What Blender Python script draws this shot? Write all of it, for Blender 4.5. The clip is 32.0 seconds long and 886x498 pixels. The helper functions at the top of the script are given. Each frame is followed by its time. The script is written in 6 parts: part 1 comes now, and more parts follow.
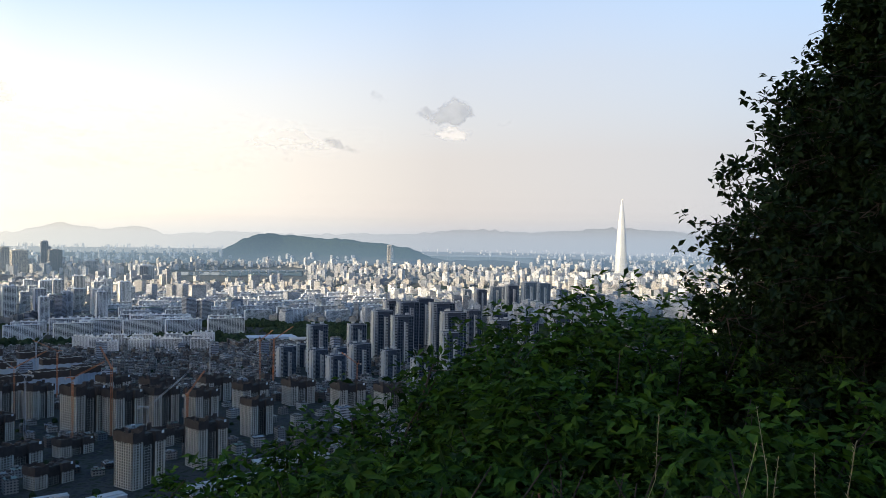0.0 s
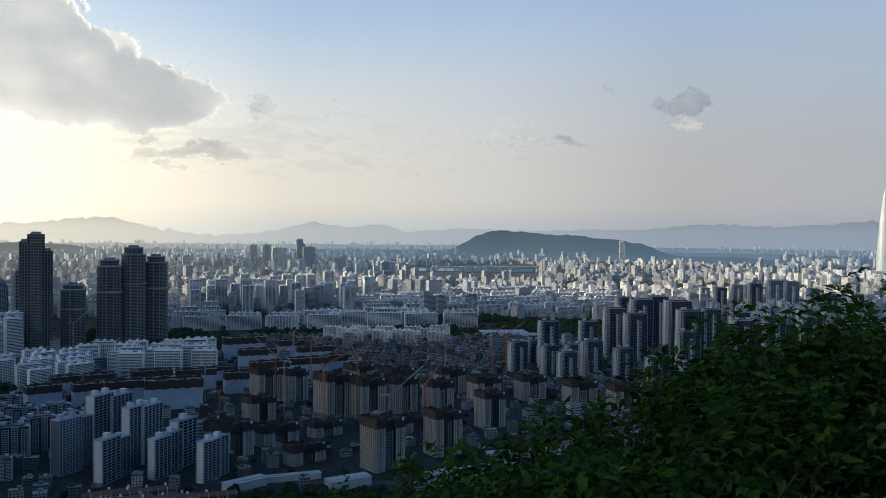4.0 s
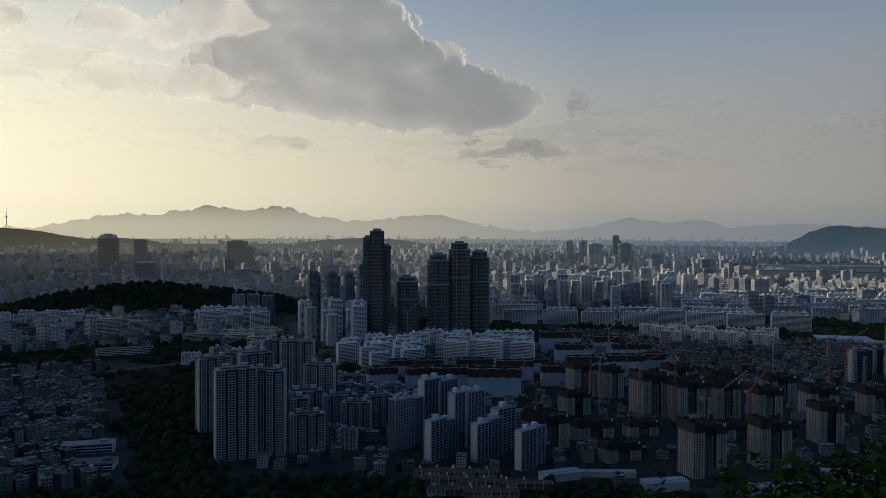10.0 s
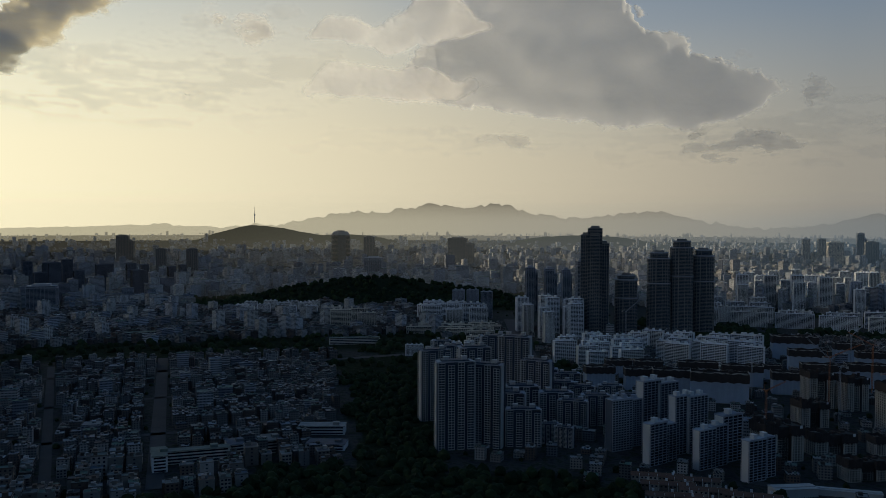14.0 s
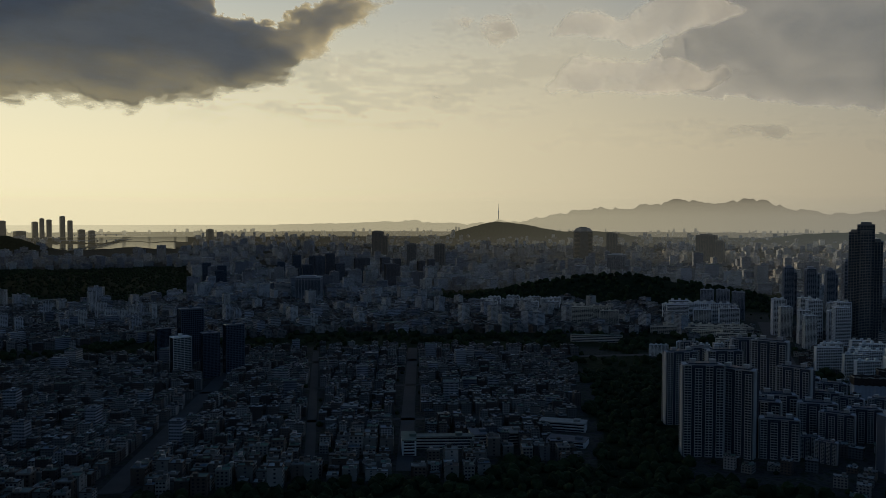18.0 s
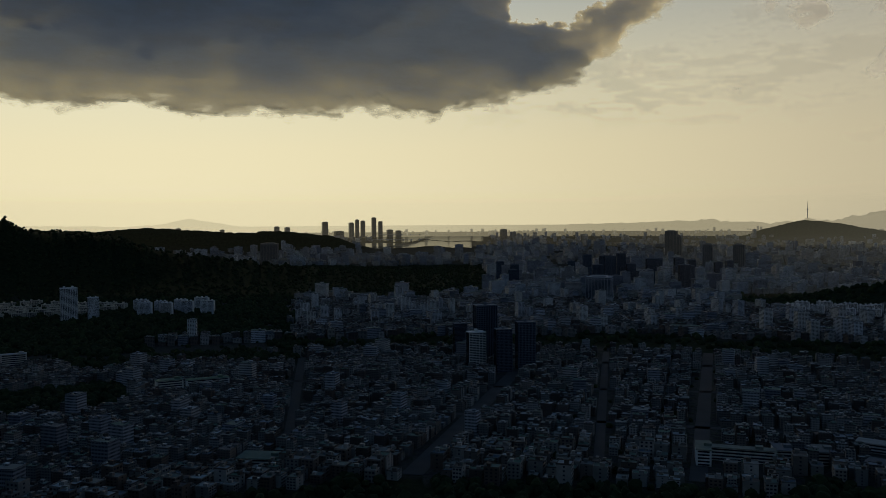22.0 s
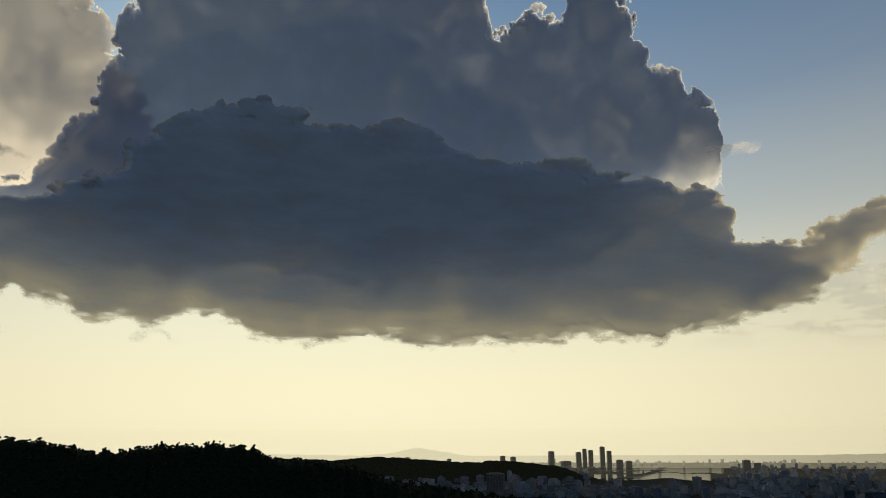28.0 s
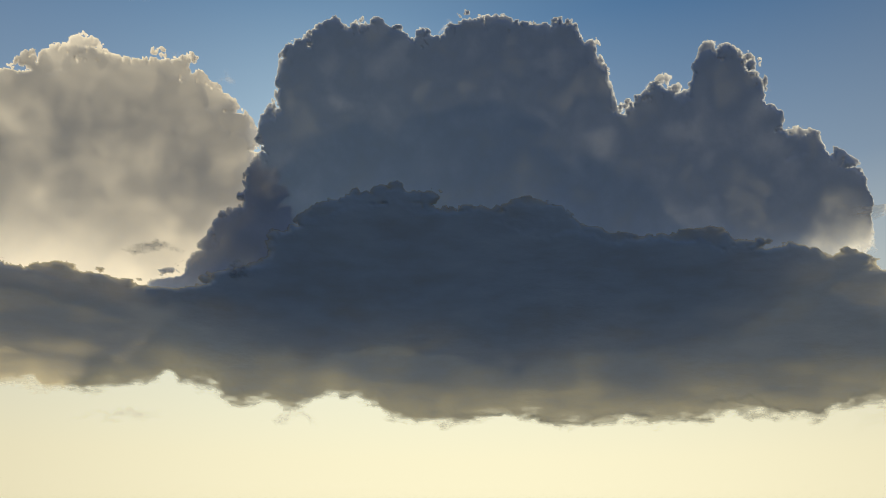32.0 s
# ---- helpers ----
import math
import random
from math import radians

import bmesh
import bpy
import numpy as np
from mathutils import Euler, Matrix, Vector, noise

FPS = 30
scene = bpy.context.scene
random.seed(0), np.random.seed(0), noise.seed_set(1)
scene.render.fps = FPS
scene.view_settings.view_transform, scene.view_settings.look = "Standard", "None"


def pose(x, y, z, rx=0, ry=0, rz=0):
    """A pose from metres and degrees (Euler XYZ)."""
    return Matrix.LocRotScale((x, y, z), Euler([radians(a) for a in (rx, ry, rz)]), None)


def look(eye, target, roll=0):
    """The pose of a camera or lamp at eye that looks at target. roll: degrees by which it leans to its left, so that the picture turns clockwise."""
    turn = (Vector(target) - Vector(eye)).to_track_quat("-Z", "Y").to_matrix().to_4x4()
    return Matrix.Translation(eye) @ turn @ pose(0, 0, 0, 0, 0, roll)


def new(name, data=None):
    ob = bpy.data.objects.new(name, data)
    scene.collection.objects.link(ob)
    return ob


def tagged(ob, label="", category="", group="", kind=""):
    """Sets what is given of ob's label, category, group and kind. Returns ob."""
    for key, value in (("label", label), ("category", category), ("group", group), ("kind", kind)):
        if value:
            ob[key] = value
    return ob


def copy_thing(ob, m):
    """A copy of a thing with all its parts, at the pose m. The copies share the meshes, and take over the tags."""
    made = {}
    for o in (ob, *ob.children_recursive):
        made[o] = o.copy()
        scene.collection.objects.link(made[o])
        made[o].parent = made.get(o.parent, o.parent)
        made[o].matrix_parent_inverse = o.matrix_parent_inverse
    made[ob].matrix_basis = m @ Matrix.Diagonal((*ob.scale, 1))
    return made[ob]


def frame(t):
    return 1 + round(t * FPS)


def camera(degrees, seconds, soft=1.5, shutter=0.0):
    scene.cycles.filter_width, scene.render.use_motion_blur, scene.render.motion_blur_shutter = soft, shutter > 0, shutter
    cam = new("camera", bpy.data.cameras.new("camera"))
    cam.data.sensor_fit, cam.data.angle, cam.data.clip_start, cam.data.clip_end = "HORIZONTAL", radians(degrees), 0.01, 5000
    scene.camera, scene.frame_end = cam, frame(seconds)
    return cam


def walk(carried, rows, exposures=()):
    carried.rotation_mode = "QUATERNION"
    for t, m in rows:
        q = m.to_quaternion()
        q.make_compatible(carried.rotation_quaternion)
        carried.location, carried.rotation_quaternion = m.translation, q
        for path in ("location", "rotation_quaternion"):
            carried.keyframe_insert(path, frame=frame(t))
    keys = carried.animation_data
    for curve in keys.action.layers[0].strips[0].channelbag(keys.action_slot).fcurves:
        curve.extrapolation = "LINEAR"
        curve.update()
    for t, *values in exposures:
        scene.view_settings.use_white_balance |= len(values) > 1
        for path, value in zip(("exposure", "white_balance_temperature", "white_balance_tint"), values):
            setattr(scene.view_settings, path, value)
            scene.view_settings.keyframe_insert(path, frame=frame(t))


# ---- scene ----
FOV = 56.52
EYE_Z = 268.0
cam = camera(FOV, 32.0, soft=0.8)
# seconds, yaw, pitch, roll of a camera that turns on one spot
PATH = [
    (0.0, -2.20, -0.80, -1.01),
    (0.5, -0.38, -0.85, -0.98),
    (1.0, 1.90, -0.90, -0.96),
    (1.5, 4.13, -0.94, -0.81),
    (2.0, 6.33, -1.03, -0.52),
    (2.5, 8.04, -1.14, -0.48),
    (3.0, 9.56, -1.26, -0.38),
    (3.5, 11.65, -1.26, -0.46),
    (5.5, 19.42, -1.42, -0.48),
    (6.0, 21.27, -1.45, -0.47),
    (6.5, 23.02, -1.50, -0.48),
    (7.0, 24.87, -1.52, -0.44),
    (7.5, 26.81, -1.56, -0.38),
    (8.0, 28.26, -1.57, -0.38),
    (8.5, 30.13, -1.61, -0.34),
    (9.0, 32.10, -1.63, -0.27),
    (9.5, 33.96, -1.65, -0.29),
    (10.0, 35.45, -1.68, -0.28),
    (10.5, 37.18, -1.70, -0.28),
    (11.0, 38.96, -1.74, -0.25),
    (11.5, 41.19, -1.76, -0.26),
    (12.0, 43.13, -1.79, -0.26),
    (12.5, 45.04, -1.84, -0.23),
    (13.0, 46.99, -1.86, -0.22),
    (13.5, 48.65, -1.88, -0.21),
    (14.0, 50.48, -1.94, -0.20),
    (14.5, 52.92, -1.98, -0.20),
    (16.5, 60.58, -2.06, -0.16),
    (17.0, 62.78, -2.10, -0.12),
    (17.5, 65.20, -2.16, -0.09),
    (18.0, 67.20, -2.22, -0.06),
    (18.5, 69.37, -2.27, -0.03),
    (19.0, 71.57, -2.30, 0.05),
    (19.5, 73.60, -2.32, 0.07),
    (20.0, 75.59, -2.37, 0.09),
    (20.5, 78.73, -2.44, 0.08),
    (21.0, 82.06, -2.47, 0.12),
    (21.5, 85.02, -2.43, 0.21),
    (22.0, 87.19, -2.19, 0.35),
    (22.5, 89.11, -1.77, 0.37),
    (23.0, 91.42, -1.24, 0.40),
    (23.5, 94.17, -0.21, 0.47),
    (24.0, 96.54, 1.40, 0.59),
    (24.5, 97.94, 2.72, 0.68),
    (25.0, 99.00, 4.38, 0.66),
    (25.5, 100.05, 5.97, 0.58),
    (26.0, 100.84, 7.86, 0.54),
    (26.5, 101.49, 9.83, 0.52),
    (28.5, 102.89, 14.08, 0.13),
    (29.0, 103.38, 14.63, 0.09),
    (29.5, 104.32, 16.62, -0.02),
    (30.0, 106.06, 18.54, -0.03),
    (30.5, 107.29, 19.10, -0.25),
    (31.0, 108.43, 19.05, -0.39),
    (31.5, 110.05, 19.04, -0.38),
    (32.0, 111.96, 18.99, -0.30),
]
# the clip's camera closes its exposure as it turns towards the sun
EXPOSURES = [(0.0, 1.52, 6650, 12), (1.5, 1.32, 6450, 11), (3.0, 1.05, 6200, 10), (6.0, 0.5, 6050, 9), (9.0, 0.0, 6100, 9), (13.0, -0.35, 6250, 9), (17.0, -0.72, 6500, 9),
             (23.0, -0.93, 6700, 8), (26.0, -0.75, 6500, 8), (32.0, -0.68, 6300, 8)]
walk(cam, [(t, pose(0, 0, EYE_Z, 90 + p, r, y)) for t, y, p, r in PATH], EXPOSURES)

# ---- light ----
SUN_AZ, SUN_EL = 120.0, 24.0
HAZE_AZ = 108.0


def bearing(az):
    return Vector((-math.sin(radians(az)), math.cos(radians(az)), 0))


sun_way = bearing(SUN_AZ) * math.cos(radians(SUN_EL)) + Vector((0, 0, math.sin(radians(SUN_EL))))
sun = new("sun", bpy.data.lights.new("sun", "SUN"))
sun.data.energy, sun.data.angle, sun.data.color = 3.9, radians(0.6), (1.0, 0.84, 0.58)
sun.matrix_world = look(sun_way * 100, (0, 0, 0))


def node(tree, kind, at=None, **inputs):
    n = tree.nodes.new(kind)
    for k, v in inputs.items():
        if k in n.inputs:
            n.inputs[k].default_value = v
    return n


def ramp(tree, stops, fac):
    r = tree.nodes.new("ShaderNodeValToRGB")
    while len(r.color_ramp.elements) < len(stops):
        r.color_ramp.elements.new(0.5)
    for e, (p, c) in zip(r.color_ramp.elements, stops):
        e.position, e.color = p, (*c, 1) if len(c) == 3 else c
    tree.links.new(fac, r.inputs[0])
    return r.outputs[0]


def grey(v):
    return (v, v, v)


def maths(tree, op, a, b=None, clamp=False):
    n = tree.nodes.new("ShaderNodeMath")
    n.operation, n.use_clamp = op, clamp
    for i, v in enumerate((a, b)):
        if v is None:
            continue
        if isinstance(v, (int, float)):
            n.inputs[i].default_value = v
        else:
            tree.links.new(v, n.inputs[i])
    return n.outputs[0]


def mixcol(tree, fac, a, b, blend="MIX"):
    n = tree.nodes.new("ShaderNodeMix")
    n.data_type, n.blend_type = "RGBA", blend
    for i, v in ((0, fac), (6, a), (7, b)):
        if isinstance(v, (int, float)):
            n.inputs[i].default_value = v
        elif isinstance(v, tuple):
            n.inputs[i].default_value = (*v, 1)
        else:
            tree.links.new(v, n.inputs[i])
    return n.outputs[2]


# sky: a clear upper sky over a bright layer of haze that is strongest towards the sun
world = bpy.data.worlds.new("sky")
scene.world = world
world.use_nodes = True
wt = world.node_tree
wt.nodes.clear()
sky = wt.nodes.new("ShaderNodeTexSky")
sky.sky_type, sky.sun_disc = "NISHITA", False
sky.sun_elevation, sky.sun_rotation = radians(SUN_EL), radians(-SUN_AZ)
sky.altitude, sky.air_density, sky.dust_density, sky.ozone_density = 300, 1.0, 0.4, 2.5
tc = wt.nodes.new("ShaderNodeTexCoord")
sep = wt.nodes.new("ShaderNodeSeparateXYZ")
wt.links.new(tc.outputs["Generated"], sep.inputs[0])
flat = wt.nodes.new("ShaderNodeCombineXYZ")
wt.links.new(sep.outputs[0], flat.inputs[0])
wt.links.new(sep.outputs[1], flat.inputs[1])
unit = wt.nodes.new("ShaderNodeVectorMath")
unit.operation = "NORMALIZE"
wt.links.new(flat.outputs[0], unit.inputs[0])
dot = wt.nodes.new("ShaderNodeVectorMath")
dot.operation = "DOT_PRODUCT"
wt.links.new(unit.outputs[0], dot.inputs[0])
dot.inputs[1].default_value = bearing(HAZE_AZ)
near_sun = maths(wt, "MULTIPLY_ADD", dot.outputs["Value"], 0.5)
near_sun.node.inputs[2].default_value = 0.5
HAZE_STOPS = [(0.0, (0.12, 0.16, 0.22)), (0.1, (0.19, 0.205, 0.235)), (0.2, (0.24, 0.24, 0.245)), (0.33, (0.272, 0.256, 0.242)), (0.43, (0.36, 0.335, 0.30)), (0.56, (0.455, 0.41, 0.336)), (0.64, (0.63, 0.55, 0.415)),
              (0.75, (0.87, 0.755, 0.535)), (0.85, (1.12, 0.98, 0.67)), (0.93, (1.36, 1.20, 0.79)), (1.0, (1.62, 1.45, 0.96))]
haze_sky = ramp(wt, HAZE_STOPS, near_sun)
# the veil stands higher away from the sun
height = maths(wt, "MULTIPLY", sep.outputs[2], ramp(wt, [(0.25, grey(0.58)), (0.42, grey(0.70)), (0.55, grey(0.80)), (0.7, grey(0.86)), (0.82, grey(0.64)), (1.0, grey(0.74))], near_sun))
veil = ramp(wt, [(0.0, grey(1.0)), (0.06, grey(0.97)), (0.12, grey(0.80)), (0.19, grey(0.45)), (0.28, grey(0.17)), (0.42, grey(0.0))], height)
cool = mixcol(wt, 1.0, sky.outputs[0], (0.066, 0.094, 0.104), "MULTIPLY")
bg = wt.nodes.new("ShaderNodeBackground")
wt.links.new(mixcol(wt, veil, cool, haze_sky), bg.inputs[0])
bg.inputs[1].default_value = 1.0
wo = wt.nodes.new("ShaderNodeOutputWorld")
wt.links.new(bg.outputs[0], wo.inputs[0])


# ---- materials ----
def material(name, color, rough=0.8, vary=0.15, scale=0.3, fine=4.0, bump=0.3, metal=0.0, by="none", tint=None, spec=0.3):
    """A painted or mineral surface: stains at one scale, grain at another, and a shift from object to object or island to island."""
    m = bpy.data.materials.new(name)
    m.use_nodes = True
    t = m.node_tree
    p = t.nodes["Principled BSDF"]
    co = t.nodes.new("ShaderNodeTexCoord")
    n1 = node(t, "ShaderNodeTexNoise", Scale=scale, Detail=4.0)
    n2 = node(t, "ShaderNodeTexNoise", Scale=fine, Detail=3.0)
    for n in (n1, n2):
        t.links.new(co.outputs["Object"], n.inputs["Vector"])
    both = maths(t, "MULTIPLY_ADD", n1.outputs[0], 0.7)
    t.links.new(maths(t, "MULTIPLY", n2.outputs[0], 0.3), both.node.inputs[2])
    dark = tuple(c * (1 - vary) for c in color)
    light = tuple(min(1.0, c * (1 + vary)) for c in color)
    col = ramp(t, [(0.3, dark), (0.7, light)], both)
    if by != "none":
        if by == "object":
            pick = t.nodes.new("ShaderNodeObjectInfo").outputs["Random"]
        else:
            pick = t.nodes.new("ShaderNodeNewGeometry").outputs["Random Per Island"]
        shift = ramp(t, tint or [(0.0, (0.7, 0.7, 0.72)), (1.0, (1.1, 1.08, 1.05))], pick)
        col = mixcol(t, 1.0, col, shift, "MULTIPLY")
    t.links.new(col, p.inputs["Base Color"])
    p.inputs["Roughness"].default_value = rough
    p.inputs["Metallic"].default_value = metal
    p.inputs["Specular IOR Level"].default_value = spec
    if bump:
        b = node(t, "ShaderNodeBump", Strength=bump, Distance=0.1)
        t.links.new(n2.outputs[0], b.inputs["Height"])
        t.links.new(b.outputs[0], p.inputs["Normal"])
    return m


def windowed(name, color, tint, bay=3.2, storey=2.9, share=0.55):
    """Walls of buildings far off: rows of dark panes set in a painted wall, by metres along the wall."""
    m = material(name, color, 0.85, 0.2, 0.05, 0.6, 0.0, by="island", tint=tint)
    t = m.node_tree
    p = t.nodes["Principled BSDF"]
    wall = p.inputs["Base Color"].links[0].from_socket
    uv = t.nodes.new("ShaderNodeUVMap")
    s = t.nodes.new("ShaderNodeSeparateXYZ")
    t.links.new(uv.outputs[0], s.inputs[0])
    u = maths(t, "FRACT", maths(t, "DIVIDE", s.outputs[0], bay))
    v = maths(t, "FRACT", maths(t, "DIVIDE", s.outputs[1], storey))
    on = maths(t, "MULTIPLY", maths(t, "LESS_THAN", u, share), maths(t, "LESS_THAN", v, 0.5))
    on = maths(t, "MULTIPLY", on, maths(t, "GREATER_THAN", s.outputs[1], 0.2))
    t.links.new(mixcol(t, on, wall, (0.03, 0.035, 0.045)), p.inputs["Base Color"])
    t.links.new(maths(t, "MULTIPLY_ADD", on, -0.6), p.inputs["Roughness"])
    p.inputs["Roughness"].links[0].from_node.inputs[2].default_value = 0.85
    return m


def glass(name, color=(0.02, 0.026, 0.035), rough=0.12):
    m = material(name, color, rough, 0.5, 0.15, 0.8, 0.0, by="object", spec=0.5)
    return m


PALE = [(0.0, (0.72, 0.74, 0.78)), (0.3, (0.95, 0.95, 0.95)), (0.6, (1.0, 0.97, 0.9)), (0.8, (0.85, 0.8, 0.72)), (1.0, (1.12, 1.12, 1.12))]
TOWN = [(0.0, (0.25, 0.22, 0.21)), (0.25, (0.5, 0.4, 0.36)), (0.45, (0.7, 0.71, 0.72)), (0.7, (0.95, 0.95, 0.95)), (0.88, (1.6, 1.62, 1.66)), (1.0, (0.4, 0.45, 0.52))]
FAR_TINT = [(0.0, (0.5, 0.5, 0.54)), (0.2, (0.8, 0.8, 0.82)), (0.5, (1.0, 0.98, 0.95)), (0.8, (1.05, 0.95, 0.82)), (0.93, (1.3, 1.3, 1.3)), (1.0, (0.45, 0.5, 0.6))]
ROOFS = [(0.0, (0.5, 0.5, 0.52)), (0.25, (0.3, 0.5, 0.38)), (0.4, (0.62, 0.6, 0.58)), (0.6, (0.9, 0.9, 0.92)), (0.75, (0.42, 0.3, 0.26)), (0.88, (0.35, 0.45, 0.6)), (1.0, (1.5, 1.5, 1.5))]
white_wall = material("white_painted_render", (0.68, 0.69, 0.71), 0.8, 0.1, 0.08, 0.9, 0.1, by="object", tint=PALE)
cream_wall = material("cream_painted_render", (0.62, 0.57, 0.48), 0.8, 0.1, 0.08, 0.9, 0.1, by="object")
grey_wall = material("grey_painted_render", (0.34, 0.36, 0.40), 0.8, 0.15, 0.08, 0.9, 0.1, by="object")
slate_wall = material("slate_blue_paint", (0.10, 0.125, 0.17), 0.6, 0.15, 0.08, 0.9, 0.1, by="object")
stone_wall = material("brown_stone_cladding", (0.235, 0.225, 0.21), 0.5, 0.15, 0.06, 0.7, 0.1, by="object")
fresh_white = material("fresh_white_paint", (0.54, 0.54, 0.54), 0.7, 0.06, 0.08, 0.9, 0.1)
aged_white = material("aged_white_paint", (0.39, 0.385, 0.38), 0.75, 0.12, 0.08, 0.9, 0.1)
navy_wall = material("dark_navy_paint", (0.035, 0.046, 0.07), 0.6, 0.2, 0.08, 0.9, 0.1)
concrete = material("raw_concrete", (0.42, 0.39, 0.35), 0.9, 0.22, 0.12, 1.5, 0.3)
# shade of the open storeys, put into a dark concrete colour
dark_core = material("painted_interior_shade", (0.06, 0.055, 0.05), 0.9, 0.3, 0.2, 1.0, 0.0)
screen_net = material("brown_safety_screen", (0.048, 0.037, 0.034), 0.85, 0.3, 0.15, 2.0, 0.4)
blue_wrap = material("pale_blue_dust_sheet", (0.33, 0.38, 0.45), 0.7, 0.15, 0.06, 0.8, 0.3)
orange_steel = material("orange_painted_steel", (0.36, 0.13, 0.055), 0.5, 0.2, 0.5, 4.0, 0.0)
grey_steel = material("galvanised_steel", (0.35, 0.37, 0.40), 0.45, 0.2, 0.5, 4.0, 0.0, metal=0.6)
window_glass = glass("dark_window_glass", (0.016, 0.024, 0.038), 0.16)
blue_glass = glass("blue_curtain_glass", (0.045, 0.06, 0.08), 0.08)
silver_glass = material("pale_fritted_curtain_wall", (0.50, 0.515, 0.515), 0.25, 0.08, 0.01, 0.2, 0.0, metal=0.35)
flat_roof = material("weathered_roof_membrane", (0.30, 0.31, 0.30), 0.9, 0.25, 0.15, 2.0, 0.2, by="object", tint=ROOFS)
roof_stuff = material("mixed_town_roofs", (0.33, 0.33, 0.32), 0.85, 0.25, 0.1, 1.0, 0.0, by="island", tint=ROOFS)
house_wall = material("villa_brick_and_render", (0.245, 0.222, 0.20), 0.85, 0.2, 0.2, 3.0, 0.2, by="object", tint=TOWN)
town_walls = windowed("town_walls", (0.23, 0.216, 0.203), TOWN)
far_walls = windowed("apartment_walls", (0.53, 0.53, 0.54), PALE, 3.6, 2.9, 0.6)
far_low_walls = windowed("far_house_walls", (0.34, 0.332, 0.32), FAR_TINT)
office_walls = windowed("office_walls", (0.34, 0.36, 0.40), FAR_TINT, 1.8, 3.8, 0.7)
terracotta = material("brown_roof_tiles", (0.13, 0.075, 0.055), 0.85, 0.25, 0.3, 2.0, 0.3)
bark = material("grey_brown_bark", (0.06, 0.045, 0.035), 0.95, 0.35, 3.0, 30.0, 0.8)
dry_stem = material("dry_straw_stem", (0.34, 0.27, 0.15), 0.8, 0.2, 3.0, 30.0, 0.2)
red_leaf = material("withered_red_leaf", (0.20, 0.06, 0.03), 0.8, 0.3, 5.0, 40.0, 0.2)
asphalt = material("asphalt", (0.05, 0.05, 0.053), 0.9, 0.2, 0.05, 1.0, 0.2)


def foliage(name, dark, light, rough=0.75, glow=0.25):
    """Leaves: green from leaf to leaf, with a little light through the blade."""
    m = bpy.data.materials.new(name)
    m.use_nodes = True
    t = m.node_tree
    p = t.nodes["Principled BSDF"]
    g = t.nodes.new("ShaderNodeNewGeometry")
    co = t.nodes.new("ShaderNodeTexCoord")
    n = node(t, "ShaderNodeTexNoise", Scale=0.8, Detail=3.0)
    t.links.new(co.outputs["Object"], n.inputs["Vector"])
    f = maths(t, "MULTIPLY_ADD", g.outputs["Random Per Island"], 0.6)
    t.links.new(maths(t, "MULTIPLY", n.outputs[0], 0.4), f.node.inputs[2])
    col = ramp(t, [(0.2, dark), (0.55, tuple((a + b) / 2 for a, b in zip(dark, light))), (0.85, light)], f)
    t.links.new(col, p.inputs["Base Color"])
    p.inputs["Roughness"].default_value, p.inputs["Specular IOR Level"].default_value = rough, 0.12
    tr = t.nodes.new("ShaderNodeBsdfTranslucent")
    t.links.new(mixcol(t, 1.0, col, (0.9, 1.0, 0.4), "MULTIPLY"), tr.inputs[0])
    mx = t.nodes.new("ShaderNodeMixShader")
    mx.inputs[0].default_value = glow
    t.links.new(p.outputs[0], mx.inputs[1])
    t.links.new(tr.outputs[0], mx.inputs[2])
    t.links.new(mx.outputs[0], t.nodes["Material Output"].inputs[0])
    return m


leaf_green = foliage("broad_green_leaves", (0.008, 0.022, 0.004), (0.066, 0.135, 0.016))
leaf_young = foliage("young_green_leaves", (0.012, 0.028, 0.004), (0.085, 0.15, 0.022))
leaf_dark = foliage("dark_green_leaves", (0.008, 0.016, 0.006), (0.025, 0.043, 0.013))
wood_green = foliage("far_tree_crowns", (0.012, 0.021, 0.009), (0.030, 0.046, 0.018), 0.9, 0.0)


def ground_material():
    m = bpy.data.materials.new("town_ground_and_woodland")
    m.use_nodes = True
    t = m.node_tree
    p = t.nodes["Principled BSDF"]
    a = t.nodes.new("ShaderNodeAttribute")
    a.attribute_name = "woodland"
    co = t.nodes.new("ShaderNodeTexCoord")
    n1 = node(t, "ShaderNodeTexNoise", Scale=0.012, Detail=6.0)
    n2 = node(t, "ShaderNodeTexNoise", Scale=0.09, Detail=5.0)
    for n in (n1, n2):
        t.links.new(co.outputs["Object"], n.inputs["Vector"])
    town = ramp(t, [(0.35, (0.03, 0.03, 0.032)), (0.5, (0.055, 0.053, 0.05)), (0.62, (0.025, 0.032, 0.018)), (0.75, (0.10, 0.095, 0.09))], n2.outputs[0])
    wood = ramp(t, [(0.3, (0.008, 0.013, 0.006)), (0.7, (0.020, 0.030, 0.013))], n2.outputs[0])
    t.links.new(mixcol(t, a.outputs["Fac"], town, wood), p.inputs["Base Color"])
    p.inputs["Roughness"].default_value, p.inputs["Specular IOR Level"].default_value = 0.95, 0.05
    b = node(t, "ShaderNodeBump", Strength=0.8, Distance=3.0)
    t.links.new(n2.outputs[0], b.inputs["Height"])
    t.links.new(b.outputs[0], p.inputs["Normal"])
    return m


def water_material():
    m = material("calm_river_water", (0.03, 0.045, 0.05), 0.07, 0.2, 0.02, 0.3, 0.01, spec=1.0)
    return m


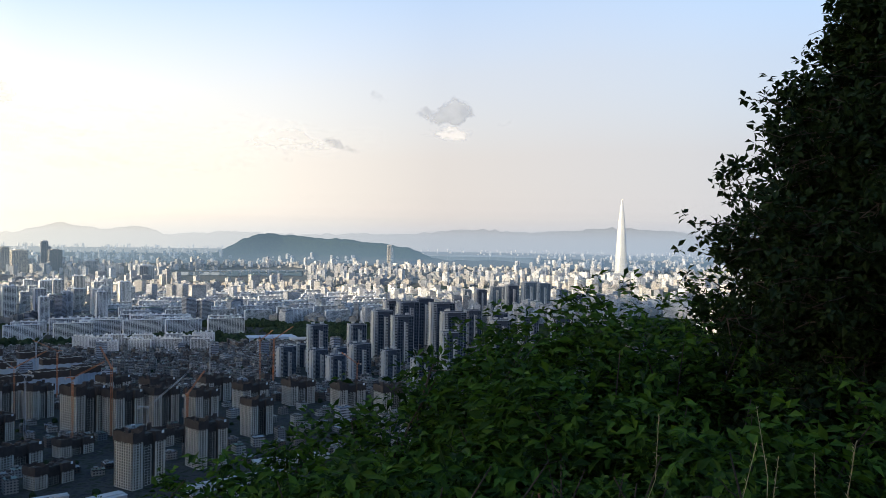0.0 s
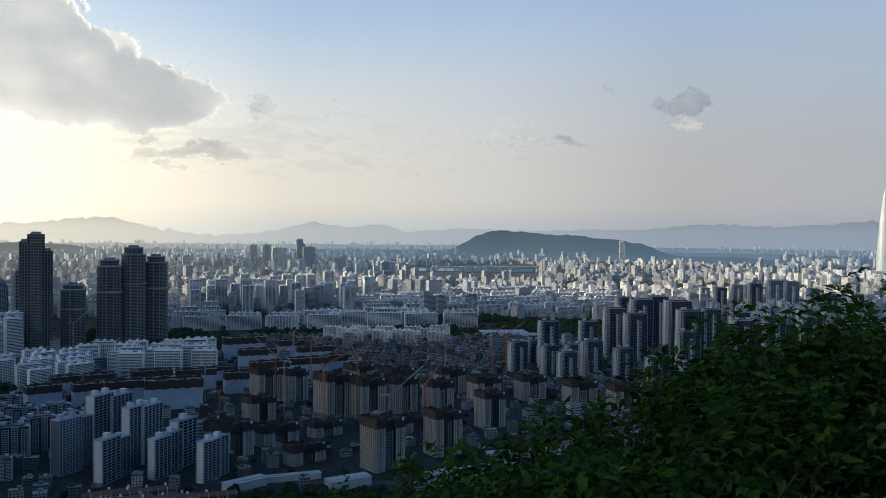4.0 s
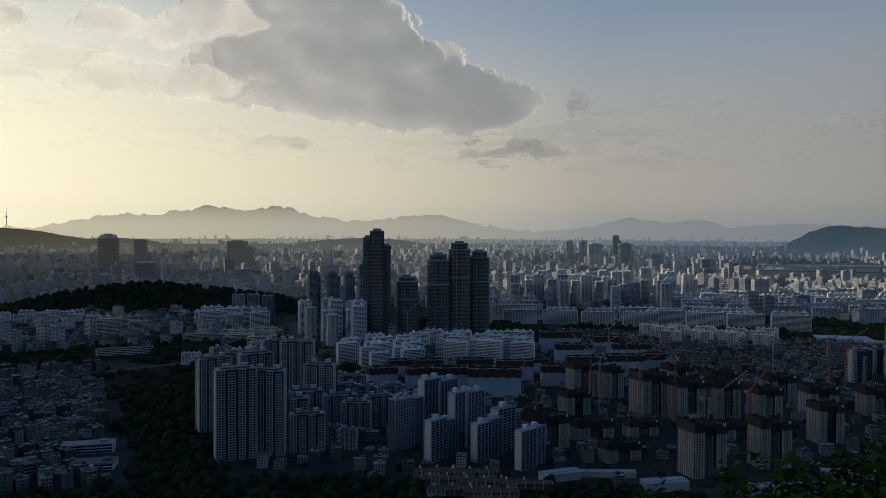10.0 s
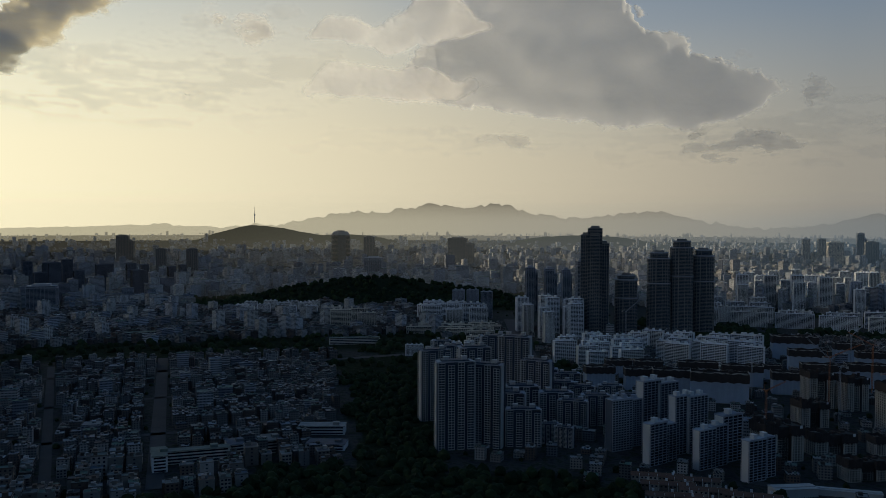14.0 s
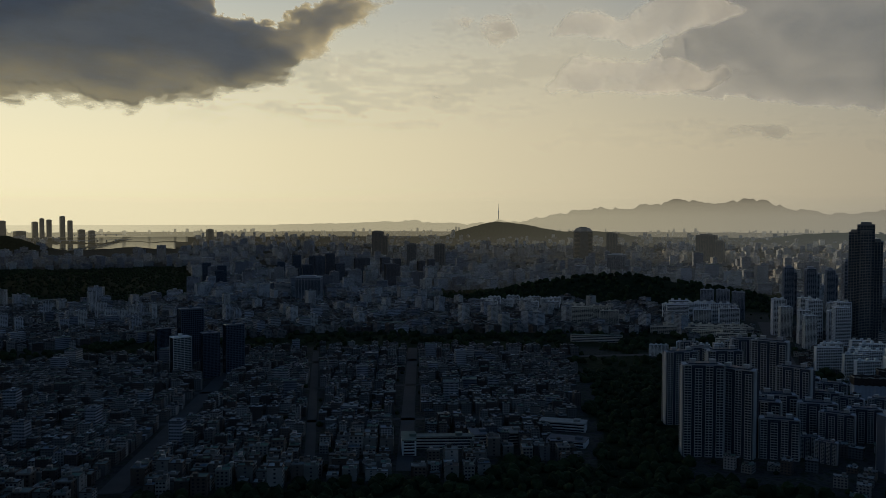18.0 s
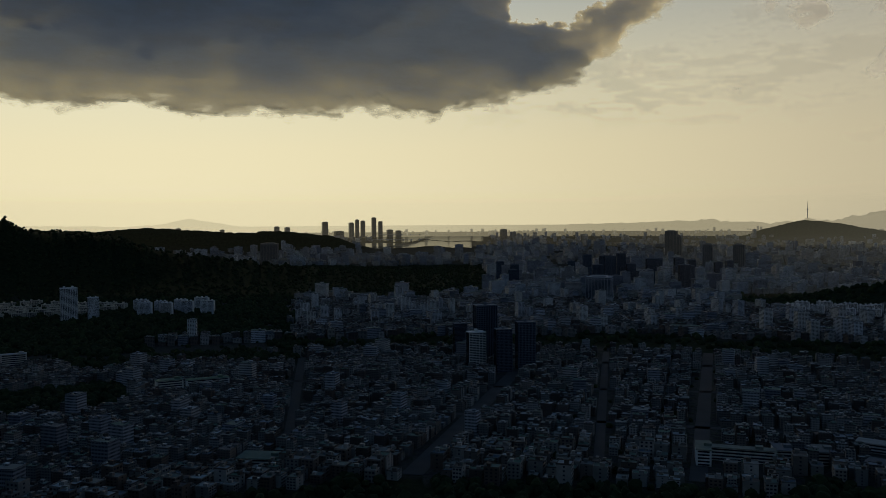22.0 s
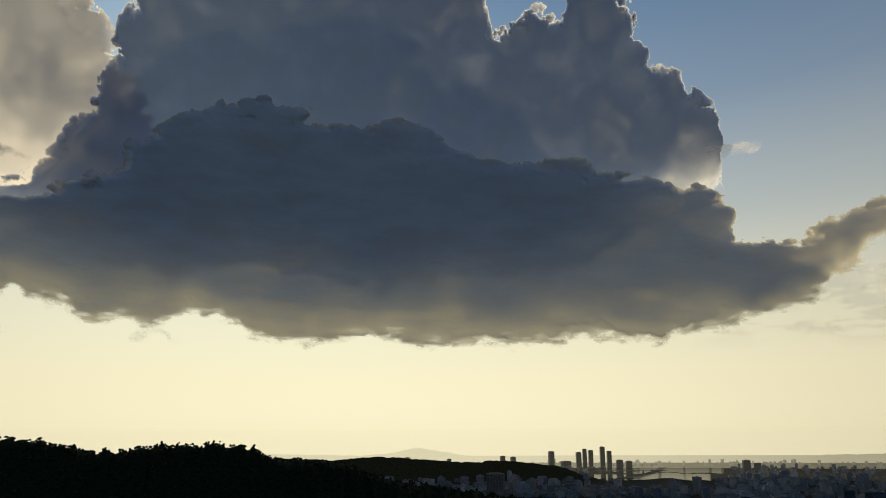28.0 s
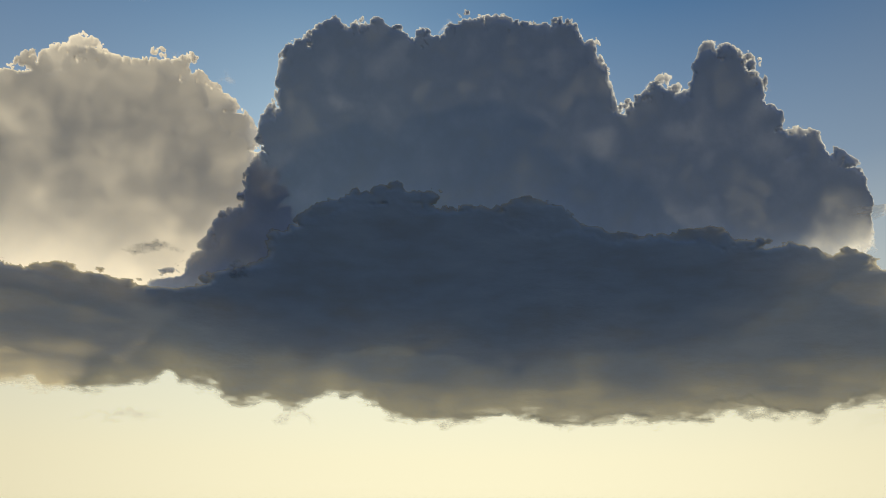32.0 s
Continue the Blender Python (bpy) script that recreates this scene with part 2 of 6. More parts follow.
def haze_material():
    """Painted haze: thin see-through shells that give off their own light, warm and dense towards the sun, cool away
    from it.
    """
    m = bpy.data.materials.new("glowing_haze")
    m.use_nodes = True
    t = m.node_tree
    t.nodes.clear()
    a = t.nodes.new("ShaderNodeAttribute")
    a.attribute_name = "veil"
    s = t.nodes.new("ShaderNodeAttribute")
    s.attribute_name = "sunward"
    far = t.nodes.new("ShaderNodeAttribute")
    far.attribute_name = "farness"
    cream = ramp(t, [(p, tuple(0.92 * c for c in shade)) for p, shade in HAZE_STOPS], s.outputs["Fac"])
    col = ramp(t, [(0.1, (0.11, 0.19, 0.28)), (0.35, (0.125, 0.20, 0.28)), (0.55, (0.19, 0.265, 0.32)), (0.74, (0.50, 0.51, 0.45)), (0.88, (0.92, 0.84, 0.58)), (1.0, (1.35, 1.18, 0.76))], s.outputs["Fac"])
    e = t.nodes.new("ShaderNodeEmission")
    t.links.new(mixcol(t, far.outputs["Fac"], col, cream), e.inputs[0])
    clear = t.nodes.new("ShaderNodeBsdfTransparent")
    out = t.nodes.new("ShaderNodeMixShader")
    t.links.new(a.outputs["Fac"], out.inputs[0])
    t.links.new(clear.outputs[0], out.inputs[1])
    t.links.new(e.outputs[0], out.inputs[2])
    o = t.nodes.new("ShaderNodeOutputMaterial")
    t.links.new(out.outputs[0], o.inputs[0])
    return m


def cloud_material(name, white, through_color, opaque, edge_noise, noise_scale, body=0.04, fall=2.6, ruffle=0.2, most=1.0, mottle=1.0, flat=1.0):
    """Cloud: droplets in the given colour; where the cloud is thin the sun and sky behind it come through, where it is
    thick they do not.
    """
    m = bpy.data.materials.new(name)
    m.use_nodes = True
    t = m.node_tree
    t.nodes.clear()
    a = t.nodes.new("ShaderNodeAttribute")
    a.attribute_name = "depth"
    co = t.nodes.new("ShaderNodeTexCoord")
    n = node(t, "ShaderNodeTexNoise", Scale=noise_scale * 2.6, Detail=7.0, Roughness=0.62)
    big = node(t, "ShaderNodeTexNoise", Scale=noise_scale * 0.8, Detail=9.0, Roughness=0.58)
    squash = t.nodes.new("ShaderNodeMapping")
    squash.inputs["Scale"].default_value = (1, 1, flat)
    t.links.new(co.outputs["Object"], squash.inputs["Vector"])
    for k in (n, big):
        t.links.new(squash.outputs[0], k.inputs["Vector"])
    wob = maths(t, "MULTIPLY", maths(t, "SUBTRACT", n.outputs[0], 0.5), edge_noise)
    deep = maths(t, "ADD", a.outputs["Fac"], wob)
    alpha = maths(t, "MULTIPLY", deep, opaque, clamp=True)
    soft = maths(t, "MULTIPLY", maths(t, "MULTIPLY", alpha, alpha), maths(t, "SUBTRACT", 3.0, maths(t, "MULTIPLY", alpha, 2.0)))
    soft = maths(t, "MULTIPLY", soft, most)
    thick = maths(t, "MULTIPLY", maths(t, "MAXIMUM", deep, 0.0), maths(t, "MULTIPLY", big.outputs[0], 2.0 * fall))
    lit = maths(t, "EXPONENT", maths(t, "MULTIPLY", thick, -1.0))
    lit = maths(t, "MAXIMUM", lit, maths(t, "MULTIPLY", maths(t, "POWER", big.outputs[0], 4.0), body * 16.0))
    d = t.nodes.new("ShaderNodeBsdfDiffuse")
    t.links.new(ramp(t, [(0.3, tuple(w * (1 - 0.38 * mottle) for w in white)), (0.7, tuple(min(1.0, w * (1 + 0.35 * mottle)) for w in white))], big.outputs[0]), d.inputs[0])
    bmp = node(t, "ShaderNodeBump", Strength=ruffle, Distance=60.0)
    t.links.new(big.outputs[0], bmp.inputs["Height"])
    t.links.new(bmp.outputs[0], d.inputs["Normal"])
    tr = t.nodes.new("ShaderNodeBsdfTranslucent")
    tr.inputs[0].default_value = (*through_color, 1)
    mx = t.nodes.new("ShaderNodeMixShader")
    t.links.new(lit, mx.inputs[0])
    t.links.new(d.outputs[0], mx.inputs[1])
    t.links.new(tr.outputs[0], mx.inputs[2])
    clear = t.nodes.new("ShaderNodeBsdfTransparent")
    out = t.nodes.new("ShaderNodeMixShader")
    t.links.new(soft, out.inputs[0])
    t.links.new(clear.outputs[0], out.inputs[1])
    t.links.new(mx.outputs[0], out.inputs[2])
    o = t.nodes.new("ShaderNodeOutputMaterial")
    t.links.new(out.outputs[0], o.inputs[0])
    return m


# ---- plan: places by bearing (degrees to the left of ahead) and distance in metres ----
NEAR, SPAN = 2500.0, 2330.0


def reach(dist):
    """The far plain is drawn in towards the eye: true to 2.5 km, then closer and smaller in the same measure."""
    dist = np.asarray(dist, float)
    return np.where(dist < NEAR, dist, NEAR + SPAN * (1 - np.exp(-(np.maximum(dist, NEAR) - NEAR) / SPAN)))


def drawn(x, y, z):
    """Plain coordinates to scene coordinates, and the scale there."""
    dist = np.maximum(np.hypot(x, y), 1e-6)
    s = reach(dist) / dist
    return x * s, y * s, EYE_Z + (z - EYE_Z) * s, s


def flat_xy(az, dist):
    a = np.radians(az)
    return -np.sin(a) * dist, np.cos(a) * dist


rng = np.random.default_rng(7)
LATTICE = rng.random((256, 256))


def value_noise(x, y):
    xi, yi = np.floor(x).astype(int), np.floor(y).astype(int)
    fx, fy = x - xi, y - yi
    fx, fy = fx * fx * fx * (fx * (fx * 6 - 15) + 10), fy * fy * fy * (fy * (fy * 6 - 15) + 10)
    g = lambda i, j: LATTICE[(xi + i) % 256, (yi + j) % 256]
    return (g(0, 0) * (1 - fx) + g(1, 0) * fx) * (1 - fy) + (g(0, 1) * (1 - fx) + g(1, 1) * fx) * fy


def fbm(x, y, octaves=5, gain=0.5, billow=False):
    total, amp, norm = 0.0, 1.0, 0.0
    for o in range(octaves):
        v = value_noise(x * 2 ** o + 17.3 * o, y * 2 ** o + 9.1 * o)
        if billow:
            v = np.sqrt(np.abs(2 * v - 1) + 0.01)
        total, norm, amp = total + v * amp, norm + amp, amp * gain
    return total / norm


def table(az, rows):
    rows = sorted(rows)
    return np.interp(az, [r[0] for r in rows], [r[1] for r in rows])


# ridges: bearing and the height of the skyline in degrees
UMYEON = [(84, -6.2), (86, -5.3), (88, -4.4), (92.4, -3.9), (97, -3.5), (101.7, -2.7), (105.5, -2.1), (109.8, -1.0), (113.9, -0.6), (115.7, 0.12), (117.8, 0.2),
          (120.0, 0.32), (123.2, -0.18), (125.5, -0.1), (126.9, 0.42), (130.9, 0.7), (138, 0.5), (150, -0.5)]
MAEBONG = [(44, -6.0), (46.7, -4.9), (50.3, -4.45), (54.6, -3.9), (58, -4.1), (61.8, -4.75), (65.7, -5.7), (68, -6.5)]
FAR_NORTH = [(75.2, -0.5), (71.5, -0.5), (70, -0.3), (69.3, -0.02), (67.8, -0.5), (65.7, -0.5), (63.7, -0.2), (61.7, -0.2), (60.6, 0.1), (58.8, 0.3), (57.6, 0.6), (54.2, 0.7),
             (51.5, 1.2), (48.7, 0.9), (47.0, 1.3), (45.9, 1.1), (44.4, 0.6), (41.3, 0.2), (38.5, 0.5), (36.3, 0.8), (33.3, 0.1), (29.3, -0.4), (26.5, -0.3)]
FAR_EAST = [(27, -0.4), (26.1, -0.2), (24.5, 0.1), (22.6, 0.62), (21.5, 0.35), (20, 0.2), (18.1, 0.42), (16.2, -0.1), (13.3, 0.1), (11.1, 0.2), (8, 0.05), (4.2, 0.2), (0.3, 0.2), (-4.8, 0.7),
            (-7.9, 0.4), (-11, 0.6), (-13.7, 0.9), (-17.7, 0.7), (-19.9, 0.4), (-26, 0.6), (-34, 0.2)]
ACHA = [(13.5, -1.4), (12.5, -0.9), (11.4, -0.2), (9.8, 0.2), (8.9, 0.05), (8.1, 0.12), (6.6, -0.15), (5.0, -0.1), (3.3, -0.35), (1.9, -0.4), (-0.5, -0.9), (-1.4, -1.4)]
NAMSAN = [(67, -1.2), (65.7, -0.65), (64.6, -0.3), (63.6, -0.05), (62.4, -0.15), (61.7, -0.25), (59.9, -0.72), (58.0, -0.95), (57, -0.85), (55.7, -0.9), (54, -1.3)]
WEST_NEAR = [(118, -0.8), (114, -0.6), (110, -0.75), (107, -0.55), (104, -0.72), (101, -0.95), (97.8, -0.85), (95, -1.2), (93, -1.9)]
WEST_FAR = [(114.3, -0.35), (108, -0.5), (106, -0.3), (104.3, 0.08), (103, -0.2), (101, -0.5), (92, -0.62), (80, -0.6), (78, -0.5), (73.7, -0.4), (71, -0.3), (66, -0.4)]
LOWHILL_N = [(47, -1.6), (44, -1.0), (41, -0.8), (38, -1.0), (35, -1.6)]
RIDGES = [(UMYEON, 3600.0, 0.20, 40), (MAEBONG, 2720.0, 0.085, 8), (FAR_NORTH, 21000.0, 0.09, 150), (FAR_EAST, 22000.0, 0.09, 100), (ACHA, 9300.0, 0.07, 25),
          (NAMSAN, 9800.0, 0.06, 20), (WEST_NEAR, 6800.0, 0.10, 20), (WEST_FAR, 17000.0, 0.06, 30), (LOWHILL_N, 9000.0, 0.05, 15)]


def height_at(az, dist):
    """Ground above the plain: the eye's own hill, and the ridges."""
    az, dist = np.broadcast_arrays(np.asarray(az, float), np.asarray(dist, float))
    x, y = flat_xy(az, dist)
    rough = fbm(x / 90 + 50, y / 90 + 50, 4) - 0.5
    slope = np.interp(dist, [0, 1.2, 2.5, 12, 60, 200, 420, 640, 760], [266.35, 266.3, 265.9, 261.6, 239, 178, 70, 6, 0])
    # an unseen crest, added behind the eye to block low sky light
    behind = np.clip((np.abs((az - 225 + 180) % 360 - 180) - 82) / -22, 0, 1)
    crest = np.interp(dist, [0, 1.5, 40, 300, 650, 900, 1500, 2600, 4000], [266.35, 266.3, 275, 390, 480, 470, 380, 420, 250])
    slope = slope * (1 - behind) + crest * behind
    h = slope + np.where(dist < 760, rough * np.clip(dist / 60, 0, 1) * np.clip((760 - dist) / 200, 0, 1) * 14, 0)
    for rows, at, width, bumps in RIDGES:
        lo, hi = min(r[0] for r in rows), max(r[0] for r in rows)
        fade = np.clip((az - lo + 1.5) / 1.5, 0, 1) * np.clip((hi + 1.5 - az) / 1.5, 0, 1)
        el = table(az, rows)
        fine = (fbm(az * 2.4 + at * 0.001, np.full_like(az, at * 0.37), 5, 0.6) - 0.5) * 1.3
        top = EYE_Z + at * np.tan(np.radians(el)) + fine * bumps
        k = (np.log(np.maximum(dist, 1)) - math.log(at)) / width
        spur = 1 + 0.35 * (fbm(az * 0.8 + at, dist / at * 30, 3) - 0.5) * np.clip(np.abs(k), 0, 1)
        shape = np.clip(np.exp(-np.abs(k * 1.5) ** 1.7 * spur), 0, 1)
        h = np.maximum(h, np.maximum(top, 0) * shape * fade)
    return h


# woods and parks: bearing from, to; distance from, to
WOODS = [(20, 50, 700, 850), (50, 63, 700, 900), (50.5, 56.5, 880, 1400), (52, 58, 1350, 1640), (49, 78, 1690, 1900), (76, 99, 1700, 1830), (98, 112, 1560, 1700),
         (107, 125, 1750, 2350), (97, 108, 2150, 2330), (44, 68, 2480, 2950), (8, 17, 2090, 2190), (-30, 9, 2060, 2480), (12, 26, 2080, 2230), (9, 30, 2480, 2560), (28, 34, 1830, 2150),
         (41.5, 43.5, 1300, 1560), (-20, 5, 3900, 4500), (84, 135, 2780, 4600), (-20, -15, 2300, 3000), (108, 130, 1250, 1420), (-35, 26, 650, 830), (62, 130, 650, 820), (30, 38, 2150, 2250),
         (43.5, 47, 1750, 1900), (121, 142, 820, 2780)]
RIVERS = [(16, 7.5, 5350, 5800), (3.5, -8.5, 9100, 12300), (12.5, 7.5, 5800, 6300), (92.6, 85.2, 7300, 8900), (91.8, 84.4, 9300, 12000)]


def wooded(az, dist):
    az, dist = np.broadcast_arrays(np.asarray(az, float), np.asarray(dist, float))
    x, y = flat_xy(az, dist)
    wob = (fbm(x / 120 + 9, y / 120 + 4, 3) - 0.5)
    a, d = az + wob * 3.0, dist * (1 + wob * 0.09)
    w = np.zeros_like(az)
    for a0, a1, d0, d1 in WOODS:
        w = np.maximum(w, ((a > a0) & (a < a1) & (d > d0) & (d < d1)).astype(float))
    return w


def mesh_from(name, verts, faces, mats=(), index=None, uv=None, smooth=False, attrs=()):
    """A mesh from arrays; faces is one array of triangles or of quads."""
    me = bpy.data.meshes.new(name)
    verts, faces = np.asarray(verts, np.float32), np.asarray(faces, np.int32)
    n, k = faces.shape
    me.vertices.add(len(verts))
    me.vertices.foreach_set("co", verts.ravel())
    me.loops.add(n * k)
    me.loops.foreach_set("vertex_index", faces.ravel())
    me.polygons.add(n)
    me.polygons.foreach_set("loop_start", np.arange(0, n * k, k, dtype=np.int32))
    for m in mats:
        me.materials.append(m)
    if index is not None:
        me.polygons.foreach_set("material_index", np.asarray(index, np.int32))
    me.polygons.foreach_set("use_smooth", np.full(n, smooth))
    if uv is not None:
        layer = me.uv_layers.new(name="UVMap")
        layer.data.foreach_set("uv", np.asarray(uv, np.float32).ravel())
    for key, values in attrs:
        at = me.attributes.new(key, "FLOAT", "POINT")
        at.data.foreach_set("value", np.asarray(values, np.float32))
    me.update(calc_edges=True)
    me.validate()
    return me


def grid_faces(rows, cols, wrap=False):
    i, j = np.meshgrid(np.arange(rows - 1), np.arange(cols if wrap else cols - 1), indexing="ij")
    j2 = (j + 1) % cols
    return np.stack([i * cols + j, i * cols + j2, (i + 1) * cols + j2, (i + 1) * cols + j], -1).reshape(-1, 4)


# ---- ground ----
def build_ground():
    az = np.concatenate([np.arange(-45, 146, 0.2), np.arange(146, 315, 3.0)])
    dist = np.concatenate([[0.6, 1.2, 2, 3, 4.5, 6.5, 9, 13, 18, 25, 35, 48, 66, 90, 120, 155, 195], np.arange(240, 760, 40), 760 * 1.03 ** np.arange(0, 124)])
    A, D = np.meshgrid(az, dist)
    h = height_at(A, D)
    x, y = flat_xy(A, D)
    vx, vy, vz, _ = drawn(x, y, h)
    v = np.stack([vx, vy, vz], -1).reshape(-1, 3)
    f = grid_faces(len(dist), len(az), True)
    v = np.concatenate([v, [[0, 0, 266.36]]])
    i = np.arange(len(az))
    j = i[: len(az) - len(az) % 2 : 2]
    f = np.concatenate([f, np.stack([np.full(len(j), len(v) - 1), j, j + 1, (j + 2) % len(az)], -1)])
    w = np.maximum(wooded(A, D), np.clip((h - 12) / 25, 0, 1))
    w = np.maximum(w, (D < 760) * 1.0)
    me = mesh_from("ground", v, f, [ground_material()], smooth=True, attrs=[("woodland", np.append(w.ravel(), 1.0))])
    tagged(new("ground", me), "wooded hillside falling to a wide city plain with ridges", "ground", kind="structure")


build_ground()


def build_rivers():
    water = water_material()
    for a0, a1, d0, d1 in RIVERS:
        A, D = np.meshgrid(np.linspace(a0, a1, 40), np.linspace(d0, d1, 8))
        edge = np.linspace(-1, 1, 8)[:, None]
        D = D + (fbm(A * 0.5 + d0, edge * 0.3 + A * 0, 3) - 0.5) * (d1 - d0) * 0.9
        x, y = flat_xy(A, D)
        v = np.stack(drawn(x, y, np.full_like(x, 6.0))[:3], -1).reshape(-1, 3)
        me = mesh_from("water", v, grid_faces(8, 40), [water], smooth=True)
        tagged(new("water", me), "broad pale river between city banks", "river", kind="structure")


build_rivers()


# ---- glowing shells that stand in for haze over the plain ----
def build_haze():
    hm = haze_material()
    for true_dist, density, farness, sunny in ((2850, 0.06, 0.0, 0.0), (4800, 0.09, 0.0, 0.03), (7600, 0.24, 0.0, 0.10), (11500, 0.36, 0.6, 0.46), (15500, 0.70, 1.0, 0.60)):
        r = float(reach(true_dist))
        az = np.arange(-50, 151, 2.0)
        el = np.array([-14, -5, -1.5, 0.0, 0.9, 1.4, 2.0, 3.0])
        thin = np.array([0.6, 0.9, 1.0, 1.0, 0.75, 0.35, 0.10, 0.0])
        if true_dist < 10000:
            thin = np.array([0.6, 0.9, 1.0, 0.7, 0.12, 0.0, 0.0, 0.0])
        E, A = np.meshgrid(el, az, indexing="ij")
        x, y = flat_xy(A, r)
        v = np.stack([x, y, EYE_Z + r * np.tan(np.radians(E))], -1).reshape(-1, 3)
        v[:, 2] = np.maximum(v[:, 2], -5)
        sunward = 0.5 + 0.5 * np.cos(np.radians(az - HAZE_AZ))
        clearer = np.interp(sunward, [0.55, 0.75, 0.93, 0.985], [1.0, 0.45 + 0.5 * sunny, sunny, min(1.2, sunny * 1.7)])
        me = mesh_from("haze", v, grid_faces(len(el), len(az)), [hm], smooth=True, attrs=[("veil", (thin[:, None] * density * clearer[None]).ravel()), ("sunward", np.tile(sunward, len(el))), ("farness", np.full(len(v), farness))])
        tagged(new("haze_glow_shell", me), "thin glowing shell standing in for haze over the far city", "haze", kind="structure")


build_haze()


# ---- clouds ----
def spread_out(coarse_a, coarse_e, field, A, E):
    """A coarse field over bearing and height, read smoothly at finer places."""
    u = np.clip((A - coarse_a[0]) / (coarse_a[1] - coarse_a[0]), 0, len(coarse_a) - 1.001)
    v = np.clip((E - coarse_e[0]) / (coarse_e[1] - coarse_e[0]), 0, len(coarse_e) - 1.001)
    i, j = u.astype(int), v.astype(int)
    fu, fv = u - i, v - j
    return (field[j, i] * (1 - fu) + field[j, i + 1] * fu) * (1 - fv) + (field[j + 1, i] * (1 - fu) + field[j + 1, i + 1] * fu) * fv


def cloud(name, label, top, bottom, radius, mat, step=0.12, sizes=(3.2, 1.6, 0.8, 0.4, 0.2), soft_bottom=2.0, base_thin=0.35, stretch=1.3, ragged=0.5, relief=0.35, fill=0.5, wisps=0.0, knob=1.0, soft=1.0, seed=0):
    """One cloud: a shell heaped from ever smaller rounded puffs inside an outline, with a flatter, frayed base; depth says how thick it is, in degrees."""
    r = np.random.default_rng(seed)
    a0, a1 = min(p[0] for p in top), max(p[0] for p in top)
    lo, hi = min(p[1] for p in bottom), max(p[1] for p in top)
    along = np.linspace(a0, a1, 500)
    rim_a, rim_e = np.concatenate([along, along]), np.concatenate([table(along, top), table(along, bottom)])

    def inner(a, e):
        """Distance to the outline, negative outside it."""
        d = np.sqrt((((a[:, None] - rim_a) / stretch) ** 2 + (e[:, None] - rim_e) ** 2).min(1))
        return np.where((a > a0) & (a < a1) & (e < table(a, top)) & (e > table(a, bottom)), d, -d)

    grain = max(0.12, (hi - lo) / 60)
    ca, ce = np.arange(a0 - 2.5, a1 + 2.6, grain), np.arange(lo - 2.5, hi + 2.6, grain)
    CA, CE = np.meshgrid(ca, ce)
    signed = inner(CA.ravel(), CE.ravel()).reshape(CA.shape)
    az, el = np.arange(a0 - 1.8, a1 + 1.8, step), np.arange(lo - 1.8, hi + 1.8, step)
    A, E = np.meshgrid(az, el)
    wa = A + (fbm(A * 0.5 + seed, E * 0.5, 5, 0.55) - 0.5) * 2.4 * ragged
    we = E + (fbm(A * 0.5 + 40 + seed, E * 0.5 + 40, 5, 0.55) - 0.5) * 1.7 * ragged
    base = spread_out(ca, ce, signed, wa, we)
    knobs = fbm(A * 0.8 / stretch + seed + 7, E * 0.8 + 3, 5, 0.62, True) - 0.5
    foot, head = table(np.clip(wa, a0, a1), bottom), table(np.clip(wa, a0, a1), top)
    body = np.clip((head - foot) / 9, 0.25, 1) if sizes[0] > 1.5 else 1.0
    heap = np.sqrt(np.maximum(base - (0.25 * sizes[0] + knobs * sizes[1]) * body, 0) / np.sqrt(body)) * fill
    for size in sizes:
        count = int(min(2600, 5.0 * (a1 - a0) * (hi - lo) / size ** 2 / stretch))
        pa, pe = a0 + (a1 - a0) * r.random(count), lo + (hi - lo) * r.random(count)
        d = spread_out(ca, ce, signed, pa, pe)
        keep = (d > size * 0.25) & (d < size * (6 if size > 0.5 else 3.5))
        for p, q, room in zip(pa[keep], pe[keep], d[keep]):
            big = min(size * (0.6 + 0.5 * r.random()), room * 1.25)
            i0, i1 = np.searchsorted(az, (p - big * stretch - 1.2, p + big * stretch + 1.2))
            j0, j1 = np.searchsorted(el, (q - big - 0.9, q + big + 0.9))
            if i1 <= i0 or j1 <= j0:
                continue
            box = np.s_[j0:j1, i0:i1]
            dome = big ** 2 - ((wa[box] - p) / stretch) ** 2 - (we[box] - q) ** 2
            floor_h = 0.8 * heap[min(len(el) - 1, np.searchsorted(el, q)), min(len(az) - 1, np.searchsorted(az, p))]
            np.maximum(heap[box], np.where(dome > 0, np.sqrt(np.maximum(dome, 0)) * 0.8 + min(floor_h, room), 0), out=heap[box])
    bite = base + (fbm(A * 0.42 / stretch + seed + 13, E * 0.42 + 29, 7, 0.64, True) - 0.56) * 3.4 * knob * min(1.0, sizes[0] / 2) * np.clip((we - table(np.clip(wa, a0, a1), bottom)) / 2.5, 0.3, 1)
    heap = heap * np.clip(bite / 0.45 + 0.15, 0, 1) ** 0.7
    fray = fbm(A * 1.3 / stretch + seed, E * 1.3 + 11, 6, 0.66) - 0.5
    heap = np.maximum(heap + fray * ragged * 1.6 * min(1.0, sizes[0] / 1.5) * np.clip(1.2 - heap * 0.45, 0.25, 1) * (heap > 0), 0)
    rise = np.clip((we - foot) / (soft_bottom * np.clip((head - foot) / 9, 0.3, 1)), 0, 1)
    rise = base_thin + (1 - base_thin) * rise * rise * (3 - 2 * rise)
    torn = 1 - wisps * np.clip((fbm(A * 0.9 / stretch + seed, E * 1.6, 5, 0.6) - 0.42) * 5, 0, 1)
    covered = heap > 0.011
    depth = np.where(covered, np.minimum(heap, 3.0) ** soft * rise * torn - 0.02, np.minimum(base, 0) - 0.05)
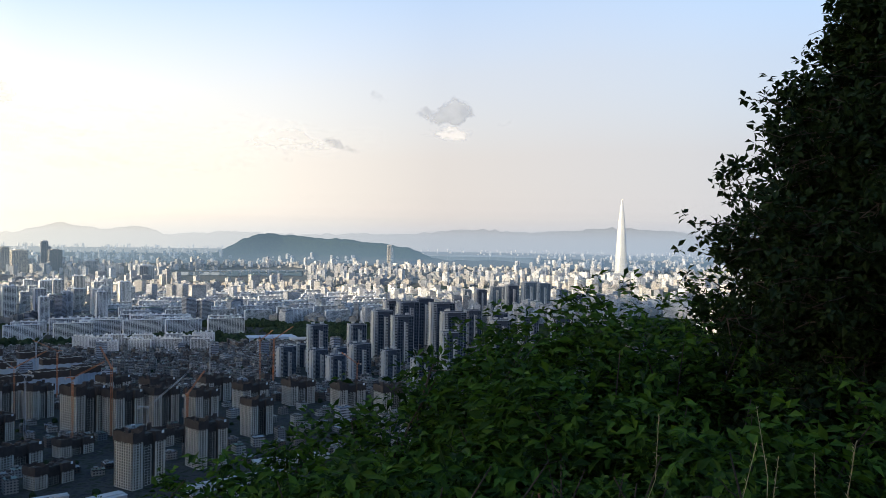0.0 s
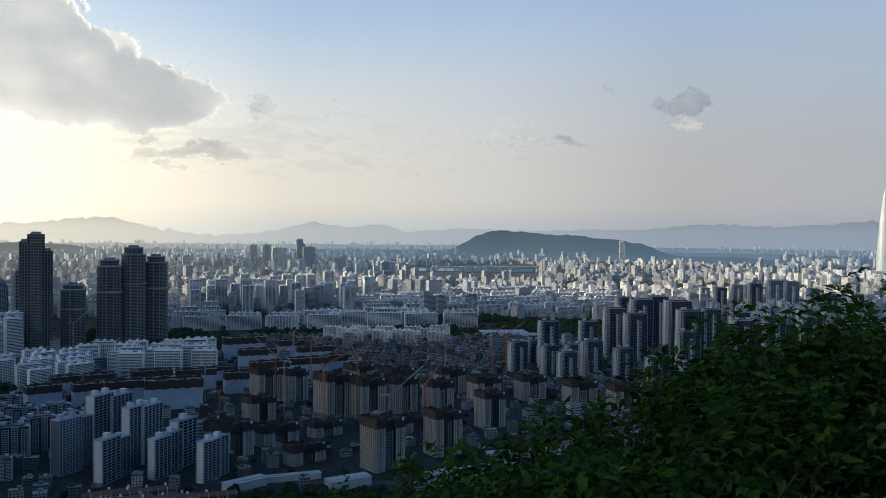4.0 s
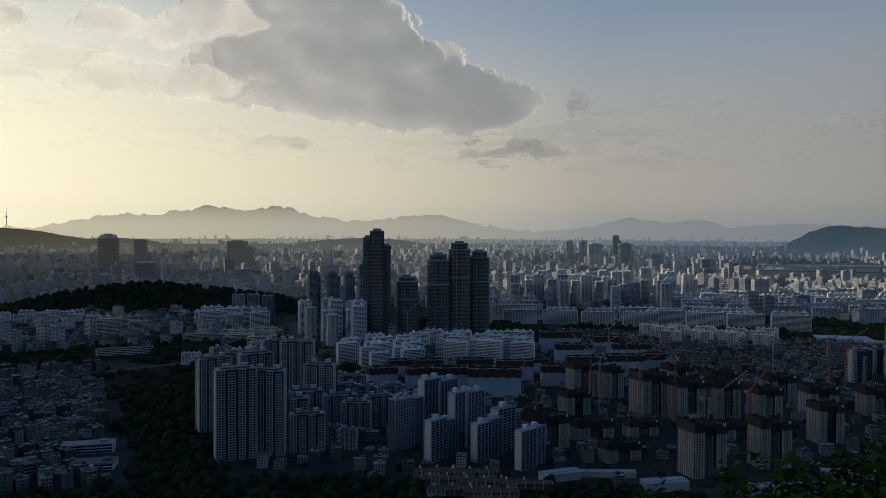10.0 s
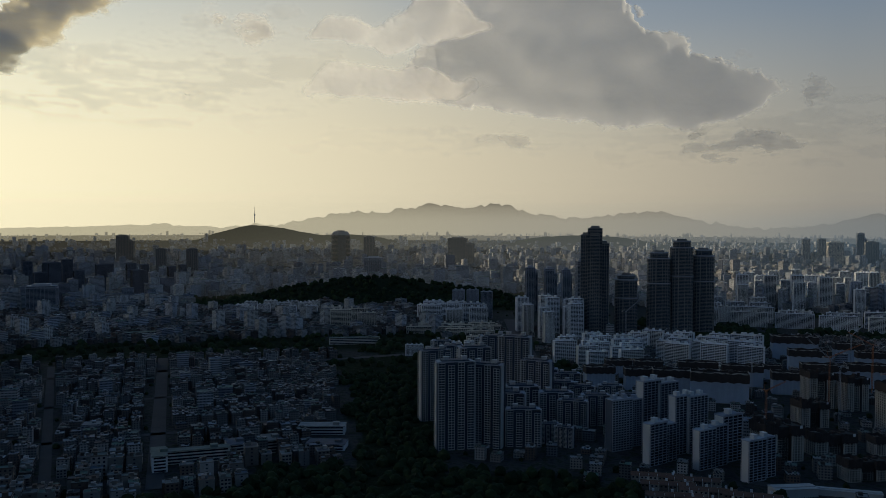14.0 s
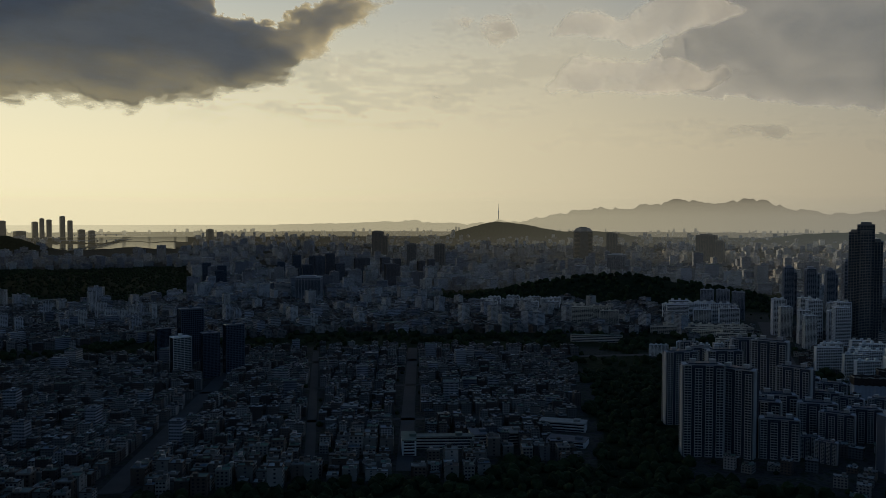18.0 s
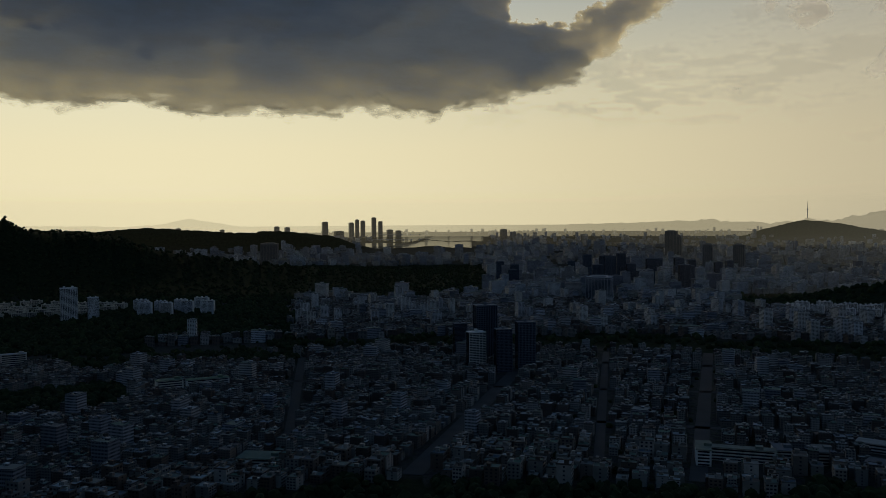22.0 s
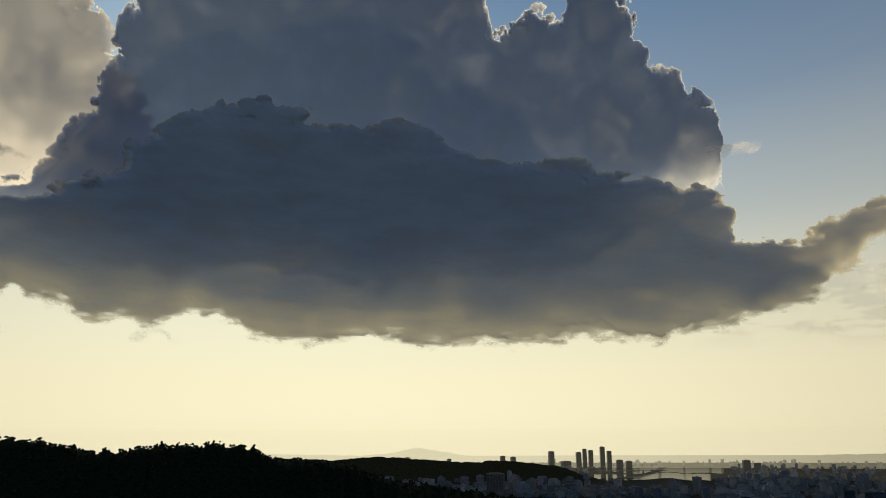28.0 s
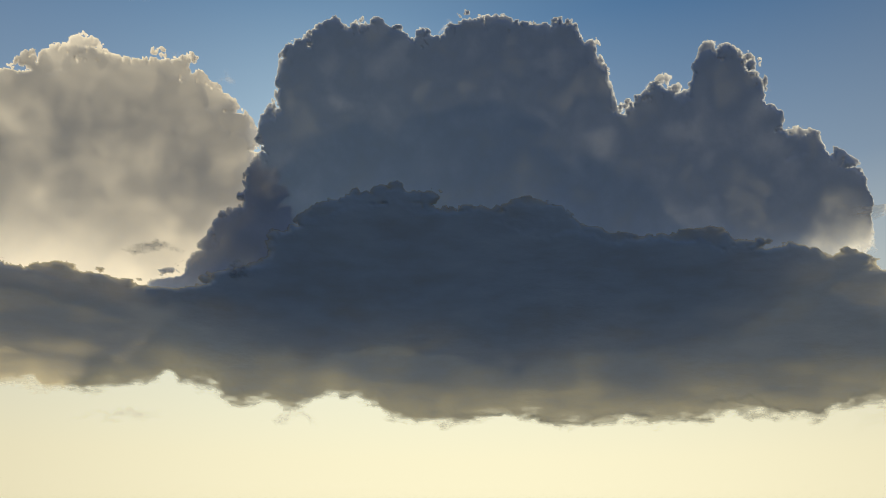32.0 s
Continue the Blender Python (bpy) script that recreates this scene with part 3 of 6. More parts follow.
    way = radius - np.where(covered, np.minimum(heap, 3.5), 0) * radius * math.pi / 180 * relief
    a, e = np.radians(A), np.radians(E)
    v = np.stack([-np.sin(a) * np.cos(e) * way, np.cos(a) * np.cos(e) * way, EYE_Z + np.sin(e) * way], -1).reshape(-1, 3)
    f = grid_faces(len(el), len(az))
    f = f[(depth.ravel()[f] > -0.3).any(1)]
    used, inverse = np.unique(f, return_inverse=True)
    me = mesh_from(name, v[used], inverse.reshape(f.shape), [mat], smooth=True, attrs=[("depth", depth.ravel()[used])])
    return tagged(new(name, me), label, "cloud", kind="structure")


# storm and dark bank: the clouds' shade is put into a blue-grey colour
storm = cloud_material("storm_cloud", (0.38, 0.49, 0.72), (1.0, 0.97, 0.90), 5.0, 1.2, 0.0045, 0.015, 1.4, ruffle=0.14, most=0.93, mottle=0.35)
shoulder = cloud_material("sunlit_cloud", (0.78, 0.80, 0.84), (1.0, 0.93, 0.83), 3.0, 1.2, 0.0045, 0.03, 0.38, ruffle=0.12, mottle=0.3)
dark_bank = cloud_material("dark_cloud_base", (0.54, 0.64, 0.78), (0.66, 0.59, 0.42), 1.6, 1.2, 0.0030, 0.03, 0.85, ruffle=0.14, most=0.95, mottle=0.4, flat=3.2)
shade_grey = cloud_material("unseen_shade_cloud", (0.6, 0.68, 0.8), (0.5, 0.48, 0.42), 3.0, 0.5, 0.0034, 0.07, 1.6, most=0.9)
fair = cloud_material("fair_cloud", (0.88, 0.89, 0.94), (0.98, 0.96, 0.95), 0.45, 0.5, 0.0042, 0.10, 0.2, ruffle=0.22, most=0.86, mottle=0.45, flat=1.7)
fleck = cloud_material("torn_cloud", (0.84, 0.84, 0.86), (0.84, 0.81, 0.78), 0.9, 0.45, 0.0060, 0.2, 0.4, ruffle=0.1, most=0.7, mottle=0.4, flat=1.8)
# colour darkened so these clouds look shaded although the sun reaches them
puff_grey = cloud_material("blue_grey_cloud", (0.34, 0.38, 0.46), (0.30, 0.33, 0.38), 1.3, 0.45, 0.0060, 0.1, 0.9, ruffle=0.05, most=0.55, mottle=0.3, flat=1.8)
wisp = cloud_material("thin_cloud", (0.80, 0.82, 0.86), (0.82, 0.79, 0.76), 0.75, 0.45, 0.0050, 0.3, 0.5, ruffle=0.08, most=0.5, mottle=0.4, flat=2.2)

MAIN_TOP = [(133, 15), (129.5, 18), (127, 22), (125.8, 26.5), (124.8, 31.5), (121.9, 33.7), (118.7, 34.2), (114.2, 33.6), (111.9, 34.5), (108.2, 34.8), (103.2, 33.9), (99.5, 32.9), (99.0, 28.8), (98.2, 28.3), (94.9, 30.0),
            (93.4, 28.6), (92.4, 31.2), (91, 31.6), (89.4, 30.8), (88.4, 28.4), (87.6, 25.6), (86.4, 24.8), (84.0, 23.3), (82.8, 21.6)]
MAIN_BOTTOM = [(133, 14), (126, 12.0), (121, 11), (115, 12), (108, 10.6), (101, 11.6), (95, 11), (90, 13.5), (86, 15.5), (82.8, 17)]
FRONT_TOP = [(152, 17), (142.3, 16.5), (136.3, 15.8), (130.3, 15.6), (127.1, 16.6), (125.0, 18.4), (122.0, 21.5), (118.2, 22.6), (113.1, 23.2), (108.9, 21.8), (105.9, 22.6), (101.8, 21.0),
             (97.9, 19.3), (94.0, 19.4), (87.9, 17.6), (84.4, 16.5), (82.2, 14.9), (82.0, 13.0), (78.5, 13.4), (75.5, 14.4), (71.7, 15.2), (69, 17)]
FRONT_BOTTOM = [(152, 8), (140.2, 8.0), (135.4, 7.8), (130.4, 9.4), (125.9, 7.6), (118.4, 8.4), (115.6, 7.2), (112.1, 6.4), (109.4, 7.2), (100.7, 6.6), (92.7, 6.9), (87.7, 6.6), (83.8, 7.4),
                (79.3, 8.6), (74.8, 10.6), (71.7, 14.0), (69, 15.5)]
LEFT_TOP = [(160, 24), (150, 27), (143.8, 27.6), (138.9, 30.4), (135.4, 30.0), (132, 31.4), (130.8, 29.4), (127, 27.8), (125.5, 24.5), (121.5, 19.5)]
LEFT_BOTTOM = [(160, 12), (140, 14), (125.5, 14), (121.5, 15)]
WEST_TOP = [(54.5, 9.8), (51.5, 12.0), (50.5, 15.5), (48.5, 17.2), (44, 18), (40, 16), (37.2, 13.6), (35.2, 12.6), (33, 10.9), (30.6, 9.9), (29.4, 10.0), (27.2, 8.6)]
WEST_BOTTOM = [(54.5, 8.0), (48.6, 7.7), (42.5, 6.9), (38, 6.2), (34.8, 6.0), (30, 6.6), (27.2, 8.2)]
cloud("cloud_tower", "tall blue-grey storm cloud with sunlit silver rim", MAIN_TOP, MAIN_BOTTOM, 4920, storm, 0.09, (3.0, 1.5, 0.8, 0.42, 0.22), 6.0, 0.05, 1.0, 0.6, 0.16, 0.8, knob=1.0, seed=3)
cloud("cloud_shoulder", "bright cumulus cloud lit through from behind", LEFT_TOP, LEFT_BOTTOM, 4990, shoulder, 0.10, (2.2, 1.2, 0.7, 0.4, 0.2), 9.0, 0.1, 1.0, 0.8, 0.16, 0.7, knob=1.5, soft=1.2, seed=11)
cloud("cloud_bank", "dark flat-based storm cloud bank trailing a long tail", FRONT_TOP, FRONT_BOTTOM, 4780, dark_bank, 0.11, (2.4, 1.3, 0.75, 0.35), 6.0, 0.12, 2.2, 0.9, 0.10, 0.9, knob=0.75, soft=1.2, seed=21)
cloud("cloud_west", "grey flat-based cumulus cloud with pale rims", WEST_TOP, WEST_BOTTOM, 4860, fair, 0.09, (2.2, 1.2, 0.6, 0.32, 0.18), 2.5, 0.45, 1.5, 0.7, 0.045, 0.8, knob=0.9, soft=1.5, seed=31)
cloud("cloud_crest", "pale heaped cloud puffs above a grey streak", [(59.8, 13.2), (57.5, 14.2), (55, 13.4), (53.2, 15.0), (52, 16.2), (50, 15.6), (47.0, 13.4)], [(59.8, 12.0), (55, 11.2), (51, 11.4), (47.0, 13.0)], 4690, fair, 0.09,
      (0.9, 0.5, 0.3, 0.16), 1.6, 0.45, 1.5, 0.6, 0.10, 0.7, knob=0.9, soft=1.4, seed=33)
cloud("cloud_fringe", "white fluffy cloud puffs below a grey streak", [(60.2, 9.6), (57.8, 11.2), (55, 10.7), (52, 11.0), (49.5, 10.0), (46.0, 9.3)], [(60.2, 8.4), (56, 8.1), (52, 7.9), (49, 8.4), (46.0, 9.0)], 4720, fair, 0.09,
      (0.8, 0.45, 0.26, 0.14), 1.2, 0.45, 1.5, 0.6, 0.10, 0.7, knob=0.9, soft=1.4, seed=35)
# unseen cloud added beyond the view to keep the sun off the city
SHADE_TOP = [(158, 11.5), (140, 12.5), (131, 14), (126, 18), (121, 25), (114, 27), (109, 24), (103, 20), (95, 17), (80, 15)]
SHADE_BOTTOM = [(158, 9.5), (104, 9.5), (90, 9.5), (80, 11)]
cloud("cloud_unseen_shade", "unseen grey cloud added to shade the city", SHADE_TOP, SHADE_BOTTOM, 9000, shade_grey, 0.4, (3.0, 1.5), 1.0, 0.6, 1.0, 0.5, 0.3, 1.0, seed=81)


cloud("cloud_puff", "small blue-grey cloud with a flat base in a pale sky", [(0.8, 8.6), (-0.3, 9.3), (-1.6, 9.2), (-2.5, 10.2), (-3.7, 10.0), (-4.6, 8.8)], [(0.8, 8.3), (-1.0, 8.2), (-3, 7.9), (-4.6, 8.3)], 4840, puff_grey, 0.06,
      (0.8, 0.45, 0.26), 0.9, 0.5, 1.2, 1.0, 0.04, 1.0, 0.15, knob=0.6, soft=1.2, seed=51)
veil_cloud = cloud_material("veil_of_thin_cloud", (0.85, 0.86, 0.88), (1.0, 0.95, 0.88), 0.26, 0.6, 0.0040, 0.2, 0.3, ruffle=0.05, most=0.22, mottle=0.4, flat=2.4)
for seed, top, low in ((61, [(86, 7.5), (80, 11), (74, 12.5), (68, 13.5), (62, 14.5), (57, 12)], [(86, 6), (78, 6.5), (70, 5.5), (62, 6), (57, 7.5)]), (62, [(40, 6), (32, 7.5), (22, 8.5), (12, 8), (2, 7.2)], [(40, 3.5), (30, 3), (18, 3.6), (8, 4.6), (2, 5.4)]),
                       (63, [(62, 5.5), (54, 7), (46, 6.6), (38, 6)], [(62, 4.4), (50, 4.2), (38, 4.6)])):
    cloud("cloud_veil", "thin patchy veil of pale sunlit cloud", top, low, 4890, veil_cloud, 0.12, (1.8, 0.9, 0.45), 2.0, 0.4, 2.6, 1.0, 0.04, 0.8, 0.9, knob=1.4, soft=1.1, seed=seed)


def scrap(az, el, wide, tall, mat, label, seed, wisps=0.4, radius=4840):
    """A small torn cloud round one place in the sky."""
    top = [(az + wide / 2, el - tall * 0.1), (az + wide * 0.28, el + tall * 0.25), (az - wide * 0.05, el + tall * 0.5), (az - wide * 0.3, el + tall * 0.3), (az - wide / 2, el - tall * 0.05)]
    low = [(az + wide / 2, el - tall * 0.25), (az, el - tall * 0.5), (az - wide / 2, el - tall * 0.2)]
    small = min(tall, 2.0)
    cloud("cloud_scrap", label, top, low, radius, mat, 0.06, (small * 0.5, small * 0.28, small * 0.16), tall * 0.6, 0.4, 1.8, 0.95, 0.05, 1.0, wisps, 2.4, 1.2, seed)


GREY_SCRAP, PALE_SCRAP, VEIL_SCRAP = "small blue-grey torn cloud in a pale sky", "small pale ragged cloud lit by low sun", "thin patchy streak of pale cloud"
for k, (az, el, wide, tall, mat, label) in enumerate((
        (2.4, 9.5, 2.0, 1.0, puff_grey, GREY_SCRAP), (-2.6, 7.4, 4.2, 1.7, fleck, PALE_SCRAP), (8.5, 6.3, 8.0, 2.3, wisp, VEIL_SCRAP), (5.8, 6.2, 4.0, 1.2, puff_grey, GREY_SCRAP),
        (-6.5, 8.0, 3.2, 0.7, wisp, VEIL_SCRAP), (3.4, 8.2, 0.9, 0.9, fleck, PALE_SCRAP), (31, 4.9, 9.0, 2.4, wisp, VEIL_SCRAP), (33.5, 6.1, 4.0, 0.9, puff_grey, GREY_SCRAP), (29.5, 5.2, 3.6, 1.2, fleck, PALE_SCRAP),
        (26.4, 8.2, 3.0, 2.2, fleck, PALE_SCRAP), (30.6, 10.7, 2.2, 0.9, fleck, GREY_SCRAP), (21.2, 9.2, 2.2, 0.9, fleck, PALE_SCRAP), (18.2, 4.4, 4.0, 0.6, wisp, VEIL_SCRAP), (46, 5.5, 6.4, 1.5, wisp, VEIL_SCRAP),
        (63.4, 12.6, 3.6, 3.0, fleck, PALE_SCRAP), (65.8, 13.4, 2.0, 1.6, fleck, PALE_SCRAP), (70.2, 10.4, 3.6, 0.9, fleck, GREY_SCRAP), (72.2, 12.9, 1.0, 0.9, puff_grey, GREY_SCRAP), (74.0, 9.4, 6.0, 1.2, wisp, VEIL_SCRAP),
        (68.0, 8.4, 5.0, 1.4, wisp, VEIL_SCRAP), (51.0, 5.9, 3.0, 0.9, wisp, VEIL_SCRAP), (82.4, 19.3, 4.6, 1.6, fleck, GREY_SCRAP), (137.5, 33.8, 5.0, 1.4, fleck, PALE_SCRAP), (128.2, 29.6, 1.6, 1.6, fleck, GREY_SCRAP),
        (133, 17.9, 5.0, 1.2, puff_grey, "dark torn cloud scrap before brighter cloud"), (126.5, 17.0, 3.0, 1.6, puff_grey, "dark torn cloud scrap before brighter cloud"), (133, 6.9, 7.0, 1.1, wisp, VEIL_SCRAP), (122, 7.2, 5.0, 1.0, fleck, GREY_SCRAP),
        (13.5, 4.6, 8.0, 1.0, wisp, VEIL_SCRAP), (22.5, 6.6, 5.0, 1.4, wisp, VEIL_SCRAP))):
    scrap(az, el, wide, tall, mat, label, 100 + k, 0.75 if mat is wisp else 0.55, 4740 if az > 120 else 4840)


# ---- building kit ----
UNIT_Q = np.array([[0, 1, 5, 4], [1, 2, 6, 5], [2, 3, 7, 6], [3, 0, 4, 7], [4, 5, 6, 7], [3, 2, 1, 0]])


def box_mesh(name, rows, mats, bottom=True, spread=None):
    """Boxes of one part in one mesh. Rows: centre x, centre y, base z, width, depth, height, turn in degrees, material. spread: draw each box in towards the eye like the plain."""
    r = np.asarray(rows, float).reshape(-1, 8)
    n = len(r)
    sx, sy = np.array([-1, 1, 1, -1, -1, 1, 1, -1]) / 2, np.array([-1, -1, 1, 1, -1, -1, 1, 1]) / 2
    lx, ly = sx[None] * r[:, 3:4], sy[None] * r[:, 4:5]
    c, s = np.cos(np.radians(r[:, 6:7])), np.sin(np.radians(r[:, 6:7]))
    x, y = r[:, 0:1] + lx * c - ly * s, r[:, 1:2] + lx * s + ly * c
    z = r[:, 2:3] + np.repeat([[0, 0, 0, 0, 1, 1, 1, 1]], n, 0) * r[:, 5:6]
    if spread is not None:
        k = spread[:, None]
        x, y, z = x * k, y * k, EYE_Z + (z - EYE_Z) * k
    q = UNIT_Q if bottom else UNIT_Q[:5]
    nf = len(q)
    v = np.stack([x, y, z], -1)[:, q].reshape(-1, 3)
    f = np.arange(n * nf * 4).reshape(-1, 4)
    w, d, h = r[:, 3], r[:, 4], r[:, 5]
    uv = np.zeros((n, nf, 4, 2))
    for i, wide in enumerate((w, d, w, d)):
        uv[:, i, 1, 0] = uv[:, i, 2, 0] = wide
        uv[:, i, 2, 1] = uv[:, i, 3, 1] = h
    uv[:, :, :, 0] += (np.arange(n) % 7)[:, None, None] * 0.37
    # weld the corners of each box so that it stays one island
    idx = np.tile(q.reshape(1, -1), (n, 1)) + (np.arange(n) * 8)[:, None]
    v = np.stack([x, y, z], -1).reshape(-1, 3)
    return mesh_from(name, v, idx.reshape(-1, 4), mats, np.repeat(r[:, 7].astype(int), nf), uv.reshape(-1, 2))


def prism_mesh(name, points, z0, z1, mat, tops=None):
    """An upright prism over a ring of plan points; tops scales the upper ring."""
    n = len(points)
    p = np.asarray(points, float)
    up = p * (tops if tops is not None else 1.0)
    bm = bmesh.new()
    lo = [bm.verts.new((x, y, z0)) for x, y in p]
    hi = [bm.verts.new((x, y, z1)) for x, y in up]
    bm.faces.new(hi)
    bm.faces.new(lo[::-1])
    for i in range(n):
        bm.faces.new((lo[i], lo[(i + 1) % n], hi[(i + 1) % n], hi[i]))
    me = bpy.data.meshes.new(name)
    bm.to_mesh(me)
    bm.free()
    me.materials.append(mat)
    return me


def lattice_panel(name, runs, depth, mat, wrap=False):
    """One connected wall frame with open bays. runs: (columns, rows, place); columns and rows are break lines, first and last strips solid, open cells between; place maps along, up, in to a point."""
    vs, fs = [], []
    for us, zs, place in runs:
        nu, nz = len(us), len(zs)
        base = len(vs)
        for k in (0.0, depth):
            for z in zs:
                for u in us:
                    vs.append(place(u, z, k))
        at = lambda i, j, k: base + k * nu * nz + j * nu + i
        for j in range(nz - 1):
            for i in range(nu - 1):
                if i % 2 == 0 or j % 2 == 0:
                    fs.append((at(i, j, 0), at(i + 1, j, 0), at(i + 1, j + 1, 0), at(i, j + 1, 0)))
                else:
                    for (p, q), (r, s) in (((i, j), (i + 1, j)), ((i + 1, j), (i + 1, j + 1)), ((i + 1, j + 1), (i, j + 1)), ((i, j + 1), (i, j))):
                        fs.append((at(p, q, 0), at(p, q, 1), at(r, s, 1), at(r, s, 0)))
        for i in range(nu - 1):
            fs.append((at(i, nz - 1, 0), at(i + 1, nz - 1, 0), at(i + 1, nz - 1, 1), at(i, nz - 1, 1)))
        if not wrap:
            for j in range(nz - 1):
                fs.append((at(0, j, 0), at(0, j + 1, 0), at(0, j + 1, 1), at(0, j, 1)))
                fs.append((at(nu - 1, j, 0), at(nu - 1, j, 1), at(nu - 1, j + 1, 1), at(nu - 1, j + 1, 0)))
    return mesh_from(name, vs, fs, [mat])


def breaks(length, count, bar, start):
    """Break lines of count open bays between solid bars."""
    step = (length - bar) / count
    out = []
    for k in range(count):
        out += [start + k * step, start + k * step + bar]
    return out + [start + length - bar, start + length]


def part(name, me, parent, label=""):
    ob = new(name, me)
    ob.parent = parent
    return tagged(ob, label) if label else ob


TAKEN = []


def stand(az, dist, turn, z=None):
    """The pose and scale of a thing on the plain; turn 0 shows its long side to the eye."""
    x, y = flat_xy(az, dist)
    h = float(height_at(az, dist)) if z is None else z
    px, py, pz, s = drawn(x, y, h)
    return pose(float(px), float(py), float(pz), 0, 0, az + turn), float(s)


def put(proto, az, dist, turn=0, size=1.0, radius=20.0):
    """A copy of a prototype at its place on the plain."""
    m, s = stand(az, dist, turn)
    x, y = flat_xy(az, dist)
    TAKEN.append((x, y, radius))
    if not proto.get("used"):
        proto["used"] = True
        ob = proto["ob"]
        ob.matrix_basis = m
    else:
        ob = copy_thing(proto["ob"], m)
    ob.scale = (s * size,) * 3
    return ob


def slab_block(wide, deep, floors, bays, wall, lifts=2, group="", label="", ends=None, sides=False, fine=True, trim=None, storey=2.85, band=1.0):
    """A slab of flats: body, dark glazing, parapet bands, piers between bays, roof and lift houses."""
    ob = tagged(new("apartment_block"), label, "apartment block", group)
    h = floors * storey
    body = [(0, 0, 0, wide, deep - 2.4, h, 0, 0)]
    if sides:
        body = [(0, 0, 0, wide - 2.4, deep - 2.4, h, 0, 0)]
    part("wall", box_mesh("wall", body, [ends or wall]), ob)
    panes, bands, piers = [], [], []
    for side in (-1, 1):
        panes.append((0, side * (deep / 2 - 0.9), 0.6, wide - 0.6, 0.5, h - 0.6, 0, 0))
        for k in range(floors):
            bands.append((0, side * (deep / 2 - 0.35), k * storey - 0.15 + (0 if k else 0.15), wide, 0.7, 1.05, 0, 0))
        for k in range(bays + 1):
            wide_pier = 1.1 if k in (0, bays) else 0.7
            piers.append((-wide / 2 + wide_pier / 2 + k * (wide - wide_pier) / bays, side * (deep / 2 - 0.3), 0, wide_pier, 0.62, h, 0, 0))
        if sides:
            panes.append((side * (wide / 2 - 0.9), 0, 0.6, 0.5, deep - 0.6, h - 0.6, 0, 0))
            for k in range(floors):
                bands.append((side * (wide / 2 - 0.35), 0, k * storey - 0.15 + (0 if k else 0.15), 0.7, deep - 1.4, 1.05, 0, 0))
            nb = max(3, int(deep / 4))
            for k in range(nb + 1):
                piers.append((side * (wide / 2 - 0.3), -deep / 2 + 0.4 + k * (deep - 0.8) / nb, 0, 0.62, 0.75, h, 0, 0))
    part("glazing", box_mesh("glazing", panes, [window_glass]), ob)
    if fine:
        for side in (-1, 1):
            run = (breaks(wide, bays, 0.8, -wide / 2), breaks(h, floors, band, 0), lambda u, z, k, s=side: (-s * u, s * (deep / 2 - k), z))
            part("facade_frame", lattice_panel("facade_frame", [run], 0.7, wall), ob)
    else:
        part("facade_frame", box_mesh("facade_frame", bands + piers, [wall]), ob)
    part("roof", box_mesh("roof", [(0, 0, h, wide + 0.5, deep + 0.4, 0.5, 0, 0), (0, deep / 2 - 0.2, h + 0.5, wide, 0.3, 0.9, 0, 0), (0, -deep / 2 + 0.2, h + 0.5, wide, 0.3, 0.9, 0, 0)], [wall]), ob)
    for k in range(lifts):
        x = (k + 0.5) / lifts * wide - wide / 2
        part("lift_house", box_mesh("lift_house", [(x, 0.8, h + 0.5, 5.0, 5.5, 4.2, 0, 0), (x, 0.8, h + 4.7, 5.6, 6.1, 0.35, 0, 0)], [trim or wall]), ob)
    return {"ob": ob, "r": max(wide, deep) * 0.55}


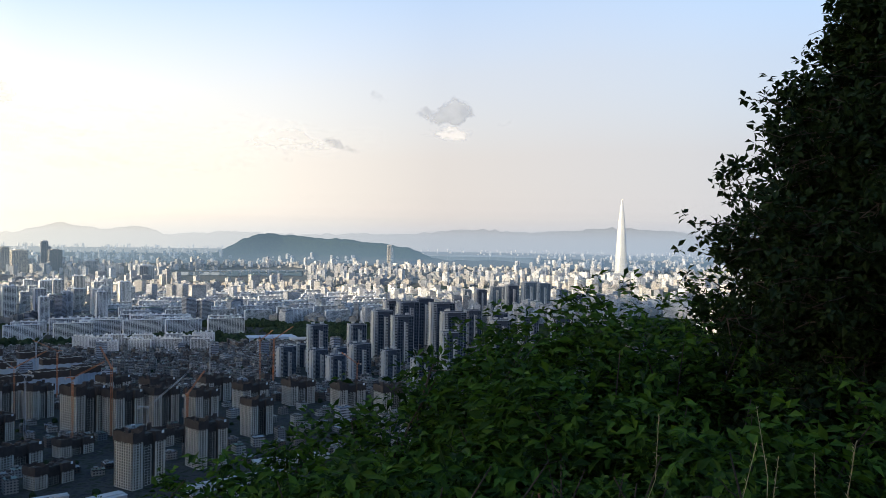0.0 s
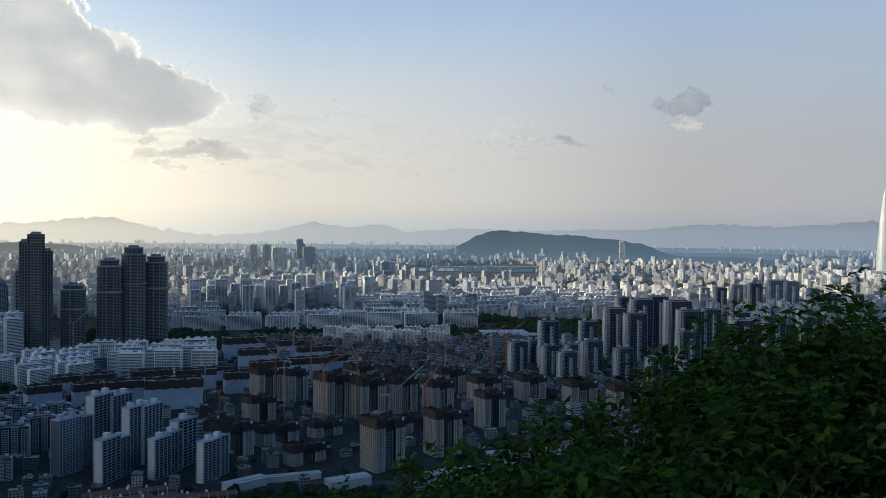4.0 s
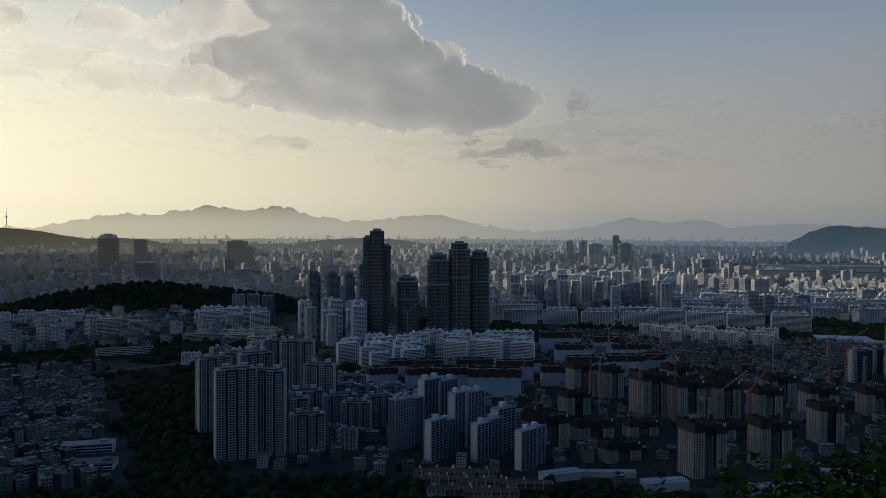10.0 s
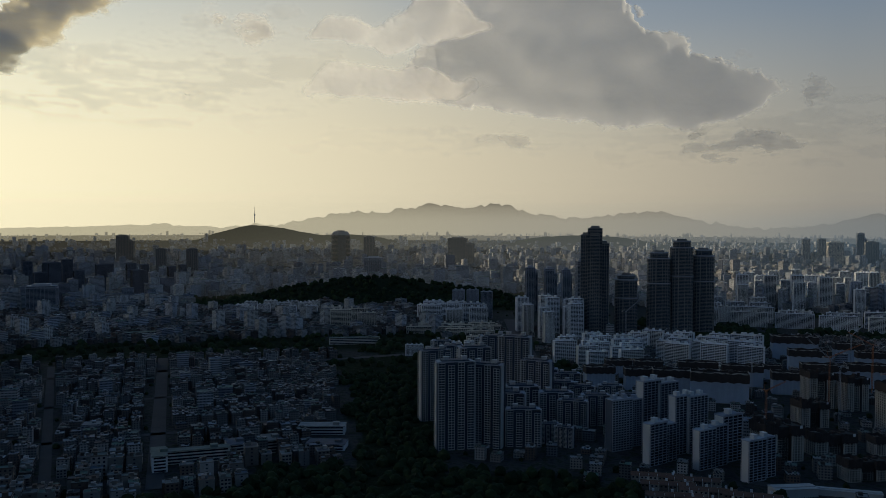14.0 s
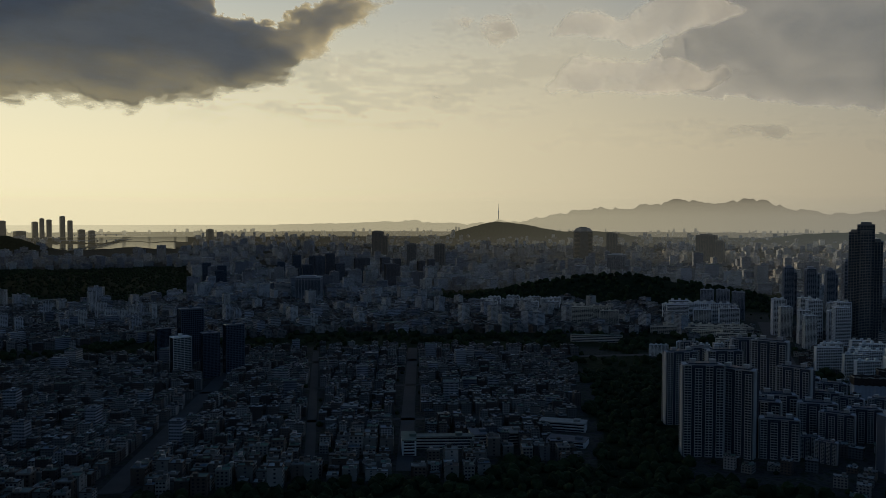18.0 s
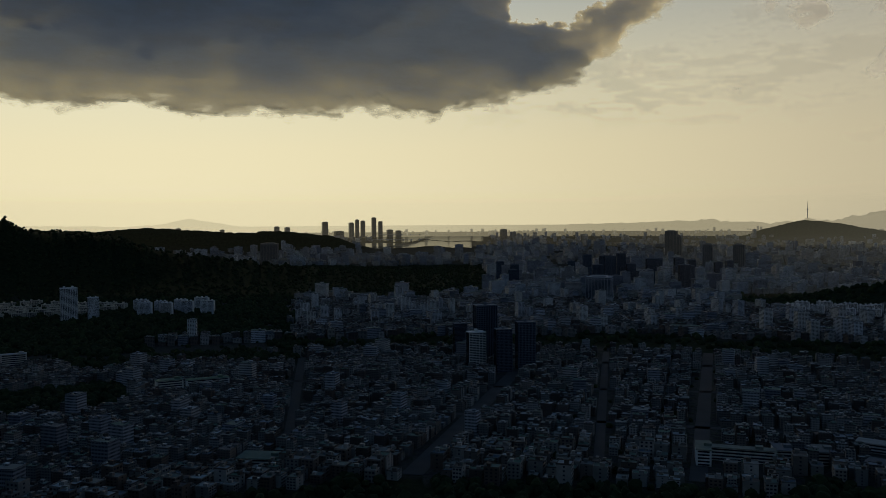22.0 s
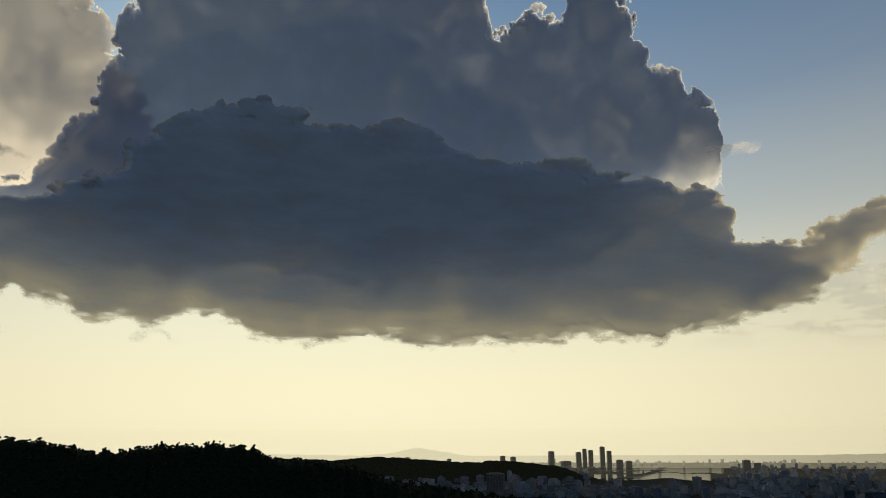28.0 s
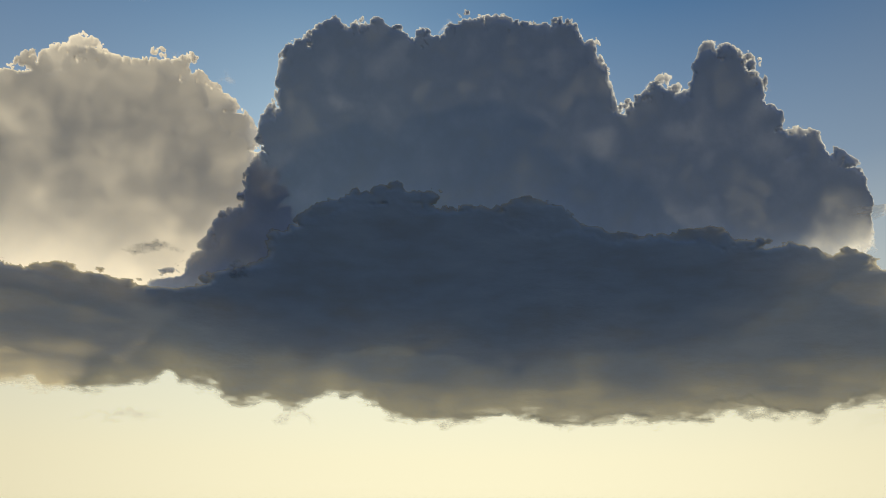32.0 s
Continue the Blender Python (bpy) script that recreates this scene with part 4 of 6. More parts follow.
def near_tower(wide, deep, floors, label, wall, dark, group="", storey=2.9, gridded=False):
    """A tall point block: white wings and navy bays side by side, set forward and back, with blank white strips and a stepped top."""
    ob = tagged(new("apartment_tower"), label, "apartment tower", group)
    h = floors * storey
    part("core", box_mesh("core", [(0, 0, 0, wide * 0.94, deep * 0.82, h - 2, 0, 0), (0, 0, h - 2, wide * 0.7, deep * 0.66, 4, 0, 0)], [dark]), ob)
    bays = max(2, int(round(wide / 11)))
    for side in (-1, 1):
        for k in range(bays):
            white = gridded or k % 2 == 0
            bw = wide / bays * (0.7 if white else 0.9)
            x = -wide / 2 + (k + 0.5) * wide / bays
            y = side * (deep / 2 - (1.6 if white else 3.2))
            top = h - (3 * (k % 2) if gridded else 6 * (k % 3))
            blank = 0.0 if gridded else (bw * 0.3 if white else 0.0)
            wing = part("wing", box_mesh("wing", [(x, y, 0, bw - 0.8, 3.0, top, 0, 0)], [window_glass]), ob)
            if blank:
                part("blank_strip", box_mesh("blank_strip", [(x - bw / 2 + blank / 2, y + side * 0.5, 0, blank, 3.6, top + 1.5, 0, 0)], [wall]), wing)
            fw = bw - blank
            fx = x + blank / 2
            cols = max(2, int(fw / 3.2))
            run = (breaks(fw, cols, 0.6 if gridded else 0.5, -fw / 2), breaks(top, int(top / storey), 1.0 if white else 0.7, 0), lambda u, z, k, s=side, x=fx, y=y: (x - s * u, y + s * (1.95 - k), z))
            part("facade_frame", lattice_panel("facade_frame", [run], 0.6, wall if white else slate_wall), wing)
        part("gable_wall", box_mesh("gable_wall", [(side * (wide / 2 - 0.4), -deep * 0.2, 0, 1.2, deep * 0.42, h, 0, 0)], [wall]), ob)
        part("gable_wall", box_mesh("gable_wall", [(side * (wide / 2 - 0.5), deep * 0.22, 0, 0.9, deep * 0.34, h - 3, 0, 0)], [dark if side > 0 else wall]), ob)
        rows = [(side * (wide / 2 - 0.05), deep * 0.22, j * storey + 1.0, 0.2, deep * 0.16, 1.5, 0, 0) for j in range(floors - 1)]
        part("gable_glazing", box_mesh("gable_glazing", rows, [window_glass]), ob)
    part("roof", box_mesh("roof", [(0, 0, h - 0.2, wide * 0.94, deep * 0.84, 0.5, 0, 0), (0, -deep * 0.41, h, wide * 0.9, 0.4, 1.2, 0, 0), (0, deep * 0.41, h, wide * 0.9, 0.4, 1.2, 0, 0)], [grey_wall]), ob)
    for x in (-wide * 0.22, wide * 0.24):
        part("lift_house", box_mesh("lift_house", [(x, 0, h + 0.3, 6, 6, 5, 0, 0), (x, 0, h + 5.3, 7, 7, 0.4, 0, 0)], [wall]), ob)
    return {"ob": ob, "r": max(wide, deep) * 0.55}


# ---- the tall landmarks ----
def ring(n, rx, ry, start=0.0, power=2.0):
    out = []
    for i in range(n):
        a = start + 2 * math.pi * i / n
        c, s = math.cos(a), math.sin(a)
        out.append((rx * math.copysign(abs(c) ** (2 / power), c), ry * math.copysign(abs(s) ** (2 / power), s)))
    return out


def supertall(az, dist):
    """The tapering pale tower with a split crown."""
    ob = tagged(new("skyscraper"), "very tall tapering pale glass skyscraper with a pointed crown", "skyscraper")
    levels = [(0, 46), (60, 46), (150, 43), (250, 37), (340, 30), (420, 22), (480, 15), (525, 8), (555, 2.5)]
    bm = bmesh.new()
    rings = []
    for z, r in levels:
        rings.append([bm.verts.new((x, y, z)) for x, y in ring(20, r * 0.86, r * 0.86, 0.2, 3.0)])
    for a, b in zip(rings, rings[1:]):
        for i in range(20):
            bm.faces.new((a[i], a[(i + 1) % 20], b[(i + 1) % 20], b[i]))
    bm.faces.new(rings[-1])
    bm.faces.new(rings[0][::-1])
    me = bpy.data.meshes.new("shaft")
    bm.to_mesh(me)
    bm.free()
    me.materials.append(silver_glass)
    part("shaft", me, ob)
    for z in range(30, 500, 24):
        r = np.interp(z, [l[0] for l in levels], [l[1] for l in levels]) * 0.86
        part("seam_ring", prism_mesh("seam_ring", ring(20, r * 1.004, r * 1.004, 0.2, 3.0), z, z + 1.6, grey_wall), ob)
    for side in (-1, 1):
        part("crown_blade", box_mesh("crown_blade", [(side * 4, 0, 490, 1.2, 9, 55, 0, 0), (side * 2.5, 0, 540, 1.0, 5, 18, 0, 0)], [silver_glass]), ob)
    part("podium", box_mesh("podium", [(0, -40, 0, 210, 120, 42, 0, 0), (60, -60, 42, 70, 60, 14, 0, 0)], [office_walls, flat_roof]), ob)
    m, s = stand(az, dist, 20)
    ob.matrix_basis = m
    ob.scale = (s,) * 3
    TAKEN.append((*flat_xy(az, dist), 130))


def ribbed_tower(az, dist, tiers, label, wall, panes, turn=0.0, rib=5.0, name="high_rise"):
    """A tall tower made of joined shafts of different height, each with vertical ribs. Tiers: x, y, width, depth, height."""
    ob = tagged(new(name), label, "high-rise")
    for x, y, w, d, h in tiers:
        shaft = part("shaft", box_mesh("shaft", [(x, y, 0, w - 1, d - 1, h, 0, 0)], [panes]), ob)
        ribs = []
        for k in range(int(w / rib) + 1):
            for side in (-1, 1):
                ribs.append((x - w / 2 + 0.4 + k * (w - 0.8) / int(w / rib), y + side * (d / 2 - 0.4), 0, 0.9, 0.9, h + 1, 0, 0))
        for k in range(1, int(d / rib)):
            for side in (-1, 1):
                ribs.append((x + side * (w / 2 - 0.4), y - d / 2 + k * d / int(d / rib), 0, 0.9, 0.9, h + 1, 0, 0))
        part("rib_frame", box_mesh("rib_frame", ribs, [wall]), shaft)
        bands = [(x, y, z, w - 0.5, d - 0.5, 0.9, 0, 0) for z in np.arange(3.3, h, 3.3)]
        part("spandrel_cladding", box_mesh("spandrel_cladding", bands, [wall]), shaft)
        part("cornice", box_mesh("cornice", [(x, y, h - 5, w + 0.6, d + 0.6, 1.2, 0, 0), (x, y, h, w + 0.4, d + 0.4, 1.4, 0, 0), (x, y, h + 1.4, w * 0.6, d * 0.6, 5, 0, 0)], [wall]), shaft)
    m, s = stand(az, dist, turn)
    ob.matrix_basis = m
    ob.scale = (s,) * 3
    TAKEN.append((*flat_xy(az, dist), max(t[2] for t in tiers)))
    return ob


def round_tower(az, dist, height, rad, label, turn=0.0):
    """A lobed glass tower with stepped shoulders, bright sky-lobby bands and a set-back crown."""
    ob = tagged(new("high_rise"), label, "high-rise")
    z0 = 0
    for frac, k in ((0.62, 1.0), (0.93, 0.97), (1.0, 0.74)):
        z1 = height * frac
        shaft = part("shaft", prism_mesh("shaft", ring(24, rad * k, rad * 0.8 * k, 0.13, 3.2), z0, z1, blue_glass), ob)
        outline = ring(24, rad * k + 0.45, rad * 0.8 * k + 0.45, 0.13, 3.2)
        us = []
        for i in range(24):
            us += [i, i + 0.14]
        us += [24]

        def wrap_place(u, z, inward, outline=outline):
            p, q = Vector(outline[int(u) % 24]), Vector(outline[(int(u) + 1) % 24])
            e = p.lerp(q, u - int(u))
            e = e * (1 - inward / max(1.0, e.length))
            return (e.x, e.y, z)

        part("facade_frame", lattice_panel("facade_frame", [(us, breaks(z1 - z0, max(2, int((z1 - z0) / 3.4)), 1.0, z0), wrap_place)], 0.45, stone_wall, True), shaft)
        part("cornice", prism_mesh("cornice", ring(24, rad * k + 1.2, rad * 0.8 * k + 1.2, 0.13, 3.2), z1 - 2.2, z1 + 0.6, grey_wall), shaft)
        z0 = z1
    part("crown", box_mesh("crown", [(0, 0, height, rad * 0.8, rad * 0.7, 5, 0, 0)], [stone_wall]), ob)
    m, s = stand(az, dist, turn)
    ob.matrix_basis = m
    ob.scale = (s,) * 3
    TAKEN.append((*flat_xy(az, dist), rad * 1.4))


supertall(-14.41, 5900)
ribbed_tower(40.02, 1983, [(0, 0, 34, 40, 252), (-22, 4, 22, 34, 236), (22, 6, 22, 34, 216), (0, -14, 20, 18, 240)], "very tall dark residential tower in stepped ribbed shafts", stone_wall, blue_glass, 0)
round_tower(35.77, 2067, 194, 28, "tall rounded brown glass residential tower")
round_tower(34.31, 2089, 222, 28, "taller rounded brown glass residential tower with set-back crown")
round_tower(32.93, 2123, 200, 27, "rounded brown glass tower beside a taller one")
round_tower(37.92, 2028, 140, 27, "lower rounded dark glass tower beside tall ones")
for az, dist, w, h in ((44.44, 2465, 46, 130), (43.12, 2455, 46, 128), (41.02, 2150, 34, 165), (42.0, 2560, 40, 120)):
    ribbed_tower(az, dist, [(0, 0, w * 0.55, 30, h), (w * 0.3, 8, w * 0.4, 26, h - 14)], "dark glass high-rise with a lower wing", grey_wall, blue_glass, 12)
# office towers of the far district
for az, dist, w, h, wall, label in ((55.44, 5100, 90, 170, stone_wall, "dark office tower with a slanted shoulder"), (49.22, 4949, 150, 166, stone_wall, "broad dark office slab"),
                                    (23.54, 6215, 62, 194, grey_wall, "tall dark office tower lit on one side"), (23.0, 6039, 80, 140, stone_wall, "dark office block beside a tall tower"),
                                    (71.56, 5434, 100, 172, stone_wall, "dark high-rise office tower"), (69.37, 4463, 50, 120, stone_wall, "narrow dark office block"),
                                    (67.41, 4470, 56, 120, stone_wall, "square dark office block"), (33.0, 4700, 90, 120, stone_wall, "dark glass office block"), (76.45, 2654, 80, 76, grey_wall, "broad office block with a glazed face"),
                                    (99.1, 5069, 100, 116, stone_wall, "dark hilltop office block"), (1.45, 7666, 56, 186, cream_wall, "pale narrow residential tower catching the sun"),
                                    (25.02, 5660, 90, 144, cream_wall, "cream rounded hotel block in the sun"), (25.79, 6227, 50, 154, cream_wall, "cream narrow high-rise in the sun"), (26.7, 6227, 50, 150, cream_wall, "cream high-rise in a sunlit row"),
                                    (20.93, 5285, 70, 92, grey_wall, "plain grey mid-height office block"), (17.59, 4846, 80, 84, grey_wall, "grey office block near the river"), (55.28, 3745, 80, 100, grey_wall, "grey stepped office block")):
    ribbed_tower(az, dist, [(0, 0, w, w * 0.6, h)] if h < 165 else [(-w * 0.14, 0, w * 0.72, w * 0.5, h), (w * 0.3, 4, w * 0.4, w * 0.5, h * (0.82 if az != 55.44 else 0.6))], label, wall, blue_glass, 15 if az < 40 else -10, 9.0, "office_tower")


def chamfered_office(az, dist, w, h):
    ob = tagged(new("office_tower"), "dark glass office tower with a chamfered top", "high-rise")
    pts = ring(8, w * 0.54, w * 0.5, math.pi / 8)
    body = part("shaft", prism_mesh("shaft", pts, 0, h * 0.88, blue_glass), ob)
    part("crown", prism_mesh("crown", pts, h * 0.88, h * 0.985, stone_wall, 0.72), ob)
    part("plant_room", box_mesh("plant_room", [(0, 0, h * 0.985, w * 0.4, w * 0.4, 6, 0, 0)], [stone_wall]), ob)
    bands = [(0, 0, z, w * 0.98, w * 0.91, 1.2, 0, 0) for z in np.arange(8, h * 0.86, 8)]
    part("spandrel_cladding", box_mesh("spandrel_cladding", bands, [stone_wall]), body)
    m, s = stand(az, dist, 8)
    ob.matrix_basis = m
    ob.scale = (s,) * 3
    TAKEN.append((*flat_xy(az, dist), w))


chamfered_office(57.56, 5168, 112, 205)
# island towers beyond the western river bend
for az, dist, w, h in ((91.99, 11600, 60, 270), (92.75, 11700, 62, 226), (93.15, 11500, 50, 242), (93.55, 11600, 66, 200), (91.55, 11500, 56, 215), (95.35, 11000, 70, 215), (90.9, 11500, 80, 100), (90.3, 11300, 70, 90), (94.4, 11200, 120, 90),
                       (83.0, 7900, 60, 150), (105, 10500, 60, 150), (102.2, 10500, 50, 130), (98.6, 10800, 60, 160), (97.9, 10800, 60, 150)):
    ribbed_tower(az, dist, [(0, 0, w, w * 0.7, h)], "far high-rise standing against the bright haze", stone_wall, blue_glass, 20, 12.0, "office_tower")


def hill_tower(az, dist, height):
    """The broadcasting tower on the wooded hill."""
    ob = tagged(new("observation_tower"), "slim broadcasting tower with a drum deck on a wooded hill", "tower")
    part("shaft", prism_mesh("shaft", ring(12, 6, 6), -20, 125, grey_wall, 0.6), ob)
    part("deck", prism_mesh("deck", ring(16, 12, 12), 95, 122, white_wall, 1.1), ob)
    part("mast", prism_mesh("mast", ring(8, 3.4, 3.4), 125, 236, grey_wall, 0.35), ob)
    m, s = stand(az, dist, 0)
    ob.matrix_basis = m
    ob.scale = (s * height / 236,) * 3


hill_tower(63.35, 9800, 165)

# ---- flats in rows ----
WHITE_LABEL = "white painted slab of flats with dark window rows"
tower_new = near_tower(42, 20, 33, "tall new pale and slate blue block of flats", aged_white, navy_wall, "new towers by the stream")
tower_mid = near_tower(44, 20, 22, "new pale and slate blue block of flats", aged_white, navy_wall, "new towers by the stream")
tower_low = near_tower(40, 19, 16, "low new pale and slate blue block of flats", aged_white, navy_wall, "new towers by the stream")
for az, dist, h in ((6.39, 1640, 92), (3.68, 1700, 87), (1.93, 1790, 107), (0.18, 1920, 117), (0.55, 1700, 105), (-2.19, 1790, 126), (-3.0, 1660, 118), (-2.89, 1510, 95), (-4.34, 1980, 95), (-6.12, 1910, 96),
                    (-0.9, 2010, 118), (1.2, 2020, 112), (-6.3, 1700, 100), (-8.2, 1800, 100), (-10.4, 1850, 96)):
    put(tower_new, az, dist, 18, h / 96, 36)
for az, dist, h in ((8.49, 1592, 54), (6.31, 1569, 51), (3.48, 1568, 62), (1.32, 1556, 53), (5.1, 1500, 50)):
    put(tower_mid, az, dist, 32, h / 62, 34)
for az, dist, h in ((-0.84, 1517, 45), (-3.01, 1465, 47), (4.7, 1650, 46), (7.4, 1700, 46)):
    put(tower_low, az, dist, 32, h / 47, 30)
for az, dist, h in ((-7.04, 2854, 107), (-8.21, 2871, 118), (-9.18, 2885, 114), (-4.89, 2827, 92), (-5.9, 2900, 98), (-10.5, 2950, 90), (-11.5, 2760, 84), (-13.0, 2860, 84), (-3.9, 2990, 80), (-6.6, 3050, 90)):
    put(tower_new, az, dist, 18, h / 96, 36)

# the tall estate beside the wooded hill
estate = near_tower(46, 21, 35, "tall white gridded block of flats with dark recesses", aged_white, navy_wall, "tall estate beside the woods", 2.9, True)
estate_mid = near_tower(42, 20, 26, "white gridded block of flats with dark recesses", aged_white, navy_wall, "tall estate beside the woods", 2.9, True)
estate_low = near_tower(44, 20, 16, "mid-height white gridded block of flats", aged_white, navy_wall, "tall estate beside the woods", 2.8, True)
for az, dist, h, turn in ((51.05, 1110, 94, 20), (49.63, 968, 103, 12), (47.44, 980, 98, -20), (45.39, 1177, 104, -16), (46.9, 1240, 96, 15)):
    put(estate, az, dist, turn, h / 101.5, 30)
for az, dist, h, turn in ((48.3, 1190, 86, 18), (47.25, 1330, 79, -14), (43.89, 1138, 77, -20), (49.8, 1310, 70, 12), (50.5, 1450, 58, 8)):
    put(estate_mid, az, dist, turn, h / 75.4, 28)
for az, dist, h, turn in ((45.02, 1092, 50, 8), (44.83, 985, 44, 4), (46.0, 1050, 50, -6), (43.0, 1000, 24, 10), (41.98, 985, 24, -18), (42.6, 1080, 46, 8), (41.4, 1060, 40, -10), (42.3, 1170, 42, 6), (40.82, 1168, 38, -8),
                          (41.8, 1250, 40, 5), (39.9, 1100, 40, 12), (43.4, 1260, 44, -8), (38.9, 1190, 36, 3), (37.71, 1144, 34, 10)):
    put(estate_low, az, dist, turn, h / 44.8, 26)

# pairs of slabs with blank white gables in front of the building sites
gable = slab_block(30, 12, 23, 5, grey_wall, 2, "white slabs with blank gables", "white slab of flats with a blank bright gable", fresh_white, fine=True, trim=fresh_white, band=0.6)
gable_low = slab_block(26, 11, 15, 4, grey_wall, 1, "white slabs with blank gables", "lower white slab of flats with a blank gable", fresh_white, trim=fresh_white, band=0.6)
gable_grey = slab_block(30, 14, 21, 7, grey_wall, 2, "white slabs with blank gables", "grey slab of flats with dark side walls", slate_wall)
for az, dist, h in ((36.3, 1035, 74), (35.2, 1050, 70), (34.2, 990, 67), (33.3, 1000, 66)):
    put(gable, az, dist, 48, h / 65.5, 22)
for az, dist, h in ((35.9, 935, 46), (35.2, 950, 42), (32.7, 934, 43), (32.0, 950, 44), (31.19, 975, 52), (29.6, 907, 43), (29.0, 925, 42)):
    put(gable_low, az, dist, 50, h / 42.7, 18)
for az, dist, h in ((38.3, 985, 60), (37.6, 1005, 56)):
    put(gable_grey, az, dist, 40, h / 60, 20)

# older white slabs in regular rows
row_long = slab_block(92, 13, 13, 22, white_wall, 5, "older flats in rows", "long white slab of older flats", white_wall, fine=False)
row_mid = slab_block(58, 12, 12, 14, white_wall, 4, "older flats in rows", WHITE_LABEL, white_wall, fine=False)
row_low = slab_block(60, 11, 5, 14, cream_wall, 3, "low walk-up flats", "low cream walk-up slab of flats", cream_wall, fine=False)
row_tall = slab_block(46, 14, 15, 11, white_wall, 3, "older flats in rows", "tall white slab of older flats with stair heads", white_wall, fine=False)
cream_tall = slab_block(48, 15, 17, 11, cream_wall, 3, "cream flats by the hill", "cream ribbed slab of flats", cream_wall, fine=False)
square_tower = slab_block(30, 24, 30, 8, white_wall, 2, "pale point towers", "pale point tower of flats", white_wall, sides=True, fine=False)
grey_tower = slab_block(34, 24, 27, 9, grey_wall, 2, "grey point towers", "grey point tower of flats", grey_wall, sides=True, fine=False)


def free(az, dist, radius):
    x, y = flat_xy(az, dist)
    return all((x - a) ** 2 + (y - b) ** 2 > (radius + r) ** 2 * 0.72 for a, b, r in TAKEN)


def rows_of(proto, a0, a1, d0, d1, gap_side, gap_deep, turn, jitter=0.1, size=(0.9, 1.1), radius=20.0, skip=0.06):
    """Rows of one block over a stretch of the plan."""
    d, k = d0, 0
    while d < d1:
        step = math.degrees(gap_side / d)
        az = a0 + (k % 2) * step * 0.3
        while az < a1:
            aa, dd = az + (rng.random() - 0.5) * step * jitter, d + (rng.random() - 0.5) * gap_deep * jitter * 2
            if rng.random() > skip and free(aa, dd, radius * 0.8) and not float(wooded(aa, dd)):
                put(proto, aa, dd, turn - (az - (a0 + a1) / 2) + (rng.random() - 0.5) * 4, size[0] + rng.random() * (size[1] - size[0]), radius)
            az += step
        d, k = d + gap_deep, k + 1


rows_of(row_tall, 37.5, 42.0, 1500, 1760, 62, 44, 22, size=(0.75, 0.95), radius=22)
rows_of(row_tall, 29.8, 37.6, 1590, 1790, 66, 48, -16, size=(0.85, 1.05), radius=24)
rows_of(row_low, 30, 34.5, 1480, 1580, 74, 40, -10, radius=24)
rows_of(row_mid, 47.5, 53, 1640, 1700, 70, 40, 5, size=(0.6, 0.75), radius=24)
rows_of(row_low, 47.2, 53.0, 1700, 2080, 72, 38, 4, radius=24)
rows_of(row_long, 22.0, 30.5, 2255, 2400, 105, 50, 4, radius=40)
rows_of(row_long, 12.5, 21.5, 2290, 2480, 104, 56, 10, radius=40)
rows_of(row_mid, 14.0, 21.5, 1960, 2085, 66, 46, -14, size=(0.75, 0.9), radius=26)
rows_of(row_long, 2.5, 19.5, 2600, 3500, 118, 110, 18, size=(0.9, 1.05), radius=40, skip=0.03)
rows_of(square_tower, 18.5, 30.5, 2620, 3300, 78, 120, 10, size=(0.8, 1.25), radius=22)
rows_of(row_tall, 29.5, 33.5, 2250, 2700, 60, 90, 0, radius=24)
rows_of(square_tower, 41.3, 45.6, 1840, 2050, 56, 60, 15, size=(0.75, 1.05), radius=20)
rows_of(cream_tall, 55.8, 58.2, 2000, 2120, 62, 60, 0, size=(0.9, 1.1), radius=24)
rows_of(row_tall, 48.0, 52.5, 2130, 2260, 60, 55, 8, size=(0.85, 1.2), radius=22)
rows_of(grey_tower, 47.4, 49.6, 2285, 2330, 40, 60, 0, size=(0.9, 1.0), radius=18)
rows_of(row_tall, 59.5, 64.5, 2300, 2460, 58, 60, -10, size=(0.75, 0.9), radius=22)
rows_of(row_tall, 113.2, 120.5, 2900, 3250, 60, 90, 10, size=(0.8, 1.0), radius=22)
rows_of(row_tall, 103.2, 107.8, 2420, 2560, 56, 70, -25, size=(0.75, 0.95), radius=22)
rows_of(row_low, 109, 118.0, 2500, 2760, 76, 60, 6, radius=24)
rows_of(grey_tower, -16, -5, 2300, 2420, 80, 70, 10, size=(0.7, 0.9), radius=22)

# single blocks that stand out
pale_tower = slab_block(40, 22, 29, 10, white_wall, 2, "", "tall plain white block of flats before the hill", white_wall, sides=True)
put(pale_tower, 111.72, 2391, 6, 1.05, 34)
put(pale_tower, 110.29, 2408, 6, 0.7, 24)
lit_slab = slab_block(30, 18, 22, 5, white_wall, 1, "", "white banded office block among dark towers", slate_wall, sides=True)
put(lit_slab, 84.94, 1450, 20, 1.05, 22)
dark_office = slab_block(38, 30, 28, 12, slate_wall, 1, "dark office cluster", "dark slate office tower among low houses", slate_wall, sides=True, storey=3.6)
for az, dist, h in ((84.3, 1530, 105), (83.05, 1430, 74), (81.52, 1452, 84), (86.05, 1570, 66)):
    put(dark_office, az, dist, 14, h / 101, 30)
rows_of(dark_office, 68, 84, 3000, 3900, 150, 180, 10, size=(0.7, 1.1), radius=40, skip=0.45)


# woods close round the western flats
WOODS.append((98, 126, 1880, 2850))


